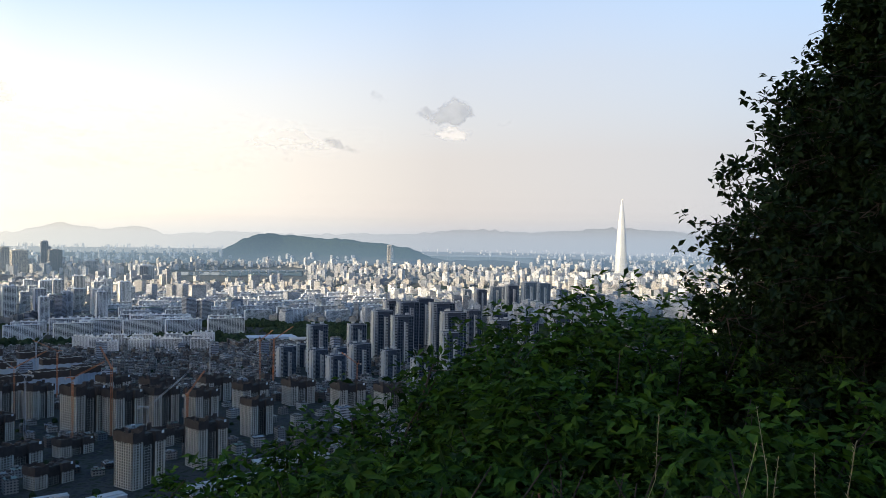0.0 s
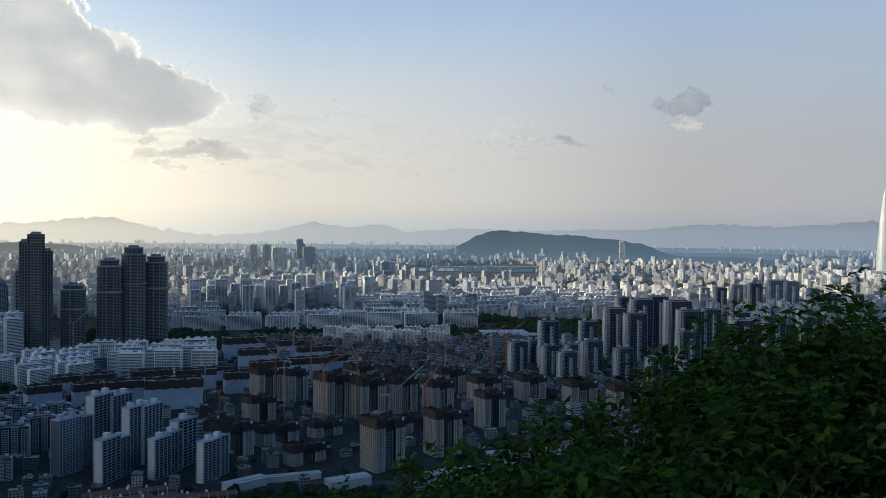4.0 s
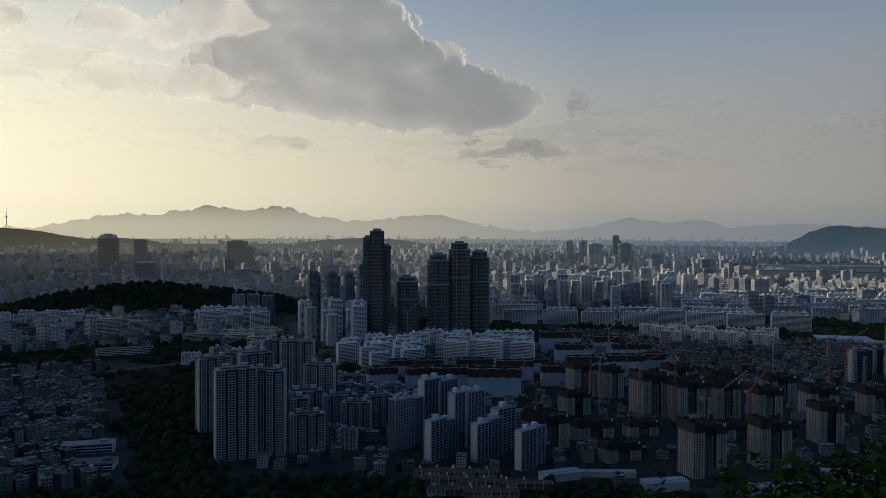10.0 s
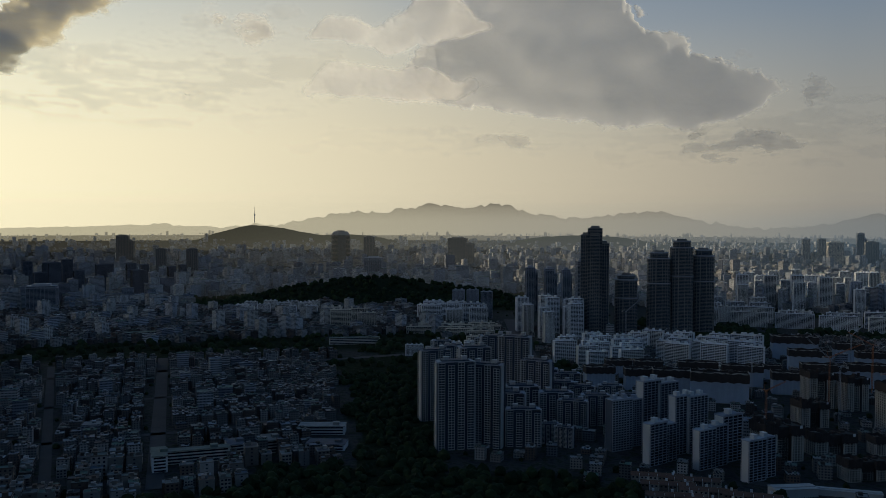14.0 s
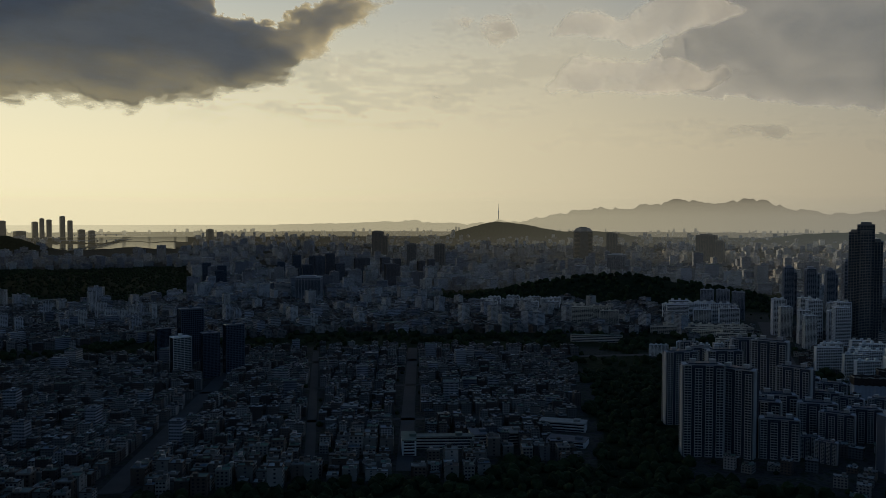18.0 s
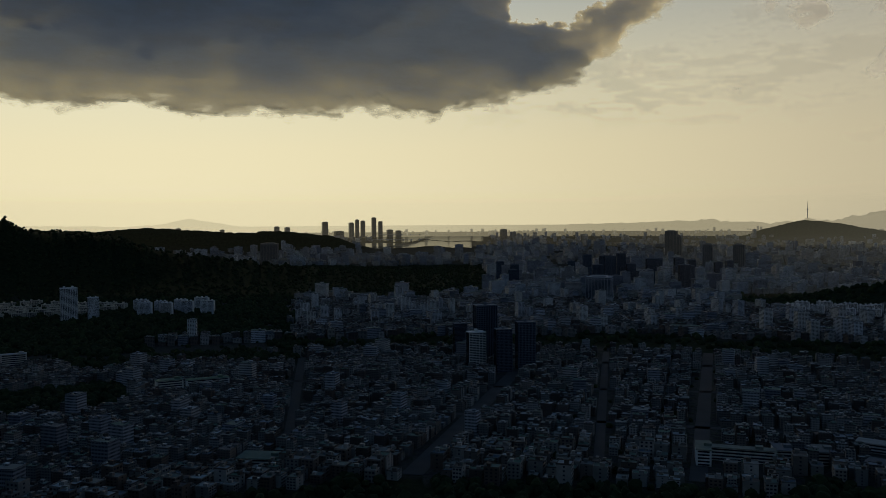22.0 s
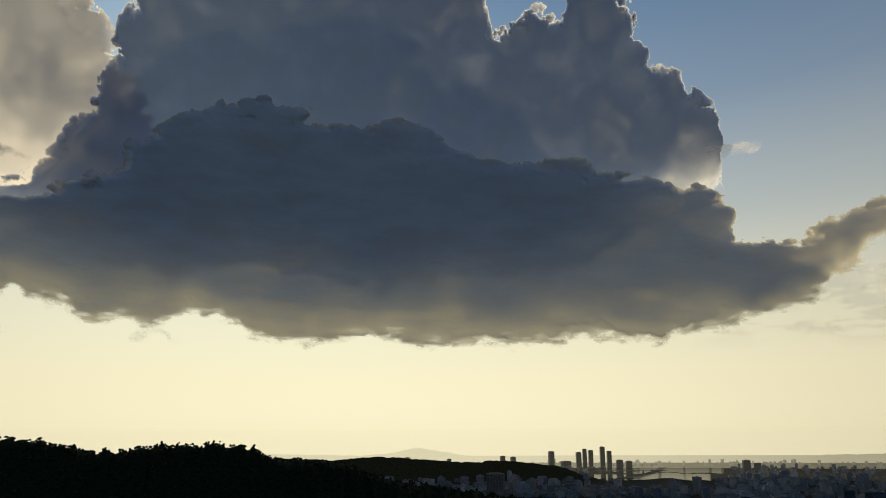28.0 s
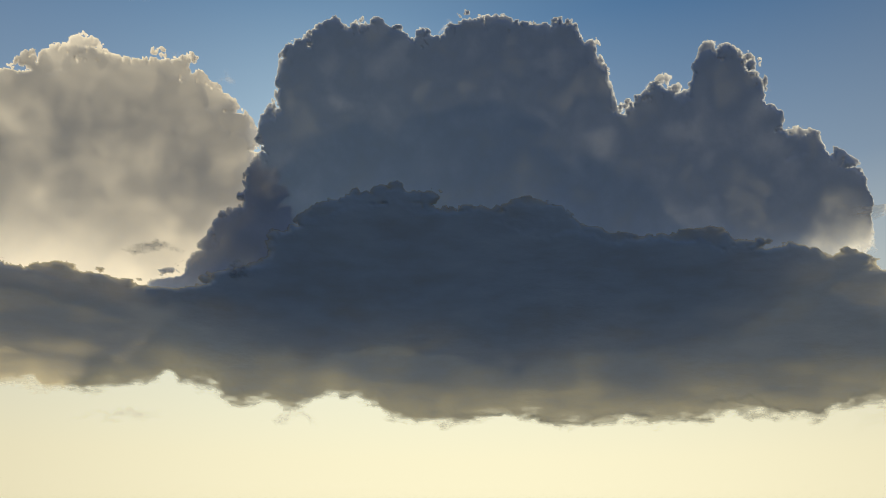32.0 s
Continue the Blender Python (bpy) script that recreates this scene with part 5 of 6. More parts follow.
# ---- building sites ----
def curtain(name, wide, deep, z0, z1, mat, sway=0.5, pleat=0.0, n=56):
    """One sheet hung all round a block, pleated and with an uneven hem and top."""
    bm = bmesh.new()
    ringed = []
    for k in range(n):
        f = k / n * 4
        e, r = int(f), f - int(f)
        cx, cy = [(-1, -1), (1, -1), (1, 1), (-1, 1)][e], [(1, -1), (1, 1), (-1, 1), (-1, -1)][e]
        out = pleat * (k % 2)
        px, py = (cx[0] + (cy[0] - cx[0]) * r) * (wide / 2 + out), (cx[1] + (cy[1] - cx[1]) * r) * (deep / 2 + out)
        low, high = z0 + sway * math.sin(k * 1.7), z1 + sway * 1.2 * math.sin(k * 0.9)
        ringed.append([bm.verts.new((px * f2, py * f2, z)) for f2, z in ((1, low), (1, high), (0.985, high), (0.985, low))])
    for k in range(n):
        a, b = ringed[k], ringed[(k + 1) % n]
        for q in range(4):
            bm.faces.new((a[q], b[q], b[(q + 1) % 4], a[(q + 1) % 4]))
    me = bpy.data.meshes.new(name)
    bm.to_mesh(me)
    bm.free()
    me.materials.append(mat)
    return me


def site_tower(wide, deep, floors, label):
    """A block under construction: a raw concrete grid with open storeys under a brown climbing screen."""
    ob = tagged(new("unfinished_block"), label, "building site", "concrete blocks under construction")
    st = 3.0
    h = floors * st
    # core and wing bodies carry the storeys' shade in their colour
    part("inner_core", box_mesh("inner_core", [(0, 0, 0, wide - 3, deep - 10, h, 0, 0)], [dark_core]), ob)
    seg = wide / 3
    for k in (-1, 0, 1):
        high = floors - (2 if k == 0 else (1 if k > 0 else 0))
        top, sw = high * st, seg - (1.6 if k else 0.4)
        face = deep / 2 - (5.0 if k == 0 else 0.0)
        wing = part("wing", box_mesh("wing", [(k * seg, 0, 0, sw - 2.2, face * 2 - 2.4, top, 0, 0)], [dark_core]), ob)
        for side in (-1, 1):
            us = breaks(sw, max(3, int(sw / 3.6)), 0.8, -sw / 2)
            us[1], us[-2] = us[1] + 1.1, us[-2] - 1.1
            run = (us, breaks(top, high, 0.8, 0), lambda u, z, d, s=side, x=k * seg, f=face: (x - s * u, s * (f - d), z))
            part("concrete_frame", lattice_panel("concrete_frame", [run], 1.1, concrete), wing)
            if k and side == k:
                run = (breaks(face * 2 - 0.1, int(face * 2 / 3.7), 1.0, -face + 0.05), breaks(top, high, 0.8, 0), lambda u, z, d, s=side, x=k * seg, w=sw: (x + s * (w / 2 - d), s * u, z))
                part("concrete_frame", lattice_panel("concrete_frame", [run], 1.1, concrete), wing)
        screen = curtain("safety_screen", sw + 1.4, face * 2 + 1.6, top - 6.5, top + 4.5, screen_net, 0.6, 0.15, 44)
        for v in screen.vertices:
            v.co.x += k * seg
        part("safety_screen", screen, wing)
    part("deck", box_mesh("deck", [(0, 0, h - 5.5, wide - 1, deep - 11, 0.4, 0, 0)], [screen_net]), ob)
    for k in range(3):
        part("formwork", box_mesh("formwork", [((k - 1) * seg + (random.random() - 0.5) * 4, (random.random() - 0.5) * deep * 0.3, h - 5.1, 3 + random.random() * 4, 3 + random.random() * 3, 7 + random.random() * 6, random.random() * 40, 0)], [screen_net]), ob)
    part("sign_plate", box_mesh("sign_plate", [(wide / 2 - 5, -deep / 2 - 0.95, h - 1.5, 3.4, 0.15, 3.4, 0, 0)], [white_wall]), ob, "plain white square plate")
    return {"ob": ob}


site_a = site_tower(44, 32, 19, "raw concrete tower under construction with brown screens")
site_b = site_tower(50, 30, 13, "half-built concrete block with brown safety screens")
site_c = site_tower(56, 24, 8, "low unfinished concrete block with brown screens")
for az, dist, h, turn in ((17.83, 930, 62, 38), (13.64, 990, 57, 32), (21.26, 1190, 68, 35), (18.9, 1180, 62, 35), (16.6, 1200, 60, 35), (14.0, 1190, 56, 36), (25.9, 1310, 56, 30), (10.36, 1130, 52, 35), (23.9, 1310, 52, 38)):
    put(site_a, az, dist, turn, h / 64, 32)
for az, dist, h, turn in ((28.23, 1000, 46, 35), (19.5, 1420, 42, 35), (16.78, 1370, 44, 35), (13.2, 1370, 44, 32), (10.8, 1300, 44, 35), (4.2, 1290, 44, 30), (1.2, 1270, 44, 30), (26.3, 1180, 38, 35), (7.6, 1330, 42, 32)):
    put(site_b, az, dist, turn, h / 46, 34)
for az, dist, h, turn in ((21.82, 1080, 24, 32), (25.1, 1050, 30, 35), (23.2, 960, 26, 35), (15.6, 1100, 24, 32), (30.1, 1120, 26, 30)):
    put(site_c, az, dist, turn, h / 31, 30)


def wrapped_block(wide, deep, height, label):
    """A finished shell wrapped in pale blue sheets, with a wavy brown screen round its top."""
    ob = tagged(new("wrapped_block"), label, "building site", "wrapped blocks under construction")
    part("shell", box_mesh("shell", [(0, 0, 0, wide - 1, deep - 1, height, 0, 0)], [concrete]), ob)
    part("dust_sheet", curtain("dust_sheet", wide, deep, 0.6, height - 7, blue_wrap, 0.1, 0.35, 76), ob)
    part("safety_screen", curtain("safety_screen", wide + 1.6, deep + 1.6, height - 9, height + 3, screen_net, 0.8, 0.1, 76), ob)
    part("screen_rail", curtain("screen_rail", wide + 1.9, deep + 1.9, height + 2.4, height + 3.1, concrete, 0.8, 0.1, 76), ob)
    part("roof", box_mesh("roof", [(0, 0, height, wide - 2, deep - 2, 0.5, 0, 0), (wide * 0.2, 0, height + 0.5, 6, 6, 4, 0, 0), (-wide * 0.25, 2, height + 0.5, 5, 6, 4, 0, 0)], [screen_net]), ob)
    return {"ob": ob}


wrap_a = wrapped_block(70, 22, 36, "pale blue wrapped block with a brown wavy screen")
wrap_b = wrapped_block(48, 24, 32, "shorter block wrapped in pale blue sheets")
for az, dist, h, turn in ((34.57, 1330, 38, 8), (31.81, 1290, 44, 4), (27.3, 1750, 45, 12), (28.9, 1510, 24, 10), (33.2, 1440, 34, 8), (30.4, 1430, 34, 6), (25.6, 1480, 36, 14), (26.4, 1620, 38, 10), (23.0, 1500, 38, 14), (22.6, 1660, 36, 16)):
    put(wrap_a, az, dist, turn, h / 38, 38)
for az, dist, h, turn in ((36.93, 1350, 34, 10), (39.66, 1360, 33, 14), (24.18, 1760, 36, 12), (36.4, 1440, 32, 8), (38.4, 1450, 30, 12), (27.6, 1390, 34, 8), (21.0, 1560, 34, 16)):
    put(wrap_b, az, dist, turn, h / 34, 28)


def tower_crane(height, boom, paint, lift):
    """A luffing tower crane: lattice mast, slewing cab, raised lattice boom, counter-jib with ballast."""
    ob = tagged(new("tower_crane"), "tall lattice tower crane over the building sites", "crane", "tower cranes over the sites")
    w = 2.2

    def lattice(name, length, side, parent, step=3.0):
        bars = [(x * side / 2, y * side / 2, 0, 0.26, 0.26, length, 0, 0) for x in (-1, 1) for y in (-1, 1)]
        for k in range(int(length / step)):
            z = k * step
            for a in (-1, 1):
                bars += [(0, a * side / 2, z, side, 0.22, 0.22, 0, 0), (a * side / 2, 0, z, 0.22, side, 0.22, 0, 0)]
        me = box_mesh(name, bars, [paint])
        zig = part(name, me, parent)
        bm = bmesh.new()
        for k in range(int(length / step)):
            z = k * step
            for a, (x0, y0, x1, y1) in enumerate(((-1, -1, 1, -1), (1, -1, 1, 1), (1, 1, -1, 1), (-1, 1, -1, -1))):
                p, q = Vector((x0 * side / 2, y0 * side / 2, z)), Vector((x1 * side / 2, y1 * side / 2, z + step))
                off = Vector((0.12, 0.12, 0))
                vs = [bm.verts.new(c) for c in (p - off, p + off, q + off, q - off)]
                bm.faces.new(vs)
        brace = bpy.data.meshes.new("bracing")
        bm.to_mesh(brace)
        bm.free()
        brace.materials.append(paint)
        part("bracing", brace, zig)
        return zig

    lattice("mast", height, w, ob)
    part("cab", box_mesh("cab", [(0, 0, height, 3.2, 3.6, 2.8, 0, 0), (1.9, -1.2, height + 0.4, 1.6, 2.0, 2.2, 0, 1)], [paint, window_glass]), ob)
    jib = lattice("boom", boom, 1.5, ob)
    jib.matrix_basis = pose(0, -1.5, height + 2.5, lift, 0, 0)
    back = part("counter_jib", box_mesh("counter_jib", [(0, 5.5, height + 1.6, 1.8, 10, 0.8, 0, 0), (0, 9.4, height - 0.4, 2.4, 2.6, 3.2, 0, 1)], [paint, concrete]), ob)
    part("tie", box_mesh("tie", [(0, 3.5, height + 2.8, 0.4, 0.4, 8.5, 0, 0)], [paint]), ob)
    return {"ob": ob}


crane_o = tower_crane(88, 48, orange_steel, 62)
crane_g = tower_crane(80, 55, grey_steel, 48)
for az, dist, turn, k in ((21.9, 1120, 60, 0.95), (19.6, 1160, 200, 1.0), (14.9, 1000, 150, 0.9), (25.2, 1260, 90, 0.9), (10.2, 1450, 30, 0.95), (22.8, 1450, 290, 0.85), (3.6, 1330, 240, 0.7), (9.3, 1500, 120, 0.9), (28.9, 1050, 40, 0.75)):
    put(crane_o, az, dist, turn, k, 4)
for az, dist, turn, k in ((17.4, 950, 80, 0.95), (13.5, 1500, 250, 0.9), (24.6, 1200, 280, 0.95), (29.8, 1330, 60, 0.7), (37.9, 1830, 70, 0.9), (24.0, 1650, 110, 0.8)):
    put(crane_g, az, dist, turn, k, 4)


def site_hall(az, dist, wide, deep, height, turn, label, mat):
    """A low shed or site fence building with a shallow metal roof."""
    ob = tagged(new("site_shed"), label, "shed")
    part("wall", box_mesh("wall", [(0, 0, 0, wide, deep, height, 0, 0)], [mat]), ob)
    part("roof", box_mesh("roof", [(0, 0, height, wide + 1, deep + 1, 0.6, 0, 0), (0, 0, height + 0.6, wide, deep * 0.4, 0.9, 0, 0)], [mat]), ob)
    put({"ob": ob}, az, dist, turn, 1.0, max(wide, deep) * 0.5)


site_hall(20.2, 862, 46, 18, 9, 25, "white corrugated site shed beside raw towers", aged_white)
site_hall(27.2, 872, 44, 16, 8, 30, "white site shed at the edge of the woods", aged_white)
site_hall(11.6, 905, 120, 14, 7, 28, "long white site hoarding along the building plot", aged_white)
site_hall(8.0, 980, 90, 16, 7, 20, "long white roofed site hall", aged_white)
site_hall(24.0, 890, 60, 10, 6, 10, "low white hoarding along the road", aged_white)
site_hall(9.5, 2130, 120, 60, 10, 12, "long low market hall with a pale blue roof", blue_wrap)
site_hall(7.0, 2080, 90, 30, 12, 12, "long low white hall by the stream", aged_white)


# ---- terraces of tiled houses at the foot of the hill ----
def terrace(units):
    ob = tagged(new("terraced_row"), "row of low dark tiled houses with white chimneys", "terraced houses", "tiled terraces at the hill foot")
    for k in range(units):
        x = (k - units / 2 + 0.5) * 9
        part("wall", box_mesh("wall", [(x, 0, 0, 8.8, 9, 6.5, 0, 0)], [house_wall]), ob)
        bm = bmesh.new()
        pts = [(-4.6, -5.2, 6.3), (4.6, -5.2, 6.3), (4.6, 5.2, 6.3), (-4.6, 5.2, 6.3), (-4.6, 0, 9.4), (4.6, 0, 9.4)]
        vs = [bm.verts.new((p[0] + x, p[1], p[2])) for p in pts]
        for f in ((0, 1, 5, 4), (2, 3, 4, 5), (0, 4, 3), (1, 2, 5), (3, 2, 1, 0)):
            bm.faces.new([vs[i] for i in f])
        me = bpy.data.meshes.new("roof")
        bm.to_mesh(me)
        bm.free()
        me.materials.append(terracotta)
        part("roof", me, ob)
        for wx, wz in ((-2, 3.8), (2, 3.8)):
            part("window", box_mesh("window", [(x + wx, -4.55, wz, 1.8, 0.15, 1.5, 0, 0)], [window_glass]), ob)
        part("party_wall", box_mesh("party_wall", [(x + 4.5, 0, 0, 0.35, 10, 8.2, 0, 0)], [white_wall]), ob)
        if k % 2 == 0:
            part("chimney", box_mesh("chimney", [(x + 3, 0.6, 8.5, 2.2, 1.6, 3.2, 0, 0)], [white_wall]), ob)
    return {"ob": ob}


tiled = terrace(6)
for az, dist, turn in ((35.0, 846, 4), (32.4, 838, 4), (34.6, 812, 6), (32.0, 806, 6), (35.7, 872, 4), (29.6, 836, 4), (33.4, 868, 5)):
    put(tiled, az, dist, turn, 1.0, 26)


# ---- school and halls among the low houses ----
def school(az, dist, wide, deep, floors, turn, label):
    ob = tagged(new("school_building"), label, "school")
    h = floors * 3.5
    part("wall", box_mesh("wall", [(0, 0, 0, wide, deep - 1, h, 0, 0)], [white_wall]), ob)
    for k in range(floors):
        for side in (-1, 1):
            part("ribbon_window", box_mesh("ribbon_window", [(0, side * (deep / 2 - 0.3), k * 3.5 + 1.1, wide - 4, 0.5, 1.7, 0, 0)], [window_glass]), ob)
    part("roof", box_mesh("roof", [(0, 0, h, wide + 0.6, deep + 0.4, 0.6, 0, 0), (wide * 0.3, 0, h + 0.6, 8, 8, 3, 0, 0)], [flat_roof]), ob)
    put({"ob": ob}, az, dist, turn, 1.0, max(wide, deep) * 0.5)


school(67.6, 950, 84, 14, 4, 2, "long white school building with window rows")
school(69.6, 935, 16, 40, 5, 2, "white school stair wing")
school(64.73, 968, 18, 30, 4, 10, "narrow white school wing with a pale roof")
school(62.36, 978, 18, 32, 4, 14, "narrow white school block")
school(58.81, 1045, 58, 22, 3, -8, "low hall with a green roof at the wood's edge")
school(58.5, 975, 46, 26, 2, -12, "low white gymnasium among trees")
school(103.3, 1360, 66, 16, 4, 8, "white school block among low houses")
school(105.76, 1330, 40, 20, 6, 8, "square grey school building")
school(99.75, 910, 50, 30, 3, -20, "low hall with a broad pale roof")
school(114.89, 1660, 42, 18, 8, 0, "plain grey office block by the woods")
school(56.6, 1800, 110, 16, 4, 2, "long low school with a pale roof")
school(70.5, 1960, 90, 18, 5, 0, "long low white school block")
school(92.8, 2700, 90, 24, 6, 10, "low broad hall on the hill foot")
school(4.6, 3700, 150, 40, 4, 0, "low pale halls in a park")


# ---- streets ----
ROADS = [(69.9, 860, 69.3, 1680, 18), (81.0, 1600, 89.5, 850, 24), (42.9, 1230, 45.8, 2250, 34), (52, 1660, 98, 1660, 20), (9, 1500, 30, 1850, 24), (76.5, 900, 76.0, 1650, 12), (62, 1100, 96, 1180, 12),
         (62.5, 1340, 101, 1400, 12), (98, 1000, 97, 1600, 14), (30, 900, 12, 870, 14)]


def off_road(x, y, margin):
    ok = np.ones_like(x, bool)
    for a0, d0, a1, d1, w in ROADS:
        p, q = np.array(flat_xy(a0, d0)), np.array(flat_xy(a1, d1))
        t = np.clip(((x - p[0]) * (q - p)[0] + (y - p[1]) * (q - p)[1]) / ((q - p) @ (q - p)), 0, 1)
        ok &= np.hypot(x - p[0] - t * (q - p)[0], y - p[1] - t * (q - p)[1]) > w / 2 + margin
    return ok


for a0, d0, a1, d1, w in ROADS:
    p, q = np.array(flat_xy(a0, d0)), np.array(flat_xy(a1, d1))
    side = np.array([-(q - p)[1], (q - p)[0]]) / np.hypot(*(q - p)) * w / 2
    t = np.linspace(0, 1, 24)
    pts = []
    for k in t:
        c = p + (q - p) * k
        pts += [(*(c + side), 0.6), (*(c - side), 0.6)]
    tagged(new("road", mesh_from("road", pts, np.array([(2 * i, 2 * i + 1, 2 * i + 3, 2 * i + 2) for i in range(23)]), [asphalt])), "dark asphalt street between low houses", "road", kind="structure")


def clear_of(x, y, margin):
    ok = np.ones_like(x, bool)
    for a, b, r in TAKEN:
        ok &= (x - a) ** 2 + (y - b) ** 2 > (r * 0.85 + margin) ** 2
    return ok


def lots(a0, a1, d0, d1, step_x, step_y, turn, block=5, jitter=6.0, margin=7.0, lane=5.0):
    """House plots on a street grid inside a stretch of the plan."""
    n = int(d1 / min(step_x, step_y)) + 2
    i, j = np.meshgrid(np.arange(-n, n), np.arange(-n, n))
    u, v = i * step_x + np.floor(i / block) * lane, j * step_y + np.floor(j / 2) * lane
    c, s = math.cos(radians(turn)), math.sin(radians(turn))
    x, y = (u * c - v * s).ravel(), (u * s + v * c).ravel()
    d, az = np.hypot(x, y), np.degrees(np.arctan2(-x, y))
    k = (d > d0) & (d < d1) & (az > a0) & (az < a1)
    x, y = x[k], y[k]
    x, y = x + (rng.random(len(x)) - 0.5) * jitter, y + (rng.random(len(x)) - 0.5) * jitter
    d, az = np.hypot(x, y), np.degrees(np.arctan2(-x, y))
    k = off_road(x, y, margin) & clear_of(x, y, margin) & (wooded(az, d) < 0.5) & (height_at(az, d) < 30)
    return x[k], y[k], az[k], d[k]


# ---- low houses ----
def villa(wide, deep, floors, kind):
    """A small block of three to five storeys: walls, window bands, parapet, stair head and water tank."""
    ob = tagged(new("low_rise_house"), ("brown brick villa with a flat roof and stair head", "pale rendered villa with a flat roof and water tank", "small grey apartment house with a flat roof")[kind % 3],
                "house", "low houses in the street grid")
    h = floors * 2.9
    part("wall", box_mesh("wall", [(0, 0, 0, wide, deep, h, 0, 0)], [house_wall]), ob)
    panes = []
    for k in range(floors):
        for side in (-1, 1):
            for c in range(3):
                panes.append(((c - 1) * wide / 3.2, side * (deep / 2 + 0.02), k * 2.9 + 1.0, 2.0, 0.16, 1.3, 0, 0))
            panes.append((side * (wide / 2 + 0.02), 0, k * 2.9 + 1.1, 0.16, 1.8, 1.1, 0, 0))
    tagged(part("window_glazing", box_mesh("window_glazing", panes, [window_glass]), ob), kind="stuff")
    part("roof", box_mesh("roof", [(0, 0, h, wide, deep, 0.25, 0, 0)], [flat_roof]), ob)
    rim = [(0, s * (deep / 2 - 0.1), h, wide + 0.2, 0.25, 1.1, 0, 0) for s in (-1, 1)] + [(s * (wide / 2 - 0.1), 0, h, 0.25, deep - 0.4, 1.1, 0, 0) for s in (-1, 1)]
    part("parapet", box_mesh("parapet", rim, [house_wall]), ob)
    part("stair_head", box_mesh("stair_head", [(wide * 0.22, deep * 0.15, h + 0.25, 3.4, 4.2, 2.6, 0, 0), (wide * 0.22, deep * 0.15, h + 2.85, 3.9, 4.7, 0.25, 0, 0)], [house_wall]), ob)
    if kind % 2:
        part("water_tank", prism_mesh("water_tank", ring(10, 1.0, 1.0), h + 0.25, h + 2.3, flat_roof), ob)
    return {"ob": ob}


VILLAS = [villa(11, 12, 3, 0), villa(12, 13, 4, 1), villa(13, 11, 3, 2), villa(10, 14, 4, 3), villa(14, 13, 5, 4), villa(11, 11, 3, 5)]
STREET_TURN = 70.0 - 90
hx, hy, haz, hd = lots(58, 122, 820, 1660, 15.5, 15.5, STREET_TURN, lane=4.0)
order = np.argsort(hd + np.abs(haz - 76) * 3)
near_houses, rest = order[:300], order[300:]
for n in near_houses:
    m, s = stand(haz[n], hd[n], 0)
    proto = VILLAS[int(rng.integers(6))]
    if not proto.get("used"):
        proto["used"] = True
        ob = proto["ob"]
        ob.matrix_basis = pose(hx[n], hy[n], m.translation.z, 0, 0, STREET_TURN)
    else:
        ob = copy_thing(proto["ob"], pose(hx[n], hy[n], m.translation.z, 0, 0, STREET_TURN + 90 * int(rng.integers(4))))
    k = 0.85 + rng.random() * 0.3
    ob.scale = (k, k, k * (0.75 + rng.random() * 0.6))


def town(name, label, x, y, az, d, turn, wide, floors, tall=0.0, office=0.0):
    """Many low buildings as one body of stuff: walls with windows, roof, parapet, stair head, tank."""
    rows, mats = [], [town_walls, roof_stuff, far_walls, office_walls]
    z = height_at(az, d)
    for k in range(len(x)):
        big = rng.random()
        w, dp = wide[0] + rng.random() * (wide[1] - wide[0]), wide[0] + rng.random() * (wide[1] - wide[0])
        n = rng.integers(floors[0], floors[1] + 1)
        mat = 0
        if big < tall:
            w, dp, n, mat = w * 1.5, dp * 1.1, rng.integers(10, 20), 2
        elif big < tall + office:
            w, dp, n, mat = w * 1.6, dp * 1.4, rng.integers(6, 13), 3
        h = n * 2.9
        a = turn + 90 * rng.integers(2) + (rng.random() - 0.5) * 16
        c, s = math.cos(radians(a)), math.sin(radians(a))
        at = lambda u, v: (x[k] + u * c - v * s, y[k] + u * s + v * c)
        rows.append((x[k], y[k], z[k] - 1, w, dp, h + 1, a, mat))
        rows.append((x[k], y[k], z[k] + h, w - 0.6, dp - 0.6, 0.3, a, 1))
        for sgn in (-1, 1):
            rows.append((*at(0, sgn * dp / 2), z[k] + h - 0.1, w + 0.2, 0.3, 1.1, a, mat))
            rows.append((*at(sgn * w / 2, 0), z[k] + h - 0.1, 0.3, dp, 1.1, a, mat))
        rows.append((*at(w * (rng.random() - 0.5) * 0.5, dp * 0.15), z[k] + h + 0.2, 3.4 + w * 0.04, 4, 2.7, a, mat))
        if rng.random() < 0.5:
            rows.append((*at(w * (rng.random() - 0.5) * 0.7, -dp * 0.25), z[k] + h + 0.2, 2.2, 2, 1.6, a, 1))
    r = np.array(rows)
    dist = np.hypot(r[:, 0], r[:, 1])
    me = box_mesh(name, r, mats, False, reach(dist) / dist)
    tagged(new(name, me), label, "houses", kind="stuff")


town("low_rise_district", "close-set low brick and rendered houses with flat roofs", hx[rest], hy[rest], haz[rest], hd[rest], STREET_TURN, (9, 15.5), (2, 6), 0.0, 0.02)
x, y, az, d = lots(50, 122, 1830, 2650, 20, 20, 12)
town("mid_rise_district", "mixed houses and mid-rise blocks beyond the stream", x, y, az, d, 12, (12, 20), (3, 7), 0.03, 0.06)
x, y, az, d = lots(-24, 50, 820, 2080, 17, 17, 34, margin=9)
k = rng.random(len(d)) < np.where(d > 1400, 0.72, 0.3)
town("infill_district", "low houses and small blocks between larger buildings", x[k], y[k], az[k], d[k], 34, (10, 15), (2, 5), 0.0, 0.02)


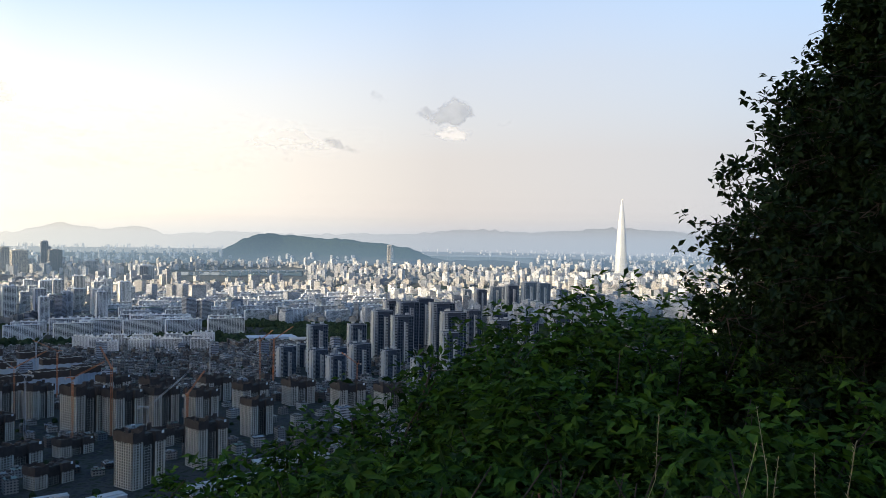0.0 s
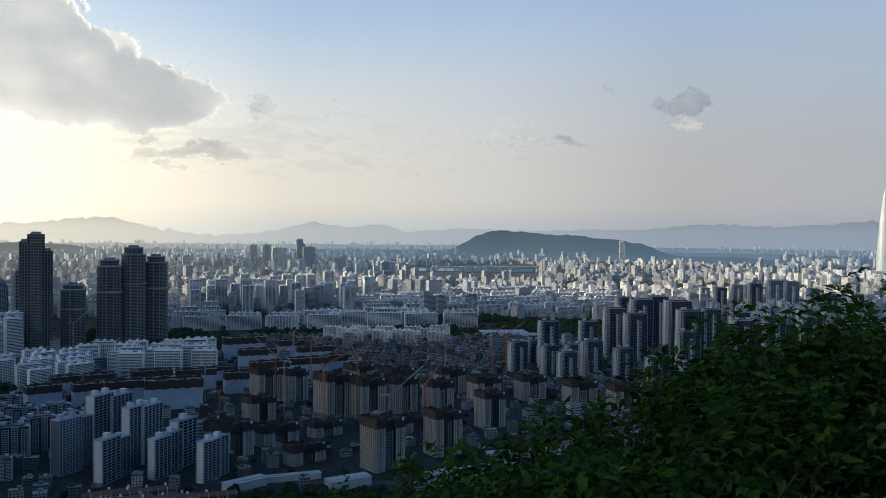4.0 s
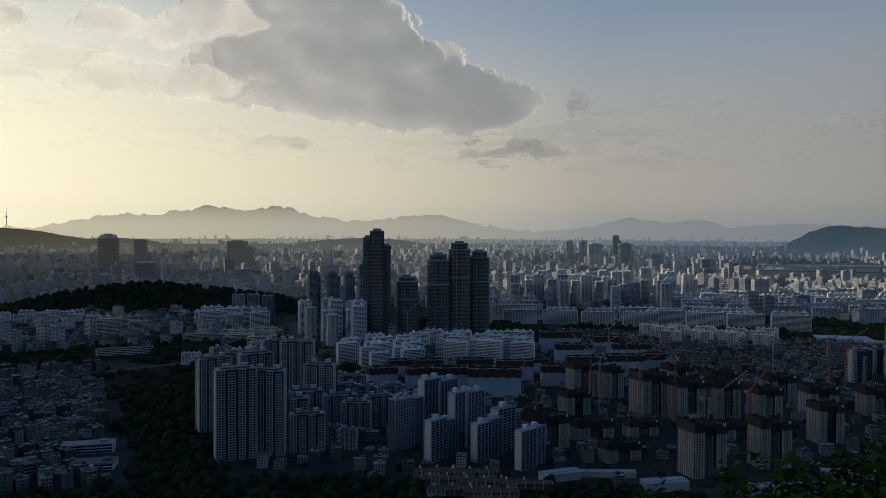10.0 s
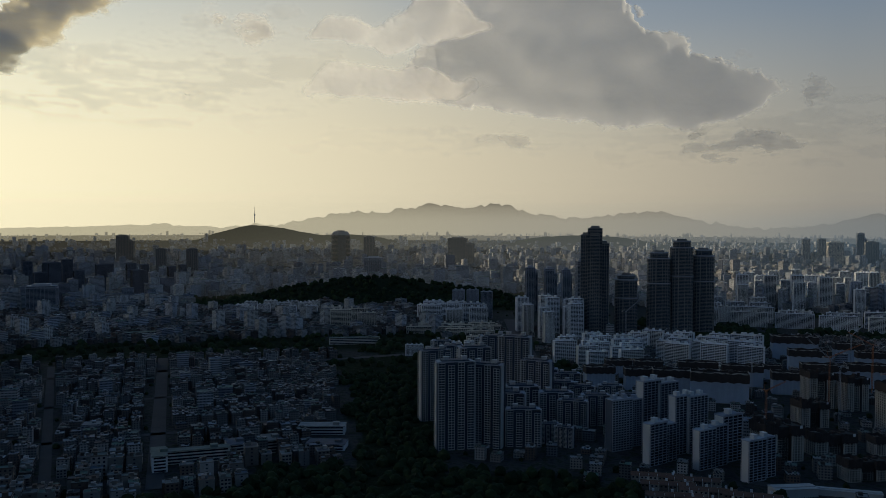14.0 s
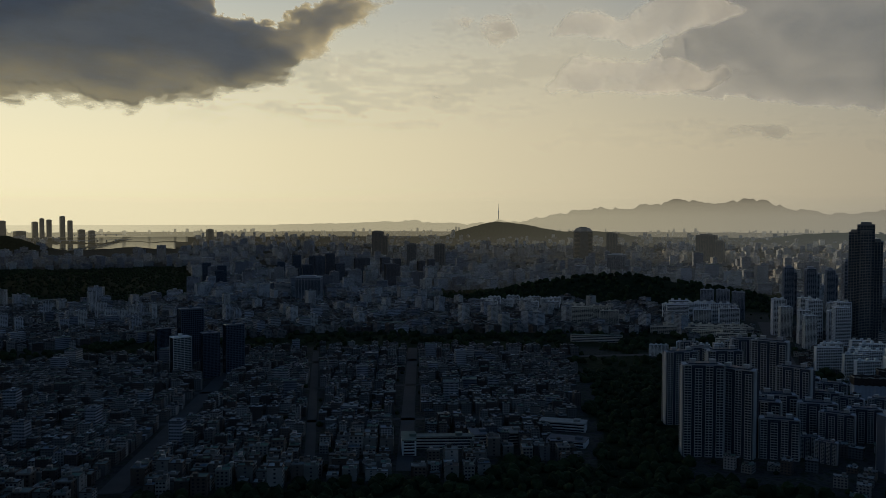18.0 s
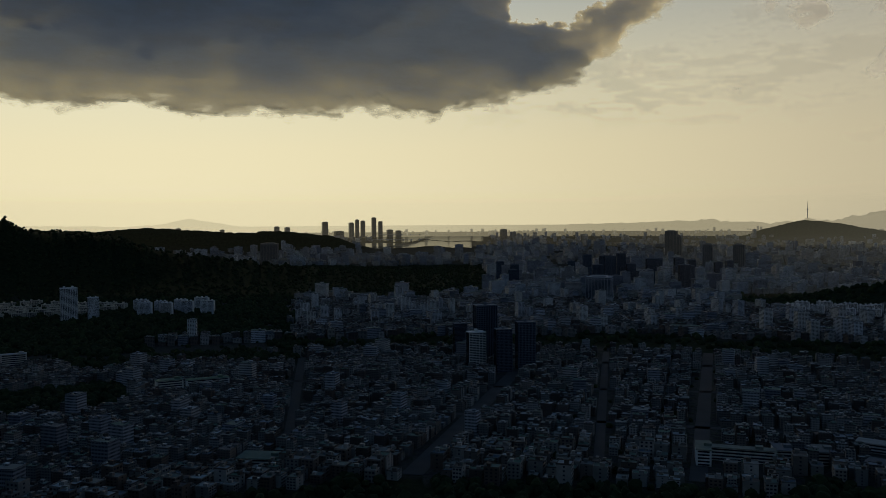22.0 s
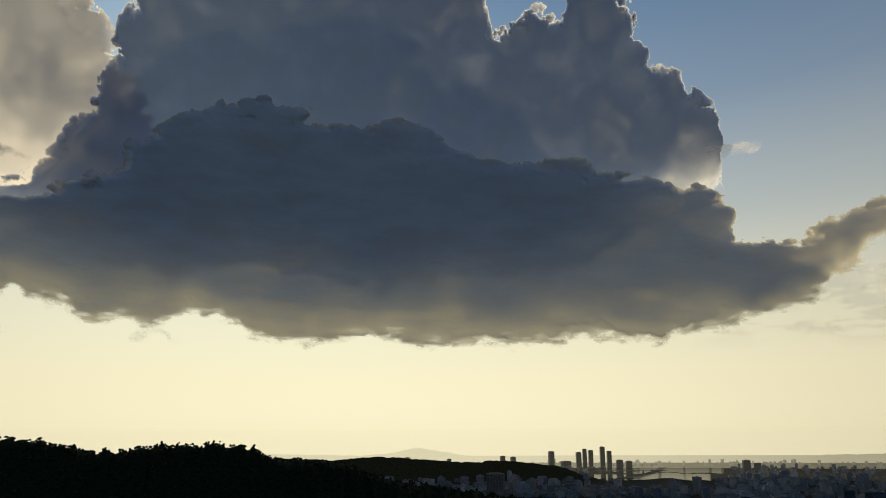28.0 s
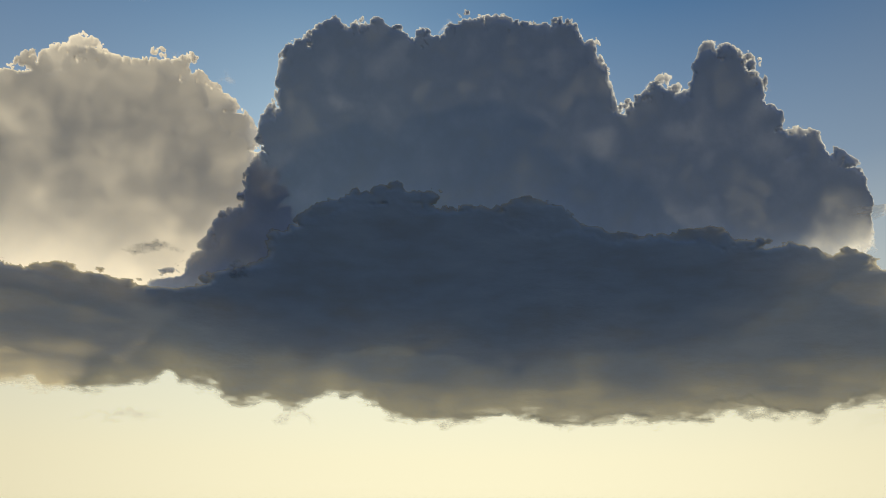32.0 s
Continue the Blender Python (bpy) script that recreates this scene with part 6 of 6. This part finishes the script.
# ---- the far city ----
def far_city(name, label, a0, a1, d0, d1, count, tall, seed):
    r = np.random.default_rng(seed)
    az = a0 + (a1 - a0) * r.random(count)
    t0, t1 = 1 / d0, 1 / d1
    d = 1 / (t0 + (t1 - t0) * r.random(count) ** 0.9)
    x, y = flat_xy(az, d)
    k = (wooded(az, d) < 0.5) & (height_at(az, d) < 45) & clear_of(x, y, 14)
    for b0, b1, e0, e1 in RIVERS:
        k &= ~((az < max(b0, b1) + 0.3) & (az > min(b0, b1) - 0.3) & (d > e0 * (0.84 if b0 < 50 else 0.80)) & (d < e1 * 1.05))
    x, y, az, d = x[k], y[k], az[k], d[k]
    n = len(x)
    z = height_at(az, d)
    clump = fbm(x / 700 + seed, y / 700, 3)
    is_tall = r.random(n) < tall * np.clip((clump - 0.35) * 4, 0.1, 1.6)
    is_office = ~is_tall & (r.random(n) < 0.12)
    w = np.where(is_tall, 26 + 28 * r.random(n), np.where(is_office, 26 + 30 * r.random(n), 16 + 26 * r.random(n)))
    dp = np.where(is_tall, 16 + 8 * r.random(n), 14 + 16 * r.random(n))
    h = np.where(is_tall, 34 + 34 * r.random(n) ** 1.6, np.where(is_office, 25 + 60 * r.random(n) ** 2, 10 + 16 * r.random(n)))
    turn = np.round(clump * 8) * 22 + (r.random(n) - 0.5) * 8
    mat = np.where(is_tall, 1, np.where(is_office, 2, 0))
    rows = [np.stack([x, y, z - 3, w, dp, h + 3, turn, mat], -1), np.stack([x, y, z + h, w - 1, dp - 1, 0 * x + 0.6, turn, 0 * x + 3], -1),
            np.stack([x, y, z + h + 0.6, w * 0.22, dp * 0.4, 0 * x + 4, turn, mat], -1)]
    rr = np.concatenate(rows)
    dist = np.hypot(rr[:, 0], rr[:, 1])
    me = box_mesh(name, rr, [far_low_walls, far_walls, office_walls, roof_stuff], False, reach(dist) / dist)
    tagged(new(name, me), label, "city", kind="stuff")


far_city("eastern_city", "dense pale apartment blocks of the sunlit eastern city", -24, 22, 2500, 17500, 5200, 0.45, 3)
far_city("northern_city", "dense mixed blocks and towers of the northern city", 22, 52, 2650, 17000, 3900, 0.36, 5)
far_city("central_city", "dense low and mid-rise blocks of the central city", 52, 84, 2650, 16000, 3800, 0.16, 7)
far_city("western_city", "dim dense blocks below the western hills", 80, 104, 2700, 15500, 2900, 0.14, 9)
far_city("hillside_city", "pale blocks scattered before the far western hills", 96, 122, 5200, 9500, 600, 0.3, 11)


# ---- bridges over the western river ----
def bridge(a0, a1, dist, label):
    ob = tagged(new("bridge"), label, "bridge")
    p, q = np.array(flat_xy(a0, dist)), np.array(flat_xy(a1, dist * 1.04))
    mid, length = (p + q) / 2, float(np.hypot(*(q - p)))
    turn = math.degrees(math.atan2(q[1] - p[1], q[0] - p[0]))
    part("deck", box_mesh("deck", [(0, 0, 16, length, 24, 4, 0, 0)], [grey_wall]), ob)
    for k in range(12):
        part("pier", box_mesh("pier", [((k + 0.5) / 12 * length - length / 2, 0, 0, 10, 18, 16, 0, 0)], [grey_wall]), ob)
    px, py, pz, s = drawn(mid[0], mid[1], 4.0)
    ob.matrix_basis = pose(float(px), float(py), float(pz), 0, 0, turn)
    ob.scale = (float(s),) * 3


bridge(92.4, 86.0, 9300, "long low road bridge over the bright river")
bridge(91.6, 84.4, 12200, "far road bridge over the bright river")
bridge(14.5, 7.0, 5650, "low road bridge over the pale river")


# ---- woods ----
def clump_shapes():
    out = []
    for k in range(6):
        bm = bmesh.new()
        bmesh.ops.create_icosphere(bm, subdivisions=2, radius=1.0)
        for v in bm.verts:
            n = noise.noise(v.co * 1.6 + Vector((k * 7.1, 0, 0))) * 0.38 + noise.noise(v.co * 4.3 + Vector((0, k * 3.7, 0))) * 0.26
            v.co *= 1 + n
            v.co.z = max(v.co.z * 0.95, -0.7)
        bm.verts.index_update()
        out.append((np.array([v.co[:] for v in bm.verts]), np.array([[v.index for v in f.verts] for f in bm.faces])))
        bm.free()
    return out


CLUMPS = clump_shapes()


def woods(name, label, x, y, az, d, size):
    z = height_at(az, d)
    s = reach(d) / d
    vs, fs, base = [], [], 0
    pick, turn = rng.integers(0, 6, len(x)), rng.random(len(x)) * 6.28
    for k in range(len(x)):
        v, f = CLUMPS[pick[k]]
        c, sn = math.cos(turn[k]), math.sin(turn[k])
        r = size[0] + rng.random() * (size[1] - size[0])
        p = np.stack([v[:, 0] * c - v[:, 1] * sn, v[:, 0] * sn + v[:, 1] * c, v[:, 2] * (0.9 + 0.5 * rng.random())], -1) * r + (x[k], y[k], z[k] + r * 0.45)
        p = np.stack([p[:, 0] * s[k], p[:, 1] * s[k], EYE_Z + (p[:, 2] - EYE_Z) * s[k]], -1)
        vs.append(p)
        fs.append(f + base)
        base += len(v)
    tagged(new(name, mesh_from(name, np.concatenate(vs), np.concatenate(fs), [wood_green])), label, "woods", kind="stuff")


def scatter(a0, a1, d0, d1, count, need, keep_off=5.0):
    az = a0 + (a1 - a0) * rng.random(count)
    d = np.sqrt(d0 ** 2 + (d1 ** 2 - d0 ** 2) * rng.random(count))
    x, y = flat_xy(az, d)
    w = wooded(az, d) > 0.5
    k = (w if need else ~w) & clear_of(x, y, keep_off) & off_road(x, y, 3)
    return x[k], y[k], az[k], d[k]


woods("hill_foot_woods", "dark broadleaf woods at the foot of the hill", *scatter(-30, 128, 690, 1450, 12500, True), (4, 7.5))
woods("east_park_woods", "dark woods in the eastern park", *scatter(-24, 10, 2050, 2500, 1300, True), (5, 9))
woods("stream_woods", "dark tree belts along the stream and parks", *scatter(32, 128, 1450, 2600, 3800, True), (5, 9))
woods("ridge_woods", "dark wooded hill beyond the flats", *scatter(44, 84, 2450, 3100, 2400, True, 2), (4.5, 8))
woods("mountain_woods", "dark wooded slopes of the western mountain", *scatter(84, 136, 2750, 4600, 10500, True, 2), (3.4, 5.4))
woods("belt_woods", "dark belt of trees between white slabs of flats", *scatter(4, 32, 1820, 2570, 4200, True), (5, 9))
woods("park_woods", "dark park woods below the western hill", *scatter(97, 140, 1200, 2850, 9500, True), (4.5, 8))
woods("street_trees", "scattered dark street and garden trees", *scatter(-22, 120, 830, 2450, 3000, False, 3), (2.5, 4.5))


# ---- plants beside the eye ----
def leaves_mesh(name, at, way, size, mat, wide=0.5):
    """Pointed leaves folded along the midrib."""
    n = len(at)
    way = way / np.linalg.norm(way, axis=1, keepdims=True)
    up = rng.normal(size=(n, 3)) * 0.6 + (0, 0, 1)
    side = np.cross(way, up)
    side /= np.linalg.norm(side, axis=1, keepdims=True)
    nrm = np.cross(side, way)
    L, W = size[:, None], size[:, None] * wide * (0.8 + 0.4 * rng.random((n, 1)))
    droop = -nrm * L * (0.1 + 0.2 * rng.random((n, 1)))
    v = np.stack([at, at + way * L * 0.5 + side * W * 0.5 + nrm * W * 0.14, at + way * L + droop, at + way * L * 0.5 - side * W * 0.5 + nrm * W * 0.14, at + way * L * 0.55 + droop * 0.2], 1)
    tri = np.array([(0, 1, 4), (1, 2, 4), (2, 3, 4), (3, 0, 4)])
    f = (tri[None] + (np.arange(n) * 5)[:, None, None]).reshape(-1, 3)
    return mesh_from(name, v.reshape(-1, 3), f, [mat])


def whorls(centres, axes, each, tilt, gap):
    """Leaf roots and directions: each shoot ends in a whorl of leaves that spread round its axis."""
    n = len(centres)
    axes = axes / (np.linalg.norm(axes, axis=1, keepdims=True) + 1e-6)
    u = np.cross(axes, rng.normal(size=(n, 3)))
    u /= np.linalg.norm(u, axis=1, keepdims=True) + 1e-6
    w = np.cross(axes, u)
    turn = (np.arange(each) * 2.4)[None, :, None] + rng.random((n, 1, 1)) * 6.28
    lift = tilt[0] + (tilt[1] - tilt[0]) * rng.random((n, each, 1))
    way = (u[:, None] * np.cos(turn) + w[:, None] * np.sin(turn)) * np.cos(lift) + axes[:, None] * np.sin(lift)
    at = centres[:, None] + axes[:, None] * (rng.random((n, each, 1)) - 0.7) * gap + way * 0.01
    return at.reshape(-1, 3), way.reshape(-1, 3)


def limb_mesh(name, lines, mat):
    """Tapered crooked limbs: each line is a list of (point, radius)."""
    vs, fs = [], []
    for line in lines:
        base = len(vs)
        for k, (p, r) in enumerate(line):
            p = Vector(p)
            q = Vector(line[min(k + 1, len(line) - 1)][0]) - Vector(line[max(k - 1, 0)][0])
            a = q.orthogonal().normalized()
            b = q.normalized().cross(a)
            vs += [tuple(p + (a * math.cos(t) + b * math.sin(t)) * r) for t in (0, 1.257, 2.513, 3.77, 5.027)]
        for k in range(len(line) - 1):
            for i in range(5):
                j = (i + 1) % 5
                fs.append((base + k * 5 + i, base + k * 5 + j, base + k * 5 + 5 + j, base + k * 5 + 5 + i))
    return mesh_from(name, vs, fs, [mat], smooth=True)


def crooked(p, q, r0, r1, bend, steps=6):
    p, q = Vector(p), Vector(q)
    side = Vector(rng.normal(size=3)) * bend * (q - p).length
    out = []
    for k in range(steps + 1):
        t = k / steps
        out.append((p.lerp(q, t) + side * math.sin(t * math.pi) * 0.5 + Vector(rng.normal(size=3)) * bend * 0.12 * (q - p).length * (0 < k < steps), r0 + (r1 - r0) * t))
    return out


def bush(az, dist, top_el, radius, count, label, size=(0.075, 0.155), mat=None, spikes=0, name="shrub"):
    """A shrub or sapling that stands on the slope: stems from the root, twigs, and leaves in sprays with gaps between."""
    x, y = flat_xy(az, dist)
    z0 = float(height_at(az, dist))
    top = EYE_Z + dist * math.tan(radians(top_el))
    tall = max(0.6, top - z0)
    ob = tagged(new(name), label, "shrub" if name == "shrub" else "tree", "shrubs on the slope")
    ob.location = (x, y, z0)
    stems, tips = [], []
    for k in range(7 + spikes):
        a, e = rng.random() * 6.28, 0.35 + 0.65 * rng.random()
        reach_out = radius * (0.3 + 0.7 * rng.random()) * (1.15 - 0.6 * e)
        tip = (math.cos(a) * reach_out, math.sin(a) * reach_out, tall * (e if k else 1.0) * (0.9 if k < 7 else 1.0))
        line = crooked((rng.normal() * 0.05, rng.normal() * 0.05, -0.1), tip, 0.012 + 0.008 * tall, 0.004, 0.2)
        stems.append(line)
        for j in range(9):
            t = 0.25 + 0.75 * rng.random()
            p = line[min(6, int(t * 6))][0]
            q = Vector(p) + Vector((rng.normal(), rng.normal(), rng.normal() * 0.5 + 0.15)) * radius * 0.32
            q.z = min(q.z, tall)
            stems.append(crooked(p, q, 0.006, 0.002, 0.2, 4))
            tips += [Vector(p).lerp(q, f) for f in (0.4, 0.7, 1.0)]
    part("woody_stem", limb_mesh("woody_stem", stems, bark), ob)
    tips = np.array([t[:] for t in tips])
    shoots = int(count / 3.2)
    pick = tips[rng.integers(0, len(tips), shoots)] + rng.normal(size=(shoots, 3)) * radius * 0.10
    axes = rng.normal(size=(shoots, 3)) * 0.5 + (0, 0, 0.7)
    half = int(shoots * 0.65)
    ball = rng.normal(size=(half, 3))
    ball /= np.linalg.norm(ball, axis=1, keepdims=True)
    lobes = 0.80 + 0.75 * (fbm(ball[:, 0] * 2.6 + az, ball[:, 2] * 2.6 + ball[:, 1] * 1.9 + dist, 4) - 0.5)
    pick[:half] = ball * (lobes * (0.7 + 0.3 * np.sqrt(rng.random(half))))[:, None] * (radius, radius, tall * 0.52) + (0, 0, tall * 0.5)
    axes[:half] = ball + rng.normal(size=(half, 3)) * 0.3 + (0, 0, 0.55)
    pick[:, 2] = np.where(pick[:, 2] > tall, tall - rng.random(shoots) * 0.15, pick[:, 2])
    at, way = whorls(pick, axes, 6, (0.05, 0.75), size[1] * 0.9)
    way[:, 2] -= 0.15
    part("foliage", leaves_mesh("foliage", at, way, size[0] + rng.random(len(at)) * (size[1] - size[0]), mat or leaf_green, 0.46), ob)
    return ob


for az, dist, el, radius, count in ((21, 9.5, -16.2, 0.8, 1500), (16.5, 9.0, -15.2, 0.8, 1800), (11.8, 8.5, -13.4, 0.8, 2200), (8.2, 9.5, -10.6, 0.55, 1300), (4.4, 9.0, -10.6, 0.6, 1300), (6.2, 6.5, -13.6, 1.0, 3600),
                                    (1.5, 8.0, -11.6, 0.9, 2800), (-0.8, 9.0, -9.2, 0.8, 2400), (-3.8, 9.5, -7.4, 0.9, 2800), (-7.2, 10.0, -5.2, 0.95, 3000), (-9.6, 10.5, -5.6, 0.9, 2600), (-12.6, 10.0, -4.1, 1.0, 3000),
                                    (-15.8, 10.5, -5.2, 0.95, 2600), (-18.8, 9.5, -4.6, 0.9, 2600), (0.5, 5.2, -14.5, 1.0, 3600), (-4.5, 6.0, -11.0, 1.1, 4200), (-9.5, 6.4, -9.0, 1.1, 4200), (-14.2, 6.4, -8.4, 1.1, 4200),
                                    (-19.5, 6.2, -8.4, 1.2, 4200), (-24.5, 6.0, -9.0, 1.2, 3600), (-30.0, 6.5, -8.0, 1.3, 3200), (12.5, 6.0, -16.4, 0.8, 2200), (-36, 7.0, -7, 1.4, 3000), (-18.2, 9.8, -4.8, 1.2, 3200), (-21.5, 9.6, -4.3, 1.2, 3400), (-24.8, 9.4, -4.0, 1.2, 3400), (-28.2, 9.2, -3.8, 1.2, 3200), (-4.8, 8.2, -8.2, 1.1, 3600), (-8.6, 8.4, -6.6, 1.2, 4000), (-11.2, 8.0, -6.2, 1.2, 4000), (-14.2, 8.3, -6.2, 1.2, 4000), (-17.4, 8.2, -6.0, 1.2, 4000), (-21.5, 8.4, -5.6, 1.2, 3600), (-26.5, 8.5, -5.5, 1.2, 3000)):
    bush(az, dist, el + (2.7 if dist > 7.5 and az < -2 else 1.1 if dist > 7.5 and az < 6 else 0.2), radius, count, "dense green broadleaf shrub on the hillside")
for az, dist, el in ((-5.8, 4.4, -15.2), (-11.5, 4.3, -13.8), (-16.8, 4.4, -13.2), (-8.6, 4.6, -14.0), (-14, 4.2, -15.5), (-21, 4.5, -13.5), (-2, 4.2, -17)):
    bush(az, dist, el, 0.45, 900, "young light green shrub with upright shoots", (0.03, 0.06), leaf_young, 5)
bush(-10.0, 4.6, -12.6, 0.12, 60, "withered red-brown twig among green shrubs", (0.05, 0.09), red_leaf)


def big_tree(az, dist, lean):
    """The dark tree at the path's edge: trunk, crooked limbs and a ragged crown in tiers."""
    x, y = flat_xy(az, dist)
    z0 = float(height_at(az, dist))
    ob = tagged(new("tree"), "tall dark broadleaf tree with a ragged layered crown", "tree")
    ob.location, ob.rotation_euler = (x, y, z0), (0, 0, radians(az))
    tall = EYE_Z - z0 + dist * math.tan(radians(19))
    part("trunk", limb_mesh("trunk", [crooked((0, 0, -0.3), (lean, 0, tall * 0.55), 0.19, 0.11, 0.05, 8), crooked((lean, 0, tall * 0.55), (lean * 1.2, 0.2, tall * 0.98), 0.11, 0.03, 0.08, 6)], bark), ob)
    lines, at = [], []
    # how far the crown reaches out at each height, as a share of the height
    edge = [(0.22, 2.3), (0.34, 2.25), (0.44, 2.15), (0.50, 2.0), (0.58, 2.12), (0.62, 1.88), (0.70, 1.8), (0.75, 1.4), (0.80, 1.3), (0.84, 0.9), (0.9, 0.65), (0.96, 0.5), (1.0, 0.3)]
    for k in range(420):
        f = 0.2 + 0.8 * (k / 419)
        a = math.pi + 0.35 + rng.normal() * 1.3
        tuft = 0.86 + 0.3 * (float(fbm(np.array(f * 16.0), np.array(a * 0.9), 3)) - 0.5)
        out = float(table(f, edge)) * dist / 8.1 * tuft * (0.45 + 0.55 * math.sqrt(rng.random()) if k % 2 else 0.93 + 0.09 * rng.random())
        p = Vector((lean * min(1, f * 1.6), 0, tall * f - 0.25))
        q = p + Vector((math.cos(a) * out, math.sin(a) * out * 0.8, (rng.random() - 0.35) * 0.4))
        line = crooked(p, q, 0.035 * (1.2 - f), 0.006, 0.12, 5)
        lines.append(line)
        for j in range(12):
            t = line[1 + int(rng.random() * 5)][0]
            e = Vector(t) + Vector((rng.normal(), rng.normal(), rng.normal() * 0.6)) * 0.2
            lines.append(crooked(t, e, 0.007, 0.003, 0.2, 2))
            at += [Vector(t).lerp(e, 0.5)[:], e[:]]
    part("branching", limb_mesh("branching", lines, bark), ob)
    at = np.array(at)
    n = 22000
    pick = at[rng.integers(0, len(at), n)] + rng.normal(size=(n, 3)) * 0.075
    root, way = whorls(pick, rng.normal(size=(n, 3)) + (-0.3, 0, 0.5), 6, (-0.1, 0.7), 0.09)
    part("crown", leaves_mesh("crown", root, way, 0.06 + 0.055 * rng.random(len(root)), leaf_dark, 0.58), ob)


big_tree(-32.5, 9.0, -0.1)


def grass_stalk(az, dist, el0, el1, lean):
    """One dry grass stalk with a feathered head."""
    x, y = flat_xy(az, dist)
    z0 = float(height_at(az, dist))
    ob = tagged(new("grass_stalk"), "tall dry straw-coloured grass stalk", "grass", "dry stalks by the path")
    ob.location = (x, y, z0)
    z1 = EYE_Z + dist * math.tan(radians(el1)) - z0
    c, s = math.cos(radians(az)), math.sin(radians(az))
    line = crooked((0, 0, -0.05), (lean * c, lean * s, z1), 0.0032, 0.001, 0.08, 8)
    part("stem", limb_mesh("stem", [line], dry_stem), ob)
    at = np.array([Vector(line[-2][0]).lerp(Vector(line[-1][0]), k / 30)[:] for k in range(30)])
    part("seed_head", leaves_mesh("seed_head", at, rng.normal(size=(30, 3)) * 0.4 + (0, 0, 1), np.full(30, 0.016), dry_stem, 0.2), ob)


for az, dist, el, lean in ((-25.4, 3.2, -10.5, -0.12), (-27.2, 3.0, -12.0, 0.1), (-28.5, 3.1, -9.8, 0.22), (-24.2, 3.3, -12.8, -0.05), (-18.8, 3.4, -11.5, -0.1), (-29.4, 3.0, -12.5, 0.3), (-26.4, 3.4, -13.0, 0.02), (-22.5, 3.2, -13.6, 0.12)):
    grass_stalk(az, dist, -18, el, lean)
